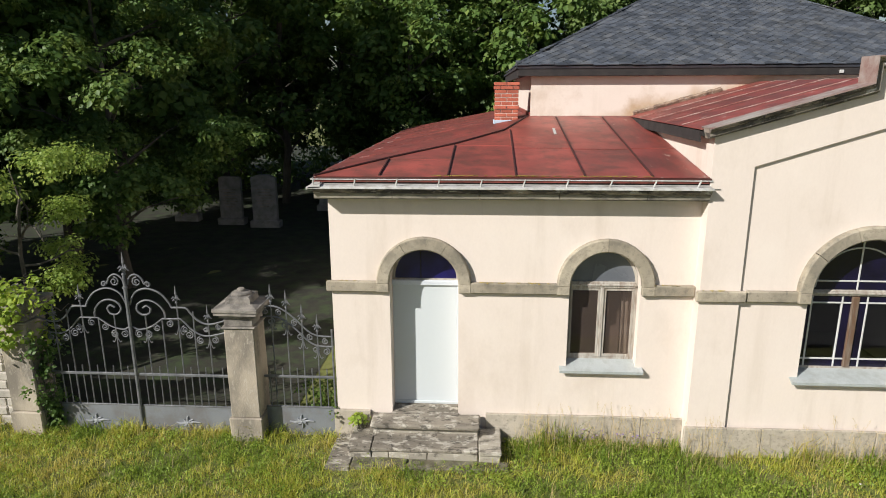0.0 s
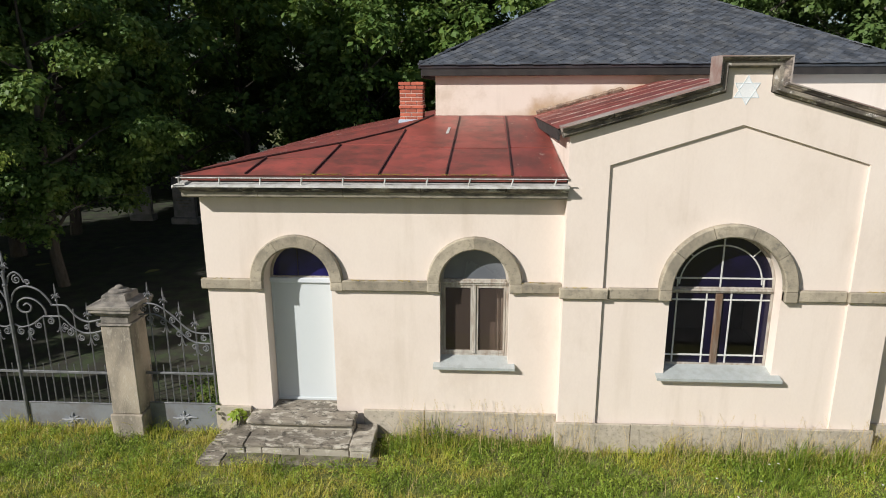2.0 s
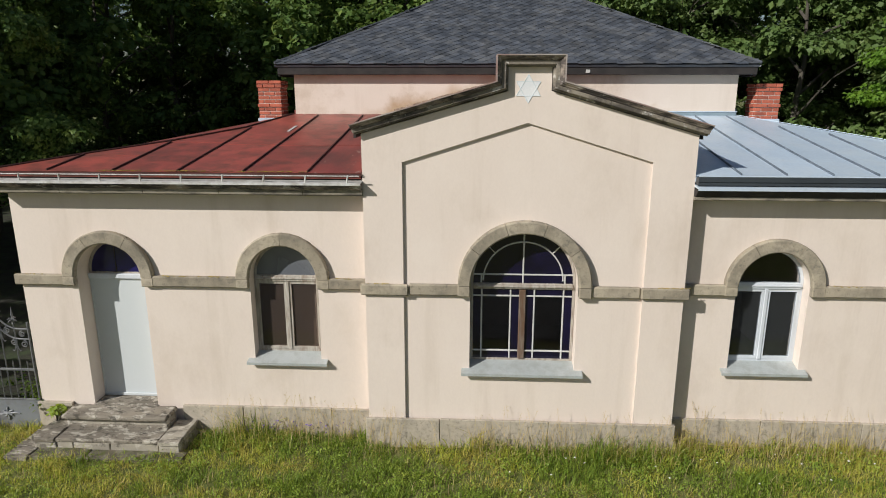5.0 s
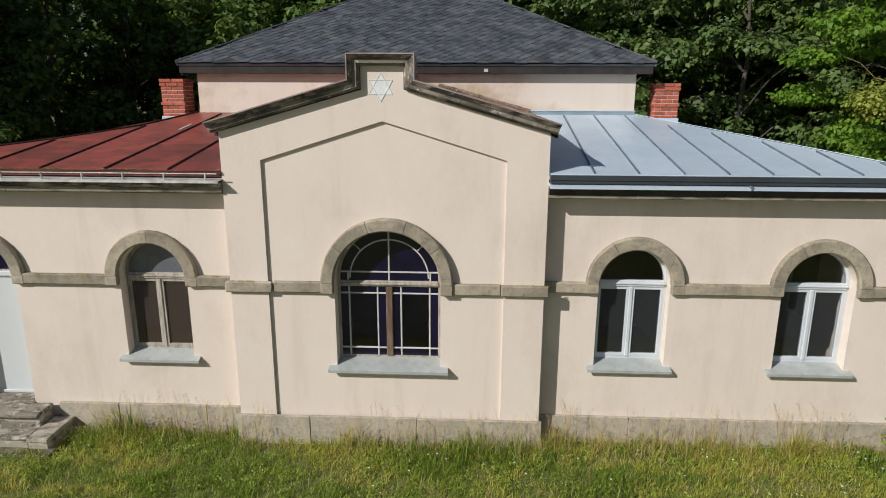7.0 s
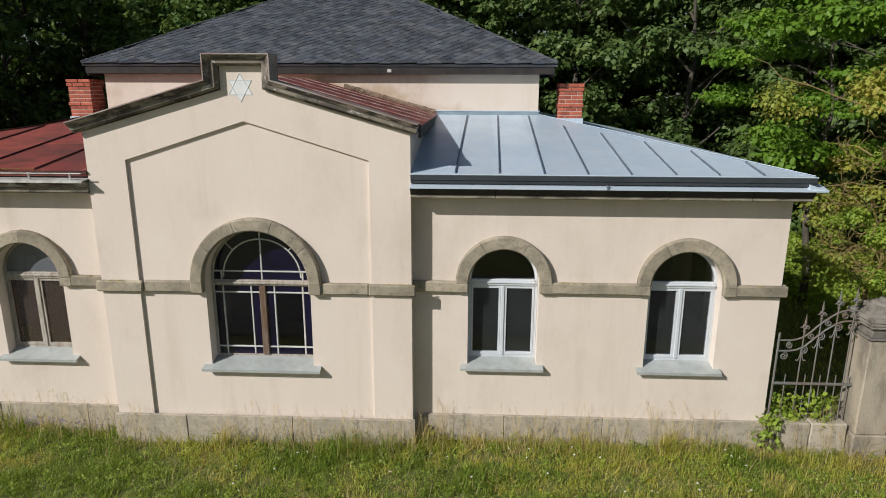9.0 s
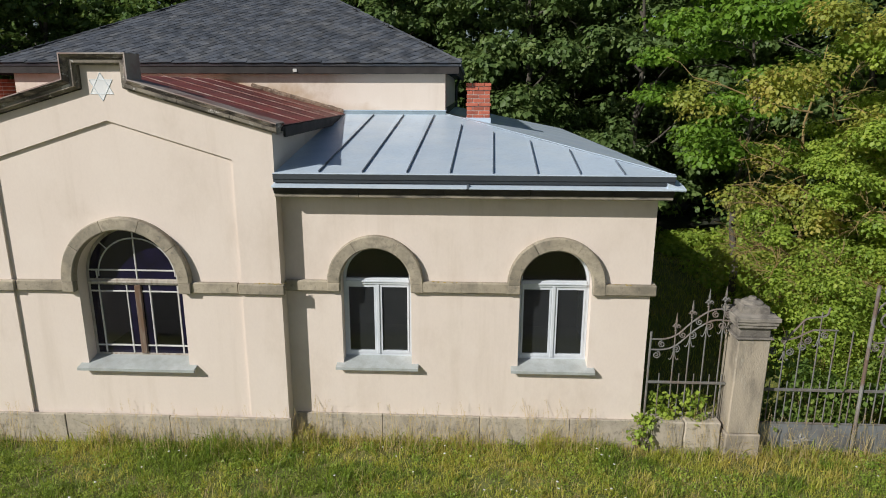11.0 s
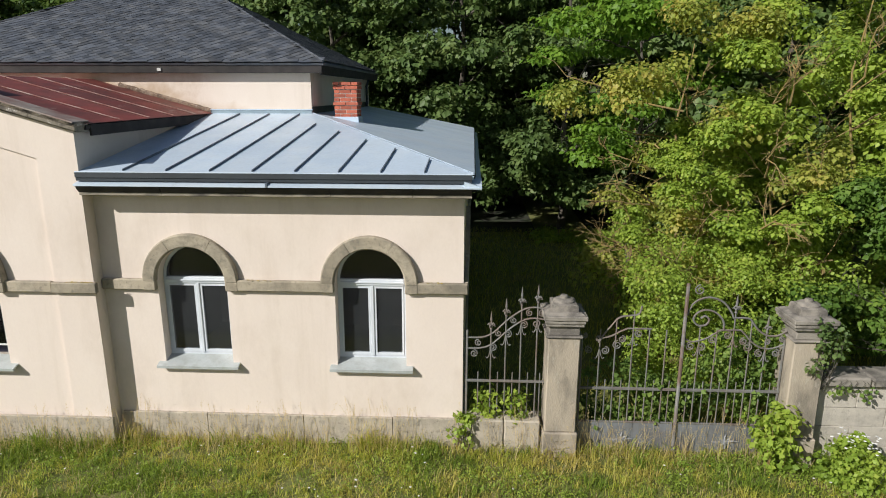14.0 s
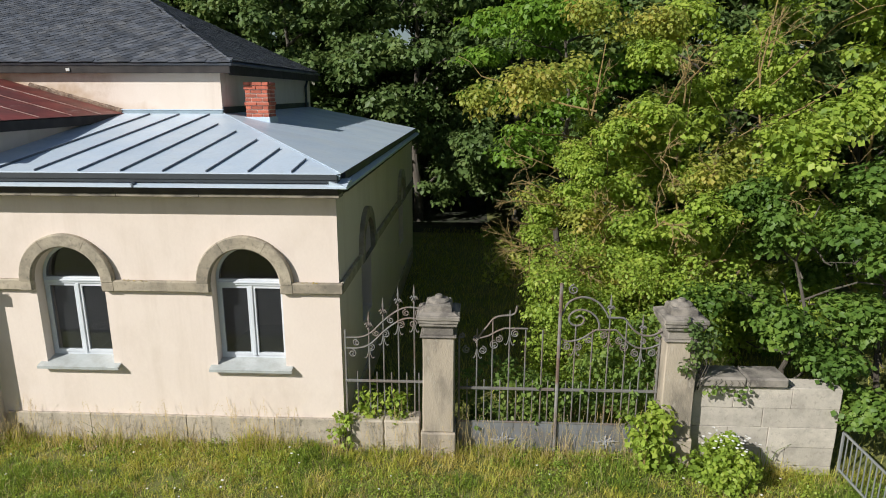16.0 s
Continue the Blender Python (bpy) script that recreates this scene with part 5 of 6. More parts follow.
# the trees beside the right gate
old = tree("old_fruit_tree", "old tree with lichen-yellow branches and thin yellowing leaves", 7.6, 3.3, 1.5, 41, L_YELLOW, 0.10, 198, 80, (0.26, 0.26, 0.14), limbs=10, trunk_r=0.075, bark=M_TWIG, place=(21.9, 5.6, -0.1), droop=0.5, bough=0.6)
bright = tree("linden_tree", "bright green young tree behind the gate, lit by the sun", 9.5, 3.1, 0.9, 47, L_BRIGHT, 0.125, 306, 96, (0.25, 0.25, 0.13), limbs=12, trunk_r=0.06, bark=M_TWIG, place=(25.4, 5.0, -0.3), droop=0.6, bough=0.62)
tree("ash_tree", "vivid green young ash at the edge of the wood", 9.6, 2.2, 4.2, 83, L_VIVID, 0.15, 189, 100, (0.42, 0.42, 0.08), limbs=9, trunk_r=0.11, place=(21.5, 8.1, -0.1), droop=0.6, bough=0.7)
put_tree(bright, 28.8, 6.5, 1.05, 2.2)
put_tree(bright, 21.9, 3.9, 0.55, 4.0, -0.1)
put_tree(bright, 23.4, 4.0, 0.72, 1.1, -0.2)
elder = tree("elder_bush", "broad-leaved elder leaning over the boundary wall", 4.6, 1.9, 0.9, 53, L_ELDER, 0.105, 135, 96, (0.20, 0.20, 0.09), limbs=8, trunk_r=0.06, place=(25.0, 1.7, -0.3), droop=0.4, bough=0.5)
put_tree(elder, 26.6, 1.8, 1.1, 2.0, -0.3)


def twigs(p, d, length, r, depth, rng, bm):
    """A bare branch that forks again and again."""
    q = p + d * length
    bend = p.lerp(q, 0.5) + Vector(rng.normal(0, 0.06 * length, 3))
    sweep([p, bend, q], r, 5, bm, r_end=r * 0.6)
    if depth:
        for _ in range(3 if depth > 1 else 4):
            e = (d + Vector(rng.normal(0, 0.5, 3))).normalized()
            twigs(p.lerp(q, rng.uniform(0.5, 1.0)), e, length * rng.uniform(0.5, 0.8), r * 0.6, depth - 1, rng, bm)


rng_w = np.random.default_rng(77)
dead = bmesh.new()
for start, way, ln in (((22.2, 4.4, 2.3), (-1, -0.25, 0.25), 0.95), ((22.0, 4.6, 3.4), (-1, -0.3, 0.15), 0.85), ((22.6, 3.9, 2.0), (-0.8, -0.5, 0.5), 0.8), ((22.7, 4.2, 5.2), (-0.5, -0.5, 0.8), 0.8), ((23.6, 3.6, 5.0), (0.2, -0.6, 0.8), 0.9), ((24.4, 3.6, 3.6), (0.3, -0.7, 0.6), 0.8), ((23.0, 3.4, 3.4), (-0.2, -0.8, 0.4), 0.7), ((25.2, 3.4, 5.8), (0.1, -0.4, 0.9), 1.0), ((22.0, 4.0, 2.7), (-1, -0.2, -0.05), 0.9), ((21.9, 4.2, 4.2), (-0.9, -0.3, 0.4), 0.7), ((22.6, 3.0, 2.4), (-0.5, -0.7, 0.1), 0.8), ((24.6, 3.0, 2.6), (0.2, -0.8, 0.2), 0.8), ((25.6, 2.8, 3.6), (0.3, -0.6, 0.5), 0.9), ((23.8, 3.2, 4.2), (-0.3, -0.6, 0.6), 0.7), ((21.9, 3.4, 2.0), (-0.9, -0.2, 0.15), 0.75), ((21.8, 3.8, 3.0), (-0.8, -0.5, 0.3), 0.7), ((22.3, 2.6, 1.9), (-0.7, -0.4, 0.3), 0.7), ((23.4, 2.6, 3.2), (0.1, -0.7, 0.4), 0.8), ((24.0, 3.0, 5.6), (-0.2, -0.5, 0.8), 0.8)):
    twigs(Vector(start) - Vector((1.0, 0.1, 0.0)), Vector(way).normalized(), ln, 0.022, 3, rng_w, dead)
tagged(part("dead_twig_spray", dead, M_TWIG, old, "bare lichen-yellow twigs"), kind="stuff")
# undergrowth that closes the wood below its crowns
rng_u = np.random.default_rng(3)
und = [(rng_u.uniform(-40, 50), rng_u.uniform(27, 40), abs(rng_u.normal(0, 1.7))) for _ in range(900)] + [(rng_u.uniform(25, 45), rng_u.uniform(17, 22), abs(rng_u.normal(0, 1.0))) for _ in range(200)]
tagged(mesh_part("undergrowth", leaf_mesh("undergrowth", und, (0.6, 0.6, 0.5), 45, 0.30, rng_u), L_DARK), "dark undergrowth below the trees of the wood", "undergrowth", kind="stuff")

# ---- gate pillars ----


def pillar(cx, w, label, cap=0.12):
    e = thing("gate_pillar", (cx, 0.05, 0), label, "pillar", "gate pillars")
    h = w / 2
    yc = 0.06
    part("base", rough(solo(cx - h - 0.03, cx + h + 0.03, yc - h - 0.03, yc + h + 0.03, -0.3, 0.42, 0.02), 2, 0.012, cx), M_GATESTONE, e)
    part("shaft", rough(solo(cx - h, cx + h, yc - h, yc + h, 0.42, 2.07, 0.018), 3, 0.008, cx), M_GATESTONE, e)
    prof = ((h + 0.035, 2.07, 2.105), (h - 0.012, 2.105, 2.265), (h + 0.045, 2.265, 2.315), (h + cap - 0.02, 2.318, 2.375), (h + cap, 2.378, 2.452))
    for k, (r, a, b) in enumerate(prof):
        part("neck_moulding" if k < 3 else "cap_slab", rough(solo(cx - r, cx + r, yc - r, yc + r, a, b - 0.001, 0.012), 2, 0.008 if k > 2 else 0.004, cx + k), M_CAPSTONE, e)
    bm = bmesh.new()
    rings = []
    for r, z in ((h + cap - 0.03, 2.452), (h - 0.005, 2.485), (h - 0.045, 2.488), (h - 0.055, 2.585), (h - 0.075, 2.60)):
        rings.append([bm.verts.new((cx + sx * r, yc + sy * r, z)) for sx, sy in ((-1, -1), (1, -1), (1, 1), (-1, 1))])
    for p, q in zip(rings, rings[1:]):
        for k in range(4):
            bm.faces.new((p[k], p[(k + 1) % 4], q[(k + 1) % 4], q[k]))
    bm.faces.new(rings[0][::-1])
    bm.faces.new(rings[-1])
    part("crown_block", rough(bm, 2, 0.010, cx), M_CAPSTONE, e)
    dome = bmesh.new()
    levels = [(0.175, 2.595), (0.17, 2.625), (0.14, 2.645), (0.07, 2.66), (0.066, 2.69), (0.05, 2.705)]
    hoops = [[dome.verts.new((cx + r * math.cos(k * math.pi / 8), yc + r * math.sin(k * math.pi / 8), z)) for k in range(16)] for r, z in levels]
    for p, q in zip(hoops, hoops[1:]):
        for k in range(16):
            dome.faces.new((p[k], p[(k + 1) % 16], q[(k + 1) % 16], q[k]))
    dome.faces.new(hoops[0][::-1])
    dome.faces.new(hoops[-1])
    for v in dome.verts:
        v.co += Vector(noise.noise_vector(v.co * 9)) * 0.008
    part("knob", dome, M_CAPSTONE, e)
    return e


pillar(-1.53, 0.52, "square sandstone gate pillar with a dark moulded cap", 0.125)
pillar(18.53, 0.51, "weathered square sandstone gate pillar with a crumbling cap", 0.085)
pillar(22.33, 0.50, "weathered square gate pillar overgrown with ivy", 0.09)
pillar(-5.52, 0.52, "sandstone gate pillar half hidden by ivy")

# ---- wrought-iron gates ----
Y_GATE = 0.08


def spiral(cx, cz, r, a0, turns, sense, n=18):
    """Points of a scroll, from its outer end inwards."""
    return [(cx + r * (1 - 0.8 * i / n) * math.cos(a0 + sense * turns * 2 * math.pi * i / n), cz + r * (1 - 0.8 * i / n) * math.sin(a0 + sense * turns * 2 * math.pi * i / n)) for i in range(n + 1)]


def smooth_line(pts, n=6):
    """Catmull-Rom through 2D points."""
    p = [Vector(q) for q in pts]
    p = [p[0] * 2 - p[1]] + p + [p[-1] * 2 - p[-2]]
    out = []
    for i in range(1, len(p) - 2):
        for k in range(n):
            t = k / n
            out.append(0.5 * ((2 * p[i]) + (p[i + 1] - p[i - 1]) * t + (2 * p[i - 1] - 5 * p[i] + 4 * p[i + 1] - p[i + 2]) * t * t + (3 * p[i] - p[i - 1] - 3 * p[i + 1] + p[i + 2]) * t ** 3))
    return [tuple(q) for q in out] + [tuple(p[-2])]


def iron(name, pts, r, m, e, sides=5):
    return part(name, sweep([(x, Y_GATE, z) for x, z in pts], r, sides), m, e)


def spindle(bm, x, y, z, prof, sides=6):
    """A turned piece on an upright axis: prof is (height, radius) from below."""
    rings = [[bm.verts.new((x + r * math.cos(2 * math.pi * k / sides), y + r * math.sin(2 * math.pi * k / sides), z + h)) for k in range(sides)] for h, r in prof]
    for p, q in zip(rings, rings[1:]):
        for k in range(sides):
            bm.faces.new((p[k], p[(k + 1) % sides], q[(k + 1) % sides], q[k]))
    bm.faces.new(rings[0][::-1])
    bm.faces.new(rings[-1])
    return bm


def finial(x, z, m, e, s=1.0):
    """A forged lily: a flower of curled petals under a long flame-shaped tip."""
    bm = bmesh.new()
    s *= 1.2
    spindle(bm, x, Y_GATE, z, [(0, 0.012 * s), (0.012 * s, 0.022 * s), (0.03 * s, 0.013 * s), (0.075 * s, 0.017 * s), (0.115 * s, 0.011 * s), (0.15 * s, 0.017 * s), (0.19 * s, 0.011 * s), (0.27 * s, 0.002)])
    for k in range(6):
        a = k * math.pi / 3 + 0.5 * (k % 2)
        c, d = math.cos(a), math.sin(a)
        up = 0.075 if k % 2 else 0.045
        sweep([(x, Y_GATE, z + up * s), (x + 0.034 * s * c, Y_GATE + 0.034 * s * d, z + (up + 0.028) * s), (x + 0.058 * s * c, Y_GATE + 0.058 * s * d, z + (up + 0.006) * s)], 0.017 * s, 5, bm, r_end=0.007 * s)
    return part("finial", bm, m, e)


def rosette(x, z, m, e):
    bm = bmesh.new()
    for k in range(8):
        a = k * math.pi / 4
        rx, rz = (0.22 if k % 4 == 0 else 0.11 if k % 2 == 0 else 0.12), (0.13 if k % 2 == 0 else 0.085)
        sweep([(x, Y_GATE - 0.02, z), (x + 0.6 * rx * math.cos(a + 0.2), Y_GATE - 0.028, z + 0.6 * rz * math.sin(a + 0.2)), (x + rx * math.cos(a), Y_GATE - 0.022, z + rz * math.sin(a))], 0.024, 5, bm, r_end=0.010)
    bmesh.ops.create_uvsphere(bm, u_segments=8, v_segments=5, radius=0.03, matrix=Matrix.Translation((x, Y_GATE - 0.025, z)))
    return part("rosette", bm, M_ROSETTE, e)


def double_gate(cx, half, m, sheet_mat, post_mat, label, broken=False):
    e = thing("double_gate", (cx, Y_GATE, 0), label, "gate")
    part("post", sweep([(cx, Y_GATE - 0.03, -0.05), (cx, Y_GATE - 0.03, 2.72 if not broken else 2.92)], 0.029, 8), post_mat, e)
    dz = 0.0 if not broken else 0.03
    if not broken:
        part("post_collar", spindle(bmesh.new(), cx, Y_GATE - 0.03, 2.66, [(0, 0.03), (0.01, 0.043), (0.035, 0.043), (0.05, 0.026), (0.24, 0.02), (0.26, 0.03), (0.29, 0.016)], 8), m, e)
        finial(cx, 2.90, m, e, 1.25)
    bars = (0.28, 0.57, 0.86, 1.13, 1.385) if not broken else (0.26, 0.53, 0.79, 1.06, 1.31)
    tops = (2.20, 2.12, 2.42, 2.26, 2.10)
    for sx in (-1, 1):
        g = lambda pts: [(cx + sx * u, z + dz) for u, z in pts]
        a, b = sorted((cx + sx * 0.035, cx + sx * half))
        lost = broken and sx < 0
        part("sheet", solo(a, b, Y_GATE - 0.012, Y_GATE + 0.004, -0.05, 0.46 + dz, 0.004), sheet_mat, e, "grey sheet-iron foot panel")
        rosette(cx + sx * 0.85, 0.15 + dz, m, e)
        part("rail", solo(a, b, Y_GATE - 0.022, Y_GATE + 0.012, 1.045 + dz, 1.09 + dz, 0.004), m, e)
        part("rail", solo(a, b, Y_GATE - 0.02, Y_GATE + 0.012, 0.45 + dz, 0.478 + dz, 0.004), m, e)
        part("stile", sweep([(cx + sx * (half - 0.02), Y_GATE, -0.02), (cx + sx * (half - 0.02), Y_GATE, 2.0)], 0.018, 6), m, e)
        for u, z in zip(bars, tops):
            if lost and u < 0.6:
                z = 2.10
            iron("bar", g([(u, 0.46), (u, z)]), 0.0125, m, e)
        for u in [0.5 * (p + q) for p, q in zip((0.03,) + bars, bars + (half,))]:
            iron("short_bar", g([(u, 0.46), (u, 1.22)]), 0.010, m, e)
        # the top edge: a swan neck from the post down to the pillar, and its scrolls
        if not lost:
            if not broken:
                iron("scroll", g(smooth_line([(0.03, 2.72), (0.07, 2.85), (0.18, 2.91), (0.28, 2.85), (0.33, 2.74)]) + spiral(0.385, 2.73, 0.055, math.pi, 1.2, -1)), 0.016, m, e)
            iron("scroll", g(spiral(0.20, 2.78, 0.085, 0.5 * math.pi, 1.5, 1)), 0.013, m, e)
            iron("scroll", g(smooth_line([(0.03, 2.36), (0.13, 2.57), (0.34, 2.66), (0.57, 2.59), (0.72, 2.42), (0.76, 2.33)]) + smooth_line([(0.76, 2.325), (1.0, 2.32), (1.08, 2.24), (1.18, 2.12), (1.32, 2.04), (1.48, 2.04), (half, 2.12)])), 0.017, m, e)
            iron("scroll", g(smooth_line([(0.63, 2.12), (0.62, 2.23), (0.57, 2.33), (0.46, 2.42), (0.31, 2.45), (0.18, 2.39), (0.14, 2.28), (0.22, 2.19), (0.34, 2.20), (0.385, 2.29), (0.32, 2.35), (0.25, 2.31)], 5)), 0.017, m, e)
            finial(cx + sx * bars[2], 2.40 + dz, m, e)
        else:
            iron("scroll", g(smooth_line([(0.68, 2.50), (0.73, 2.36), (0.96, 2.32), (1.06, 2.27), (1.14, 2.16), (1.24, 2.03), (1.33, 1.86)])), 0.016, m, e)
        lower = smooth_line([(0.03, 1.96), (0.15, 1.91), (0.35, 1.96), (0.50, 2.06), (0.58, 2.115)]) + smooth_line([(0.90, 2.12), (0.99, 2.03), (1.08, 1.93), (1.24, 1.83), (1.42, 1.82), (half, 1.90)])
        if lost:
            lower = [(0.50, 2.115)] + smooth_line([(0.88, 2.115), (1.0, 2.06), (1.14, 1.98), (1.33, 1.93)])
        iron("scroll", g(lower), 0.015, m, e)
        if not lost:
            finial(cx + sx * bars[4], 2.08 + dz, m, e, 0.95)
        curls = ((0.13, 1.83, 0.075, 1), (0.30, 1.82, 0.07, -1), (0.47, 1.95, 0.07, 1), (0.70, 2.03, 0.068, -1), (0.96, 1.93, 0.065, 1), (1.03, 1.83, 0.078, -1), (1.22, 1.73, 0.07, 1), (1.33, 1.93, 0.05, -1), (1.48, 1.74, 0.068, -1), (1.56, 1.98, 0.05, 1))
        for u, z, r, sense in curls:
            if not (lost and u < 0.6):
                iron("scroll", g(spiral(u, z, r, math.pi / 2, 1.7, sense)), 0.0115, m, e)
        for u, z in ((bars[0], 1.86), (bars[2], 2.02), (bars[4], 1.78)):
            if lost and u < 0.6:
                continue
            for q in (-1, 1):
                iron("curl", g(smooth_line([(u, z), (u + q * 0.025, z - 0.13), (u + q * 0.055, z - 0.19), (u + q * 0.08, z - 0.17)], 4)), 0.009, m, e)
    return e


double_gate(-3.555, 1.74, M_IRON, M_PANEL, M_IRON, "grey wrought-iron double gate with scrolls and a lily finial")
double_gate(20.455, 1.62, M_RUST, M_PANEL, M_POST, "rusty wrought-iron double gate, its scrolls partly broken off", True)


def side_grille(x_low, x_high, m, foot, bars, dz, label):
    """The narrow railing between pillar and hall: tall at the pillar, sweeping down to the wall."""
    e = thing("side_grille", ((x_low + x_high) / 2, Y_GATE, 0), label, "railing")
    at = lambda u: x_high + (x_low - x_high) * u          # u 0 at the pillar, 1 at the hall
    a, b = sorted((x_low, x_high))
    if foot == "sheet":
        part("sheet", solo(a, b, Y_GATE - 0.012, Y_GATE + 0.004, -0.05, 0.51, 0.004), M_PANEL, e, "grey sheet-iron foot panel")
        rosette((a + b) / 2, 0.24, m, e)
        part("rail", solo(a, b, Y_GATE - 0.02, Y_GATE + 0.012, 0.50, 0.53, 0.004), m, e)
    part("rail", solo(a, b, Y_GATE - 0.022, Y_GATE + 0.012, 1.075 + dz, 1.115 + dz, 0.004), m, e)
    part("end_bar", sweep([(at(0.99), Y_GATE, 0.5), (at(0.985), Y_GATE, 1.98 + dz)], 0.018, 6), m, e)
    edge = smooth_line([(-0.02, 2.36), (0.16, 2.385), (0.30, 2.34), (0.48, 2.17), (0.66, 1.94), (0.80, 1.86), (1.0, 1.85)])
    upper = lambda u: float(np.interp(u, [q[0] for q in edge], [q[1] for q in edge])) + dz
    for du in (0.0, 0.185):
        iron("top_curve", [(at(k / 20), upper(k / 20) - du) for k in range(21)], 0.015, m, e)
    for k, u in enumerate(bars):
        iron("bar", [(at(u), 0.46), (at(u), upper(u) + 0.09)], 0.0125, m, e)
        finial(at(u), upper(u) + 0.07, m, e)
        for q in (-1, 1):
            iron("curl", smooth_line([(at(u), upper(u) - 0.22), (at(u) + q * 0.025, upper(u) - 0.36), (at(u) + q * 0.055, upper(u) - 0.42), (at(u) + q * 0.08, upper(u) - 0.40)], 4), 0.009, m, e)
    for u in [0.5 * (p + q) for p, q in zip((0.0,) + bars, bars + (1.0,))]:
        iron("short_bar", [(at(u), 0.46), (at(u), 1.25 + dz)], 0.010, m, e)
        iron("scroll", spiral(at(u), upper(u) - 0.09, 0.06, math.pi / 2, 1.5, 1), 0.0115, m, e)
        iron("scroll", spiral(at(min(0.9, u + 0.07)), upper(u + 0.05) - 0.275, 0.068, math.pi / 2, 1.6, -1), 0.0115, m, e)
    return e


side_grille(0.0, -1.25, M_IRON, "sheet", (0.16, 0.37, 0.58, 0.785), 0.0, "grey wrought-iron railing with scrolls beside the hall")
side_grille(16.98, 18.27, M_RUST, "stone", (0.11, 0.31, 0.50, 0.685), 0.09, "rusty wrought-iron railing on a low stone wall, overgrown")
low = thing("low_wall", (17.6, 0.1, 0), "low weathered sandstone wall under the railing", "wall")
for a, b in ((16.99, 17.62), (17.63, 18.22)):
    part("stone", rough(solo(a, b, -0.10, 0.28, -0.1, 0.55, 0.02), 3, 0.014, a), M_PLINTH, low)

# ---- boundary walls ----
random.seed(11)
bwall = thing("boundary_wall", (23.8, 0.15, 0), "pale ashlar boundary wall with a dark coping, part of it lost", "wall")
part("core", solo(22.60, 24.94, 0.03, 0.33, -0.5, 1.22), M_WALLSTONE, bwall)
z = -0.5
for hgt in (0.36, 0.34, 0.35, 0.34, 0.36):
    x = 22.58
    while x < 24.95:
        w = random.uniform(0.6, 1.2)
        e_ = 24.97 if x + w > 24.6 else x + w
        part("stone", solo(x + 0.004, e_ - 0.004, random.uniform(-0.012, 0.004), 0.36, z + 0.002, min(z + hgt, 1.25) - 0.002, 0.006), M_WALLSTONE, bwall)
        x = e_
    z += hgt
for a, b in ((22.60, 23.42), (23.43, 24.08)):
    part("coping", solo(a, b, -0.09, 0.42, 1.27, 1.44, 0.03), M_CAPSTONE, bwall)
lwall = thing("boundary_wall", (-7.2, 0.15, 0), "whitewashed rubble boundary wall under overhanging leaves", "wall")
part("core", solo(-9.5, -5.80, 0.0, 0.4, -0.1, 1.62), M_WALLSTONE, lwall)
z = -0.1
while z < 1.6:
    x = -9.5
    while x < -5.8:
        w, hgt = random.uniform(0.22, 0.5), 0.17
        e_ = min(-5.79, x + w)
        part("stone", solo(x + 0.006, e_ - 0.006, -0.03 + random.uniform(-0.02, 0.015), 0.1, z + 0.006, z + hgt - 0.006, 0.02), M_WALLSTONE, lwall)
        x = e_
    z += 0.17

# ---- galvanised fence ----
fence = thing("metal_fence", (25.3, -1.4, -0.3), "galvanised steel bar fence at the foot of the wall", "fence")
f0, f1 = Vector((25.04, -0.08, 0)), Vector((24.95, -2.7, 0))
for zz in (0.53, -0.12):
    part("fence_rail", sweep([f0 + Vector((0, 0, zz)), f1 + Vector((0, 0, zz))], 0.022, 8), M_GALV, fence)
for i in range(21):
    p = f0.lerp(f1, i / 20)
    part("fence_bar", sweep([p + Vector((0, 0, -0.35 if i % 10 == 0 else -0.12)), p + Vector((0, 0, 0.53))], 0.026 if i % 10 == 0 else 0.011, 6), M_GALV, fence)

# ---- gravestones in the wood ----


def gravestone(x, y, w, h, tilt, label, head):
    e = thing("gravestone", (x, y, 0), label, "gravestone", "gravestones")
    if head == "arch":
        loop = [(x - w / 2, 0.3), (x + w / 2, 0.3), (x + w / 2, h - 0.12)] + [(x + w / 2 * math.cos(math.pi * i / 10) * 0.8, h - 0.12 + 0.12 * math.sin(math.pi * i / 10)) for i in range(11)] + [(x - w / 2, h - 0.12)]
    else:
        loop = [(x - w / 2, 0.3), (x + w / 2, 0.3), (x + w / 2, h - 0.05), (x + w * 0.3, h), (x - w * 0.3, h), (x - w / 2, h - 0.05)]
    part("stele", plate([loop], y - 0.12, y + 0.12), M_GRAVE, e)
    part("foot", solo(x - w / 2 - 0.12, x + w / 2 + 0.12, y - 0.25, y + 0.25, -0.1, 0.3, 0.03), M_GRAVE, e)
    for k in range(7):
        ln = w * (0.62, 0.5, 0.66, 0.6, 0.7, 0.55, 0.4)[k]
        part("worn_line", solo(x - ln / 2, x + ln / 2, y - 0.128, y - 0.121, h * 0.72 - k * 0.13, h * 0.72 - k * 0.13 + 0.035), M_CAPSTONE, e)
    e.rotation_euler[1] = tilt
    return e


gravestone(-7.15, 17.4, 1.1, 2.35, 0.0, "tall grey gravestone standing in the dark wood", "arch")
gravestone(-8.9, 17.9, 1.0, 2.2, 0.01, "tall dark gravestone beside the grey one", "flat")
gravestone(-11.3, 18.6, 0.9, 1.7, -0.02, "mossy gravestone under the trees", "arch")
gravestone(-5.3, 21.5, 0.9, 1.9, 0.02, "mossy gravestone under the trees", "flat")

# ---- grass ----


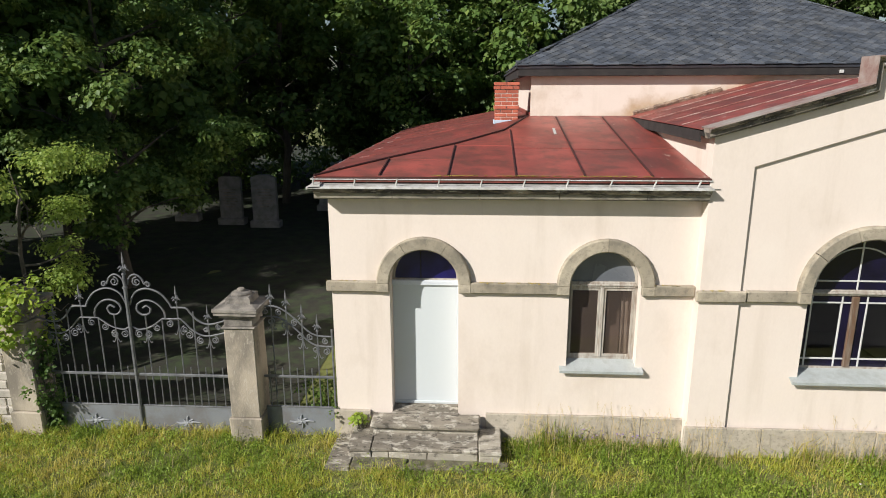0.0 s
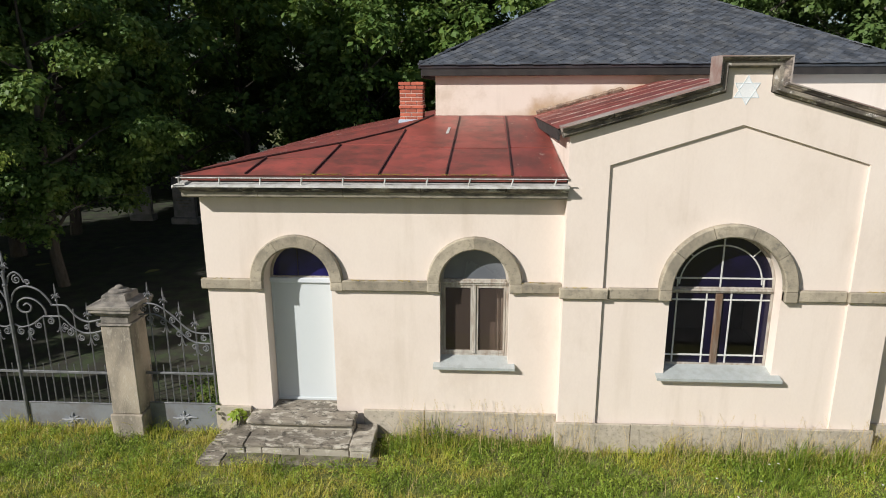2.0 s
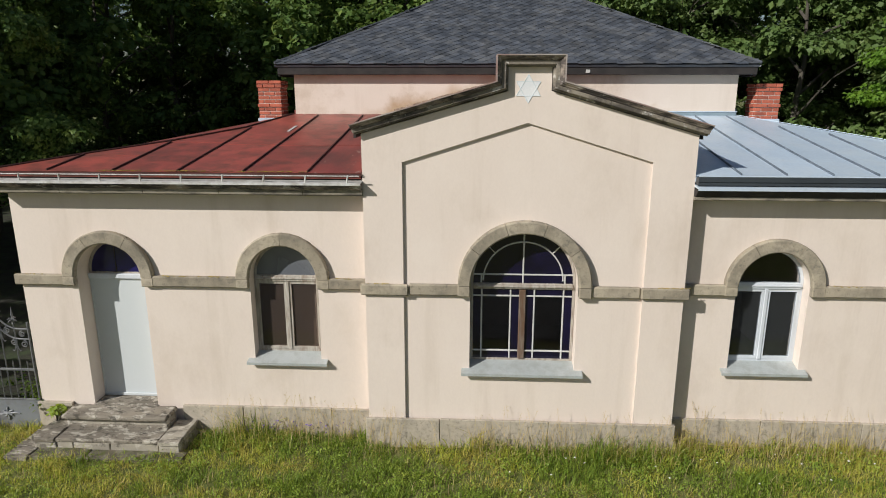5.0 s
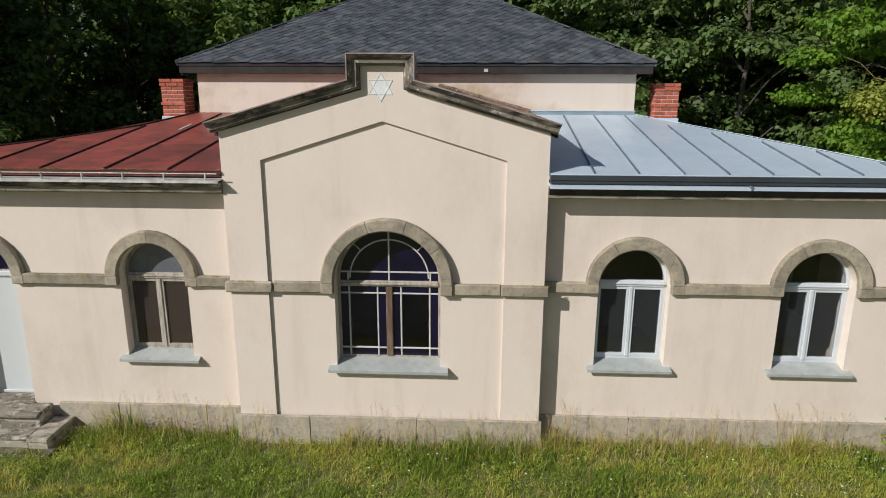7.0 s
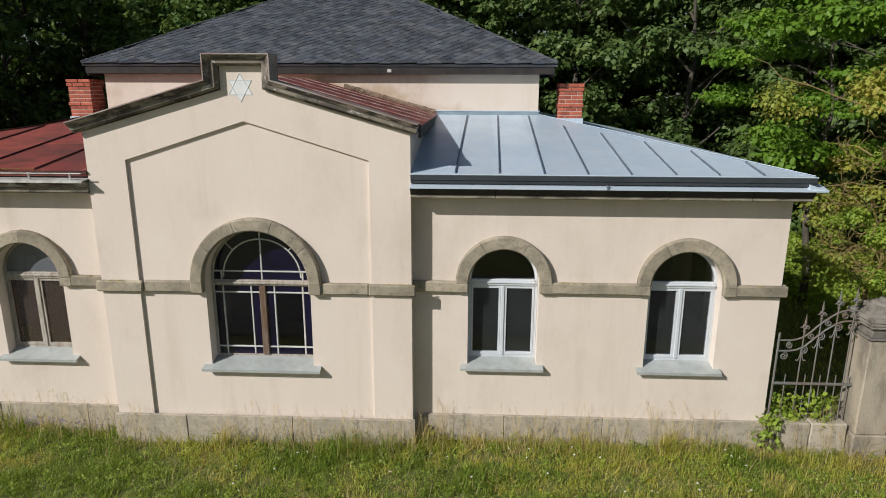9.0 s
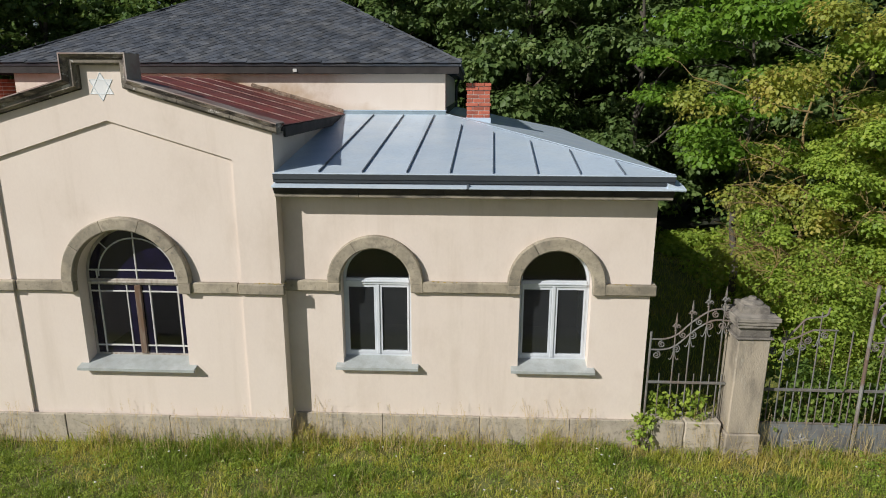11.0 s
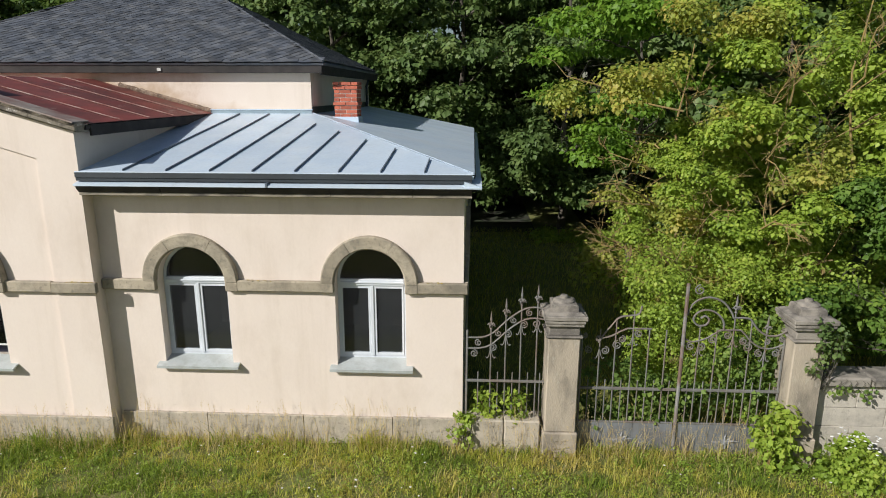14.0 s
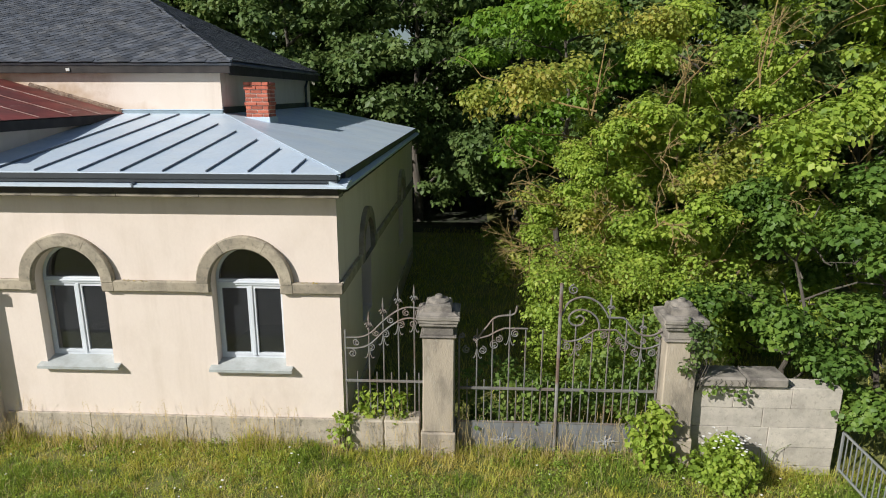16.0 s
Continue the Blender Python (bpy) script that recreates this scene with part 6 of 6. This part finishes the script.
def blades(name, pts, heights, width, rng, bend=0.5):
    """Bent grass blades, five corners each."""
    p = np.asarray(pts, float)
    n = len(p)
    h = np.asarray(heights, float)
    a = rng.uniform(0, 2 * np.pi, n)
    d = np.stack([np.cos(a), np.sin(a), np.zeros(n)], 1)
    s = np.stack([-np.sin(a), np.cos(a), np.zeros(n)], 1)
    up = np.array([0, 0, 1.0])
    b = rng.uniform(0.1, 1.0, n) * bend
    w = width * rng.uniform(0.6, 1.3, n)
    v0, v1 = p - s * w[:, None], p + s * w[:, None]
    m = p + up * (h * 0.55)[:, None] + d * (h * b * 0.35)[:, None]
    v2, v3 = m + s * (w * 0.8)[:, None], m - s * (w * 0.8)[:, None]
    v4 = p + up * (h * (1 - 0.25 * b))[:, None] + d * (h * b)[:, None]
    v = np.stack([v0, v1, v2, v3, v4], 1).reshape(-1, 3)
    k = np.arange(n)[:, None] * 5
    f = np.concatenate([k + [0, 1, 2], k + [0, 2, 3], k + [3, 2, 4]], 0)
    me = bpy.data.meshes.new(name)
    me.vertices.add(len(v))
    me.vertices.foreach_set("co", v.ravel())
    me.loops.add(f.size)
    me.loops.foreach_set("vertex_index", f.ravel())
    me.polygons.add(len(f))
    me.polygons.foreach_set("loop_start", np.arange(0, f.size, 3))
    me.polygons.foreach_set("loop_total", np.full(len(f), 3))
    me.update(calc_edges=True)
    return me


rng_g = np.random.default_rng(9)


def tuft(x, y):
    return noise.noise(Vector((x * 0.9, y * 1.3, 0.0))) + 0.6 * noise.noise(Vector((x * 3.1, y * 3.1, 4.0)))


def free_spot(x, y):
    if 0.08 < x < 2.95 and y > (-0.80 if x > 0.5 else -0.95) - 0.06 * math.sin(9 * x):
        return False
    if y > (YP - 0.06 if PL - 0.06 < x < PR + 0.06 else YW - 0.07) and XL - 0.06 < x < XR + 0.06:
        return False
    return not (22.55 < x < 25.0 and y > -0.05)


green, lush, dry = [], [], []
for _ in range(24000):
    cx_, cy_ = rng_g.uniform(-9.5, 27.5), -2.9 + 2.95 * rng_g.uniform(0, 1) ** 0.9
    q = tuft(cx_, cy_)
    if rng_g.uniform() > 0.85 + 0.5 * q:
        continue
    edge = (YP - 0.06 if PL - 0.06 < cx_ < PR + 0.06 else YW - 0.07) - cy_
    big_ = rng_g.uniform(0.5, 1.4) * (1 + 0.7 * max(0, q)) * (1.7 + 3.0 * max(0, noise.noise(Vector((cx_ * 1.2, 5.0, 0)))) if 0 < edge < 0.25 else 1.25 if edge < 0.5 else 1)
    rich = noise.noise(Vector((cx_ * 0.55 + 11, cy_ * 0.9, 2.0))) + 0.7 * noise.noise(Vector((cx_ * 2.3, cy_ * 2.6, 7.0))) - 0.12 + 0.46 * math.exp(-((cx_ - 7.0) / 4.5) ** 2)
    sort = lush if rich + rng_g.normal(0, 0.10) > 0.06 else green
    if sort is lush:
        big_ *= 1.0 + 0.5 * max(0, q)
    straw = rng_g.uniform() < 0.03 + 0.22 * max(0, -q) * (sort is green) + (0.08 if cx_ > 11 else 0) * (sort is green)
    for _k in range(int(rng_g.integers(5, 10))):
        x, y = cx_ + rng_g.normal(0, 0.05), cy_ + rng_g.normal(0, 0.05)
        if not free_spot(x, y):
            continue
        (dry if straw else sort).append((x, y, ground_z(x, y) - 0.01, (0.05 + 0.09 * rng_g.uniform()) * big_))
for _ in range(16000):
    x, y = rng_g.uniform(-14, 32), rng_g.uniform(-14, -2.8)
    if not -9.7 < y < -4.2:
        green.append((x, y, ground_z(x, y) - 0.01, 0.10 + 0.12 * rng_g.uniform()))
for _ in range(1800):
    x, y = rng_g.uniform(-9, 27), rng_g.uniform(-2.9, -0.1)
    if free_spot(x, y) and rng_g.uniform() < 0.35 + 0.65 * (x > 10) and tuft(x * 0.8 + 3, y * 0.8) > -0.1:
        dry.append((x, y, ground_z(x, y), rng_g.uniform(0.16, 0.34)))
for _ in range(1300):
    x = rng_g.uniform(3.0, 22.0)
    y = (YP - 0.10 if PL - 0.1 < x < PR + 0.1 else YW - 0.12) - abs(rng_g.normal(0, 0.16))
    if free_spot(x, y) and tuft(x * 0.7, 3.0) > -0.15:
        dry.append((x, y, ground_z(x, y), rng_g.uniform(0.15, 0.6)))
for gx0, gx1, gy1, count in ((-0.5, 0.0, 1.0, 350), (17.0, 30.0, 17.5, 26000)):
    for _ in range(count):
        x, y = rng_g.uniform(gx0, gx1), rng_g.uniform(0.3, gy1)
        green.append((x, y, ground_z(x, y), 0.10 + 0.15 * rng_g.uniform()))
for nm, data, m, wd, lab, bd in (("lush_grass", lush, L_LUSH, 0.0056, "dark green lush grass in dense tufts", 1.3), ("meadow_grass", green, L_GRASS, 0.0052, "yellow-green meadow grass, uneven and trodden", 1.3), ("dry_grass", dry, L_HAY, 0.0036, "dry straw-coloured grass stalks among the green", 1.2)):
    arr = np.array(data)
    tagged(mesh_part(nm, blades(nm, arr[:, :3], arr[:, 3], wd, rng_g, bd), m), lab, "grass", kind="stuff")


# wild oats along the foot of the wall: a bent stalk with hanging seeds
oat_v, oat_f = [], []
ro = random.Random(33)
for _ in range(620):
    x = ro.uniform(3.2, 22.0)
    y = (YP - 0.08 if PL - 0.1 < x < PR + 0.1 else YW - 0.10) - abs(ro.gauss(0, 0.22))
    if not free_spot(x, y) or tuft(x * 0.7, 3.0) < -0.25:
        continue
    z, hgt = ground_z(x, y), ro.uniform(0.30, 0.85)
    lx, ly = ro.gauss(0, 0.16) * hgt, ro.gauss(0, 0.12) * hgt
    stalk = [Vector((x + lx * s * s, y + ly * s * s, z + hgt * s)) for s in (0, 0.35, 0.7, 1.0)]
    for p, q_ in zip(stalk, stalk[1:]):
        k = len(oat_v)
        oat_v += [(p.x - 0.0022, p.y, p.z), (p.x + 0.0022, p.y, p.z), (q_.x + 0.0016, q_.y, q_.z), (q_.x - 0.0016, q_.y, q_.z)]
        oat_f += [(k, k + 1, k + 2), (k, k + 2, k + 3)]
    for _k in range(ro.randint(6, 12)):
        s = ro.uniform(0.68, 1.0)
        c = Vector((x + lx * s * s + ro.gauss(0, 0.013), y + ly * s * s + ro.gauss(0, 0.013), z + hgt * s))
        k, a, g = len(oat_v), ro.uniform(0, 3.14), ro.uniform(0.012, 0.024)
        oat_v += [tuple(c), (c.x + 0.005 * math.cos(a), c.y + 0.005 * math.sin(a), c.z + 0.5 * g), (c.x + ro.gauss(0, 0.005), c.y, c.z + g), (c.x - 0.005 * math.cos(a), c.y - 0.005 * math.sin(a), c.z + 0.5 * g)]
        oat_f += [(k, k + 1, k + 2), (k, k + 2, k + 3)]
tagged(part("wild_oats", (oat_v, oat_f), L_HAY), "thin straw-coloured wild oats along the wall", "grass", kind="stuff")


def flowers(name, spots, m, size, label):
    """Small open blossoms on short stalks, too many and too small to count."""
    bm_v, bm_f = [], []
    for x, y, z in spots:
        k = len(bm_v)
        r = size * random.uniform(0.7, 1.3)
        bm_v.append((x, y, z + 0.3 * r))
        for i in range(6):
            a = i * math.pi / 3
            bm_v.append((x + r * math.cos(a), y + r * math.sin(a), z + random.uniform(-0.2, 0.2) * r))
        bm_f += [(k, k + 1 + i, k + 1 + (i + 1) % 6) for i in range(6)]
    return tagged(part(name, (bm_v, bm_f), m), label, "flowers", kind="stuff")


random.seed(21)
rf = random.Random(2)
spot = lambda x0, x1, y0, y1, zz: (lambda x, y: (x, y, ground_z(x, y) + rf.uniform(*zz)))(rf.uniform(x0, x1), rf.uniform(y0, y1))
flowers("white_flowers", [spot(8, 24, -2.6, -0.4, (0.12, 0.25)) for _ in range(70)], M_PETAL, 0.018, "small white flowers scattered in the meadow")
flowers("yellow_flowers", [spot(13, 24, -2.6, -0.5, (0.12, 0.22)) for _ in range(60)], M_YELLOWPETAL, 0.014, "small yellow flowers scattered in the meadow")
flowers("violet_flowers", [spot(3.6, 5.6, -0.16, 0.0, (0.15, 0.30)) for _ in range(50)], M_VIOLETPETAL, 0.016, "violet flowers at the foot of the wall")

# ---- climbers, bushes, weeds ----


def bush(name, label, centres, spread, per, size, leaf, seed, stems=()):
    rng = np.random.default_rng(seed)
    e = thing(name, (0, 0, 0), label, "plant")
    bm = bmesh.new()
    for c in list(centres)[:: max(1, len(centres) // 14)]:
        foot = Vector((c[0] * 0.7 + stems[0] * 0.3, c[1] * 0.7 + stems[1] * 0.3, stems[2]))
        top = Vector(c)
        sweep([foot, foot.lerp(top, 0.5) + Vector((0.05, -0.03, 0.05)), top], 0.008, 5, bm, r_end=0.003)
    part("stem", bm, M_BARK if name in ("ivy", "flowering_bush", "weed") else M_TWIG, e)
    mesh_part("foliage", leaf_mesh("foliage", centres, spread, per, size, rng, droop=0.4), leaf, e)
    return e


rv = random.Random(14)
cl = []
for _ in range(190):
    u = rv.uniform(0, 1) ** 0.7
    x = 18.95 + 3.2 * u
    top = 0.9 + 1.5 * max(0, (u - 0.3)) + 0.3 * math.sin(9 * u)
    cl.append((x, rv.uniform(0.14, 0.6), 0.35 + rv.uniform(0, 1) * top))
bush("climbing_vine", "leafy climber growing through the rusty gate", cl, (0.10, 0.08, 0.08), 26, 0.085, L_MID, 61, (20.8, 0.35, 0.0))
cl = [(rv.uniform(20.2, 23.6), rv.uniform(0.8, 3.0), rv.uniform(0.2, 2.9)) for _ in range(210)]
bush("thicket", "bright green thicket behind the gate", cl, (0.19, 0.19, 0.12), 85, 0.066, L_BRIGHT, 62, (22.0, 2.0, -0.1))
cl = [(rv.uniform(17.1, 18.1), rv.uniform(0.0, 0.35), 0.5 + abs(rv.gauss(0, 0.28))) for _ in range(34)]
bush("climbing_vine", "thin climber on the low wall and railing", cl, (0.08, 0.06, 0.06), 12, 0.09, L_BRIGHT, 63, (17.6, 0.1, 0.1))
cl = [(22.40 + rv.uniform(-0.05, 0.42), -0.22 + rv.uniform(-0.06, 0.25), rv.uniform(1.6, 2.5)) for _ in range(26)]
bush("ivy", "dark ivy hanging over the gate pillar", cl, (0.08, 0.06, 0.09), 16, 0.08, L_FOREST, 64, (22.4, 0.3, 1.2))
cl = [(21.95 + rv.gauss(0, 0.20), -0.28 + rv.gauss(0, 0.10), rv.uniform(0.0, 0.95)) for _ in range(46)]
bush("nettle_clump", "dark green weeds at the foot of the gate pillar", cl, (0.10, 0.09, 0.07), 26, 0.10, L_BRIGHT, 65, (21.95, -0.3, -0.1))
cl = []
for _ in range(90):
    a, r, z = rv.uniform(0, 6.28), rv.uniform(0, 1) ** 0.5, rv.uniform(0, 1)
    k = math.sqrt(max(0, 1 - (2 * z - 0.9) ** 2)) if z > 0.4 else 1
    cl.append((23.0 + 0.46 * r * k * math.cos(a), -0.62 + 0.40 * r * k * math.sin(a), -0.12 + 0.82 * z))
bush("flowering_bush", "round green bush with white blossom by the wall", cl, (0.06, 0.06, 0.05), 30, 0.075, L_BRIGHT, 66, (23.0, -0.6, -0.2))
flowers("bush_blossom", [(23.0 + rv.gauss(0, 0.16), -0.72 + rv.gauss(0, 0.12), 0.68 + rv.uniform(-0.06, 0.1)) for _ in range(60)], M_PETAL, 0.022, "white blossom on the bush by the wall")
cl = [(23.25 + rv.gauss(0, 0.18), -0.12, 1.22 + rv.gauss(0, 0.06)) for _ in range(7)]
bush("ivy", "ivy spray hanging over the wall coping", cl, (0.07, 0.03, 0.05), 9, 0.08, L_MID, 67, (23.3, 0.1, 1.42))
cl = [(-5.18 + rv.gauss(0, 0.10), 0.02 + rv.gauss(0, 0.12), rv.uniform(0.05, 1.9)) for _ in range(60)]
bush("ivy", "dark ivy on the gate pillar", cl, (0.07, 0.07, 0.08), 22, 0.075, L_DARK, 68, (-5.2, 0.1, 0.0))
cl = [(-5.5 + rv.gauss(0, 0.28), -0.15 + rv.gauss(0, 0.2), 1.75 + rv.uniform(0, 1.0)) for _ in range(60)]
bush("maple_spray", "leafy sprays hanging over the boundary wall", cl, (0.16, 0.14, 0.09), 26, 0.10, L_BRIGHT, 69, (-5.8, 0.9, 1.9))
cl = [(0.42 + rv.gauss(0, 0.07), -0.10 + rv.gauss(0, 0.05), 0.36 + rv.uniform(0, 0.16)) for _ in range(10)]
bush("weed", "small green weed beside the door steps", cl, (0.05, 0.04, 0.03), 8, 0.08, L_BRIGHT, 70, (0.45, -0.1, 0.2))
cl = [(16.98 + rv.gauss(0, 0.09), -0.10 + rv.gauss(0, 0.05), 0.05 + rv.uniform(0, 0.6)) for _ in range(24)]
cg = [(-0.35 + rv.gauss(0, 0.22), 0.75 + rv.gauss(0, 0.25), 0.05 + rv.uniform(0, 0.7)) for _ in range(40)]
bush("weed", "green weeds in the gap beside the hall wall", cg, (0.09, 0.09, 0.06), 14, 0.07, L_MID, 72, (-0.35, 0.75, 0.0))
bush("weed", "weeds at the corner of the hall", cl, (0.06, 0.05, 0.05), 10, 0.075, L_BRIGHT, 71, (16.98, -0.1, 0.0))
flowers("roof_moss", [(rf.gauss(c, 0.22), EYF + abs(rf.gauss(0, 0.035)), EZ + 0.012) for c in (2.05, 2.2, 3.0, 3.4, 4.3, 4.7) for _ in range(26)], M_MOSS, 0.022, "yellow moss along the eave of the red roof")
cover = [(rv.uniform(21.2, 26.5), rv.uniform(4.5, 16.0), rv.uniform(0.0, 0.35)) for _ in range(520)] + [(rv.uniform(19.6, 25.0), rv.uniform(15.2, 16.4), rv.uniform(0.0, 0.35)) for _ in range(110)]
tagged(mesh_part("ground_cover", leaf_mesh("ground_cover", cover, (0.26, 0.26, 0.10), 24, 0.14, rng_g, droop=0.1), L_BRIGHT), "low bright green plants on the lawn beside the hall", "plants", kind="stuff")
for nm, seed_shift, leafm, count, low_, size_, lab in (("meadow_herbs", 7.0, L_CLOVER, 6500, 0.02, 0.036, "broad-leaved green herbs between the grass"), ("meadow_clover", 31.0, L_CLOVER, 8000, 0.05, 0.026, "low clover in bright patches between the grass")):
    herbs = []
    for _ in range(count):
        x, y = rng_g.uniform(-9.0, 27.0), rng_g.uniform(-2.9, -0.05)
        if free_spot(x, y) and tuft(x * 0.8 + seed_shift, y) > low_:
            herbs.append((x, y, ground_z(x, y) + rng_g.uniform(0.04, 0.14)))
    tagged(mesh_part(nm, leaf_mesh(nm, herbs, (0.07, 0.07, 0.02), 9, size_, rng_g, droop=0.0), leafm), lab, "herbs", kind="stuff")
flowers("string_moss", [(rf.gauss(c, 0.12), YW - 0.092 + rf.uniform(0, 0.07), ZS1 + 0.002) for c in (0.3, 2.6, 2.9, 3.4, 5.5, 13.6, 16.4) for _ in range(12)] + [(rf.gauss(c, 0.10), YP - 0.06 + rf.uniform(0, 0.05), ZS1 + 0.002) for c in (6.2, 10.7, 10.9) for _ in range(14)], M_MOSS, 0.016, "yellow moss on the string course")

# ---- slates ----
random.seed(5)


def slate_field(origin, ux, uv, inside, width_u, length_v, name, near=None):
    """Diamond slates on a roof plane: near ones as parts, the rest in one mesh."""
    nrm = ux.cross(uv).normalized()
    if nrm.z < 0:
        nrm = -nrm
    w, h = 0.115, 0.105

    def verts(u, v):
        c = origin + ux * u + uv * v
        lift, drop = 0.017 + random.uniform(0, 0.012), random.uniform(-0.012, 0.012)
        ring = [c - uv * (h + 0.03 + drop) + nrm * lift, c + ux * (w + 0.012) - uv * 0.01 + nrm * lift * 0.6, c + uv * h + nrm * 0.004, c - ux * (w + 0.012) - uv * 0.01 + nrm * lift * 0.7]
        return ring, [p - nrm * 0.009 for p in ring]

    F = [(0, 1, 2, 3), (0, 4, 5, 1), (3, 7, 4, 0), (1, 5, 6, 2), (2, 6, 7, 3)]
    bulk_v, bulk_f, made = [], [], 0
    rows = int(length_v / h) + 1
    for j in range(rows):
        v = 0.165 + j * h
        for i in range(int(width_u / (2 * w)) + 2):
            u = i * 2 * w + (w if j % 2 else 0)
            if not inside(u, v):
                continue
            top, low_ = verts(u, v)
            if near and made < 300 and near(u, v):
                part("slate", ([tuple(p) for p in top + low_], F), M_SLATE, slate_roof)
                made += 1
            else:
                k = len(bulk_v)
                bulk_v += [tuple(p) for p in top + low_]
                bulk_f += [tuple(q + k for q in f) for f in F]
    ob = part("slate_cover", (bulk_v, bulk_f), M_SLATEBULK, slate_roof)
    tagged(ob, kind="stuff")


M_SLATEBULK = M_SLATE.copy()
M_SLATEBULK.name = "slate_by_island"
nt = M_SLATEBULK.node_tree
oi = next(q for q in nt.nodes if q.type == "OBJECT_INFO")
gi = nt.nodes.new("ShaderNodeNewGeometry")
for lk in list(oi.outputs["Random"].links):
    nt.links.new(gi.outputs["Random Per Island"], lk.to_socket)
run = math.sqrt(1 + SM * SM)
L_front = SX1 - SX0
slope_len = half_d * run
ux, uv = Vector((1, 0, 0)), Vector((0, 1, SM)).normalized()
slate_field(Vector((SX0, SY0, SZ)), ux, uv, lambda u, v: v / run - 0.02 < u < L_front - v / run + 0.02, L_front, slope_len, "front", lambda u, v: v < 3.0 and 3.6 < u < 7.6)
uv_r = Vector((-1, 0, SM)).normalized()
L_side = SY1 - SY0
slate_field(Vector((SX1, SY0, SZ)), Vector((0, 1, 0)), uv_r, lambda u, v: v / run - 0.02 < u < L_side - v / run + 0.02, L_side, slope_len, "side")
uv_l = Vector((1, 0, SM)).normalized()
slate_field(Vector((SX0, SY0, SZ)), Vector((0, 1, 0)), uv_l, lambda u, v: v / run - 0.02 < u < L_side - v / run + 0.02, L_side, slope_len, "side")
for sx, x in ((1, SX0), (-1, SX1)):
    a, b = Vector((x, SY0, SZ)), Vector((x + sx * half_d, SY0 + half_d, rz))
    for k in range(30):
        p, q = a.lerp(b, k / 30), a.lerp(b, (k + 1.15) / 30)
        part("hip_slate", sweep([p + Vector((0, 0, 0.02)), q + Vector((0, 0, 0.008))], 0.03, 4), M_SLATE, slate_roof)
# straight double course along the eaves
for k in range(38):
    a = SX0 + (SX1 - SX0) * k / 38
    b_ = SX0 + (SX1 - SX0) * (k + 1) / 38
    lift = 0.010 + 0.008 * ((k * 7) % 3)
    part("eave_slate", slab([(a + 0.003, SY0 - 0.03, SZ - 0.012 + lift), (b_ - 0.003, SY0 - 0.03, SZ - 0.012 + lift), (b_ - 0.003, SY0 + 0.20, SZ + 0.102 + 0.004), (a + 0.003, SY0 + 0.20, SZ + 0.102 + 0.004)], 0.012), M_SLATE, slate_roof)
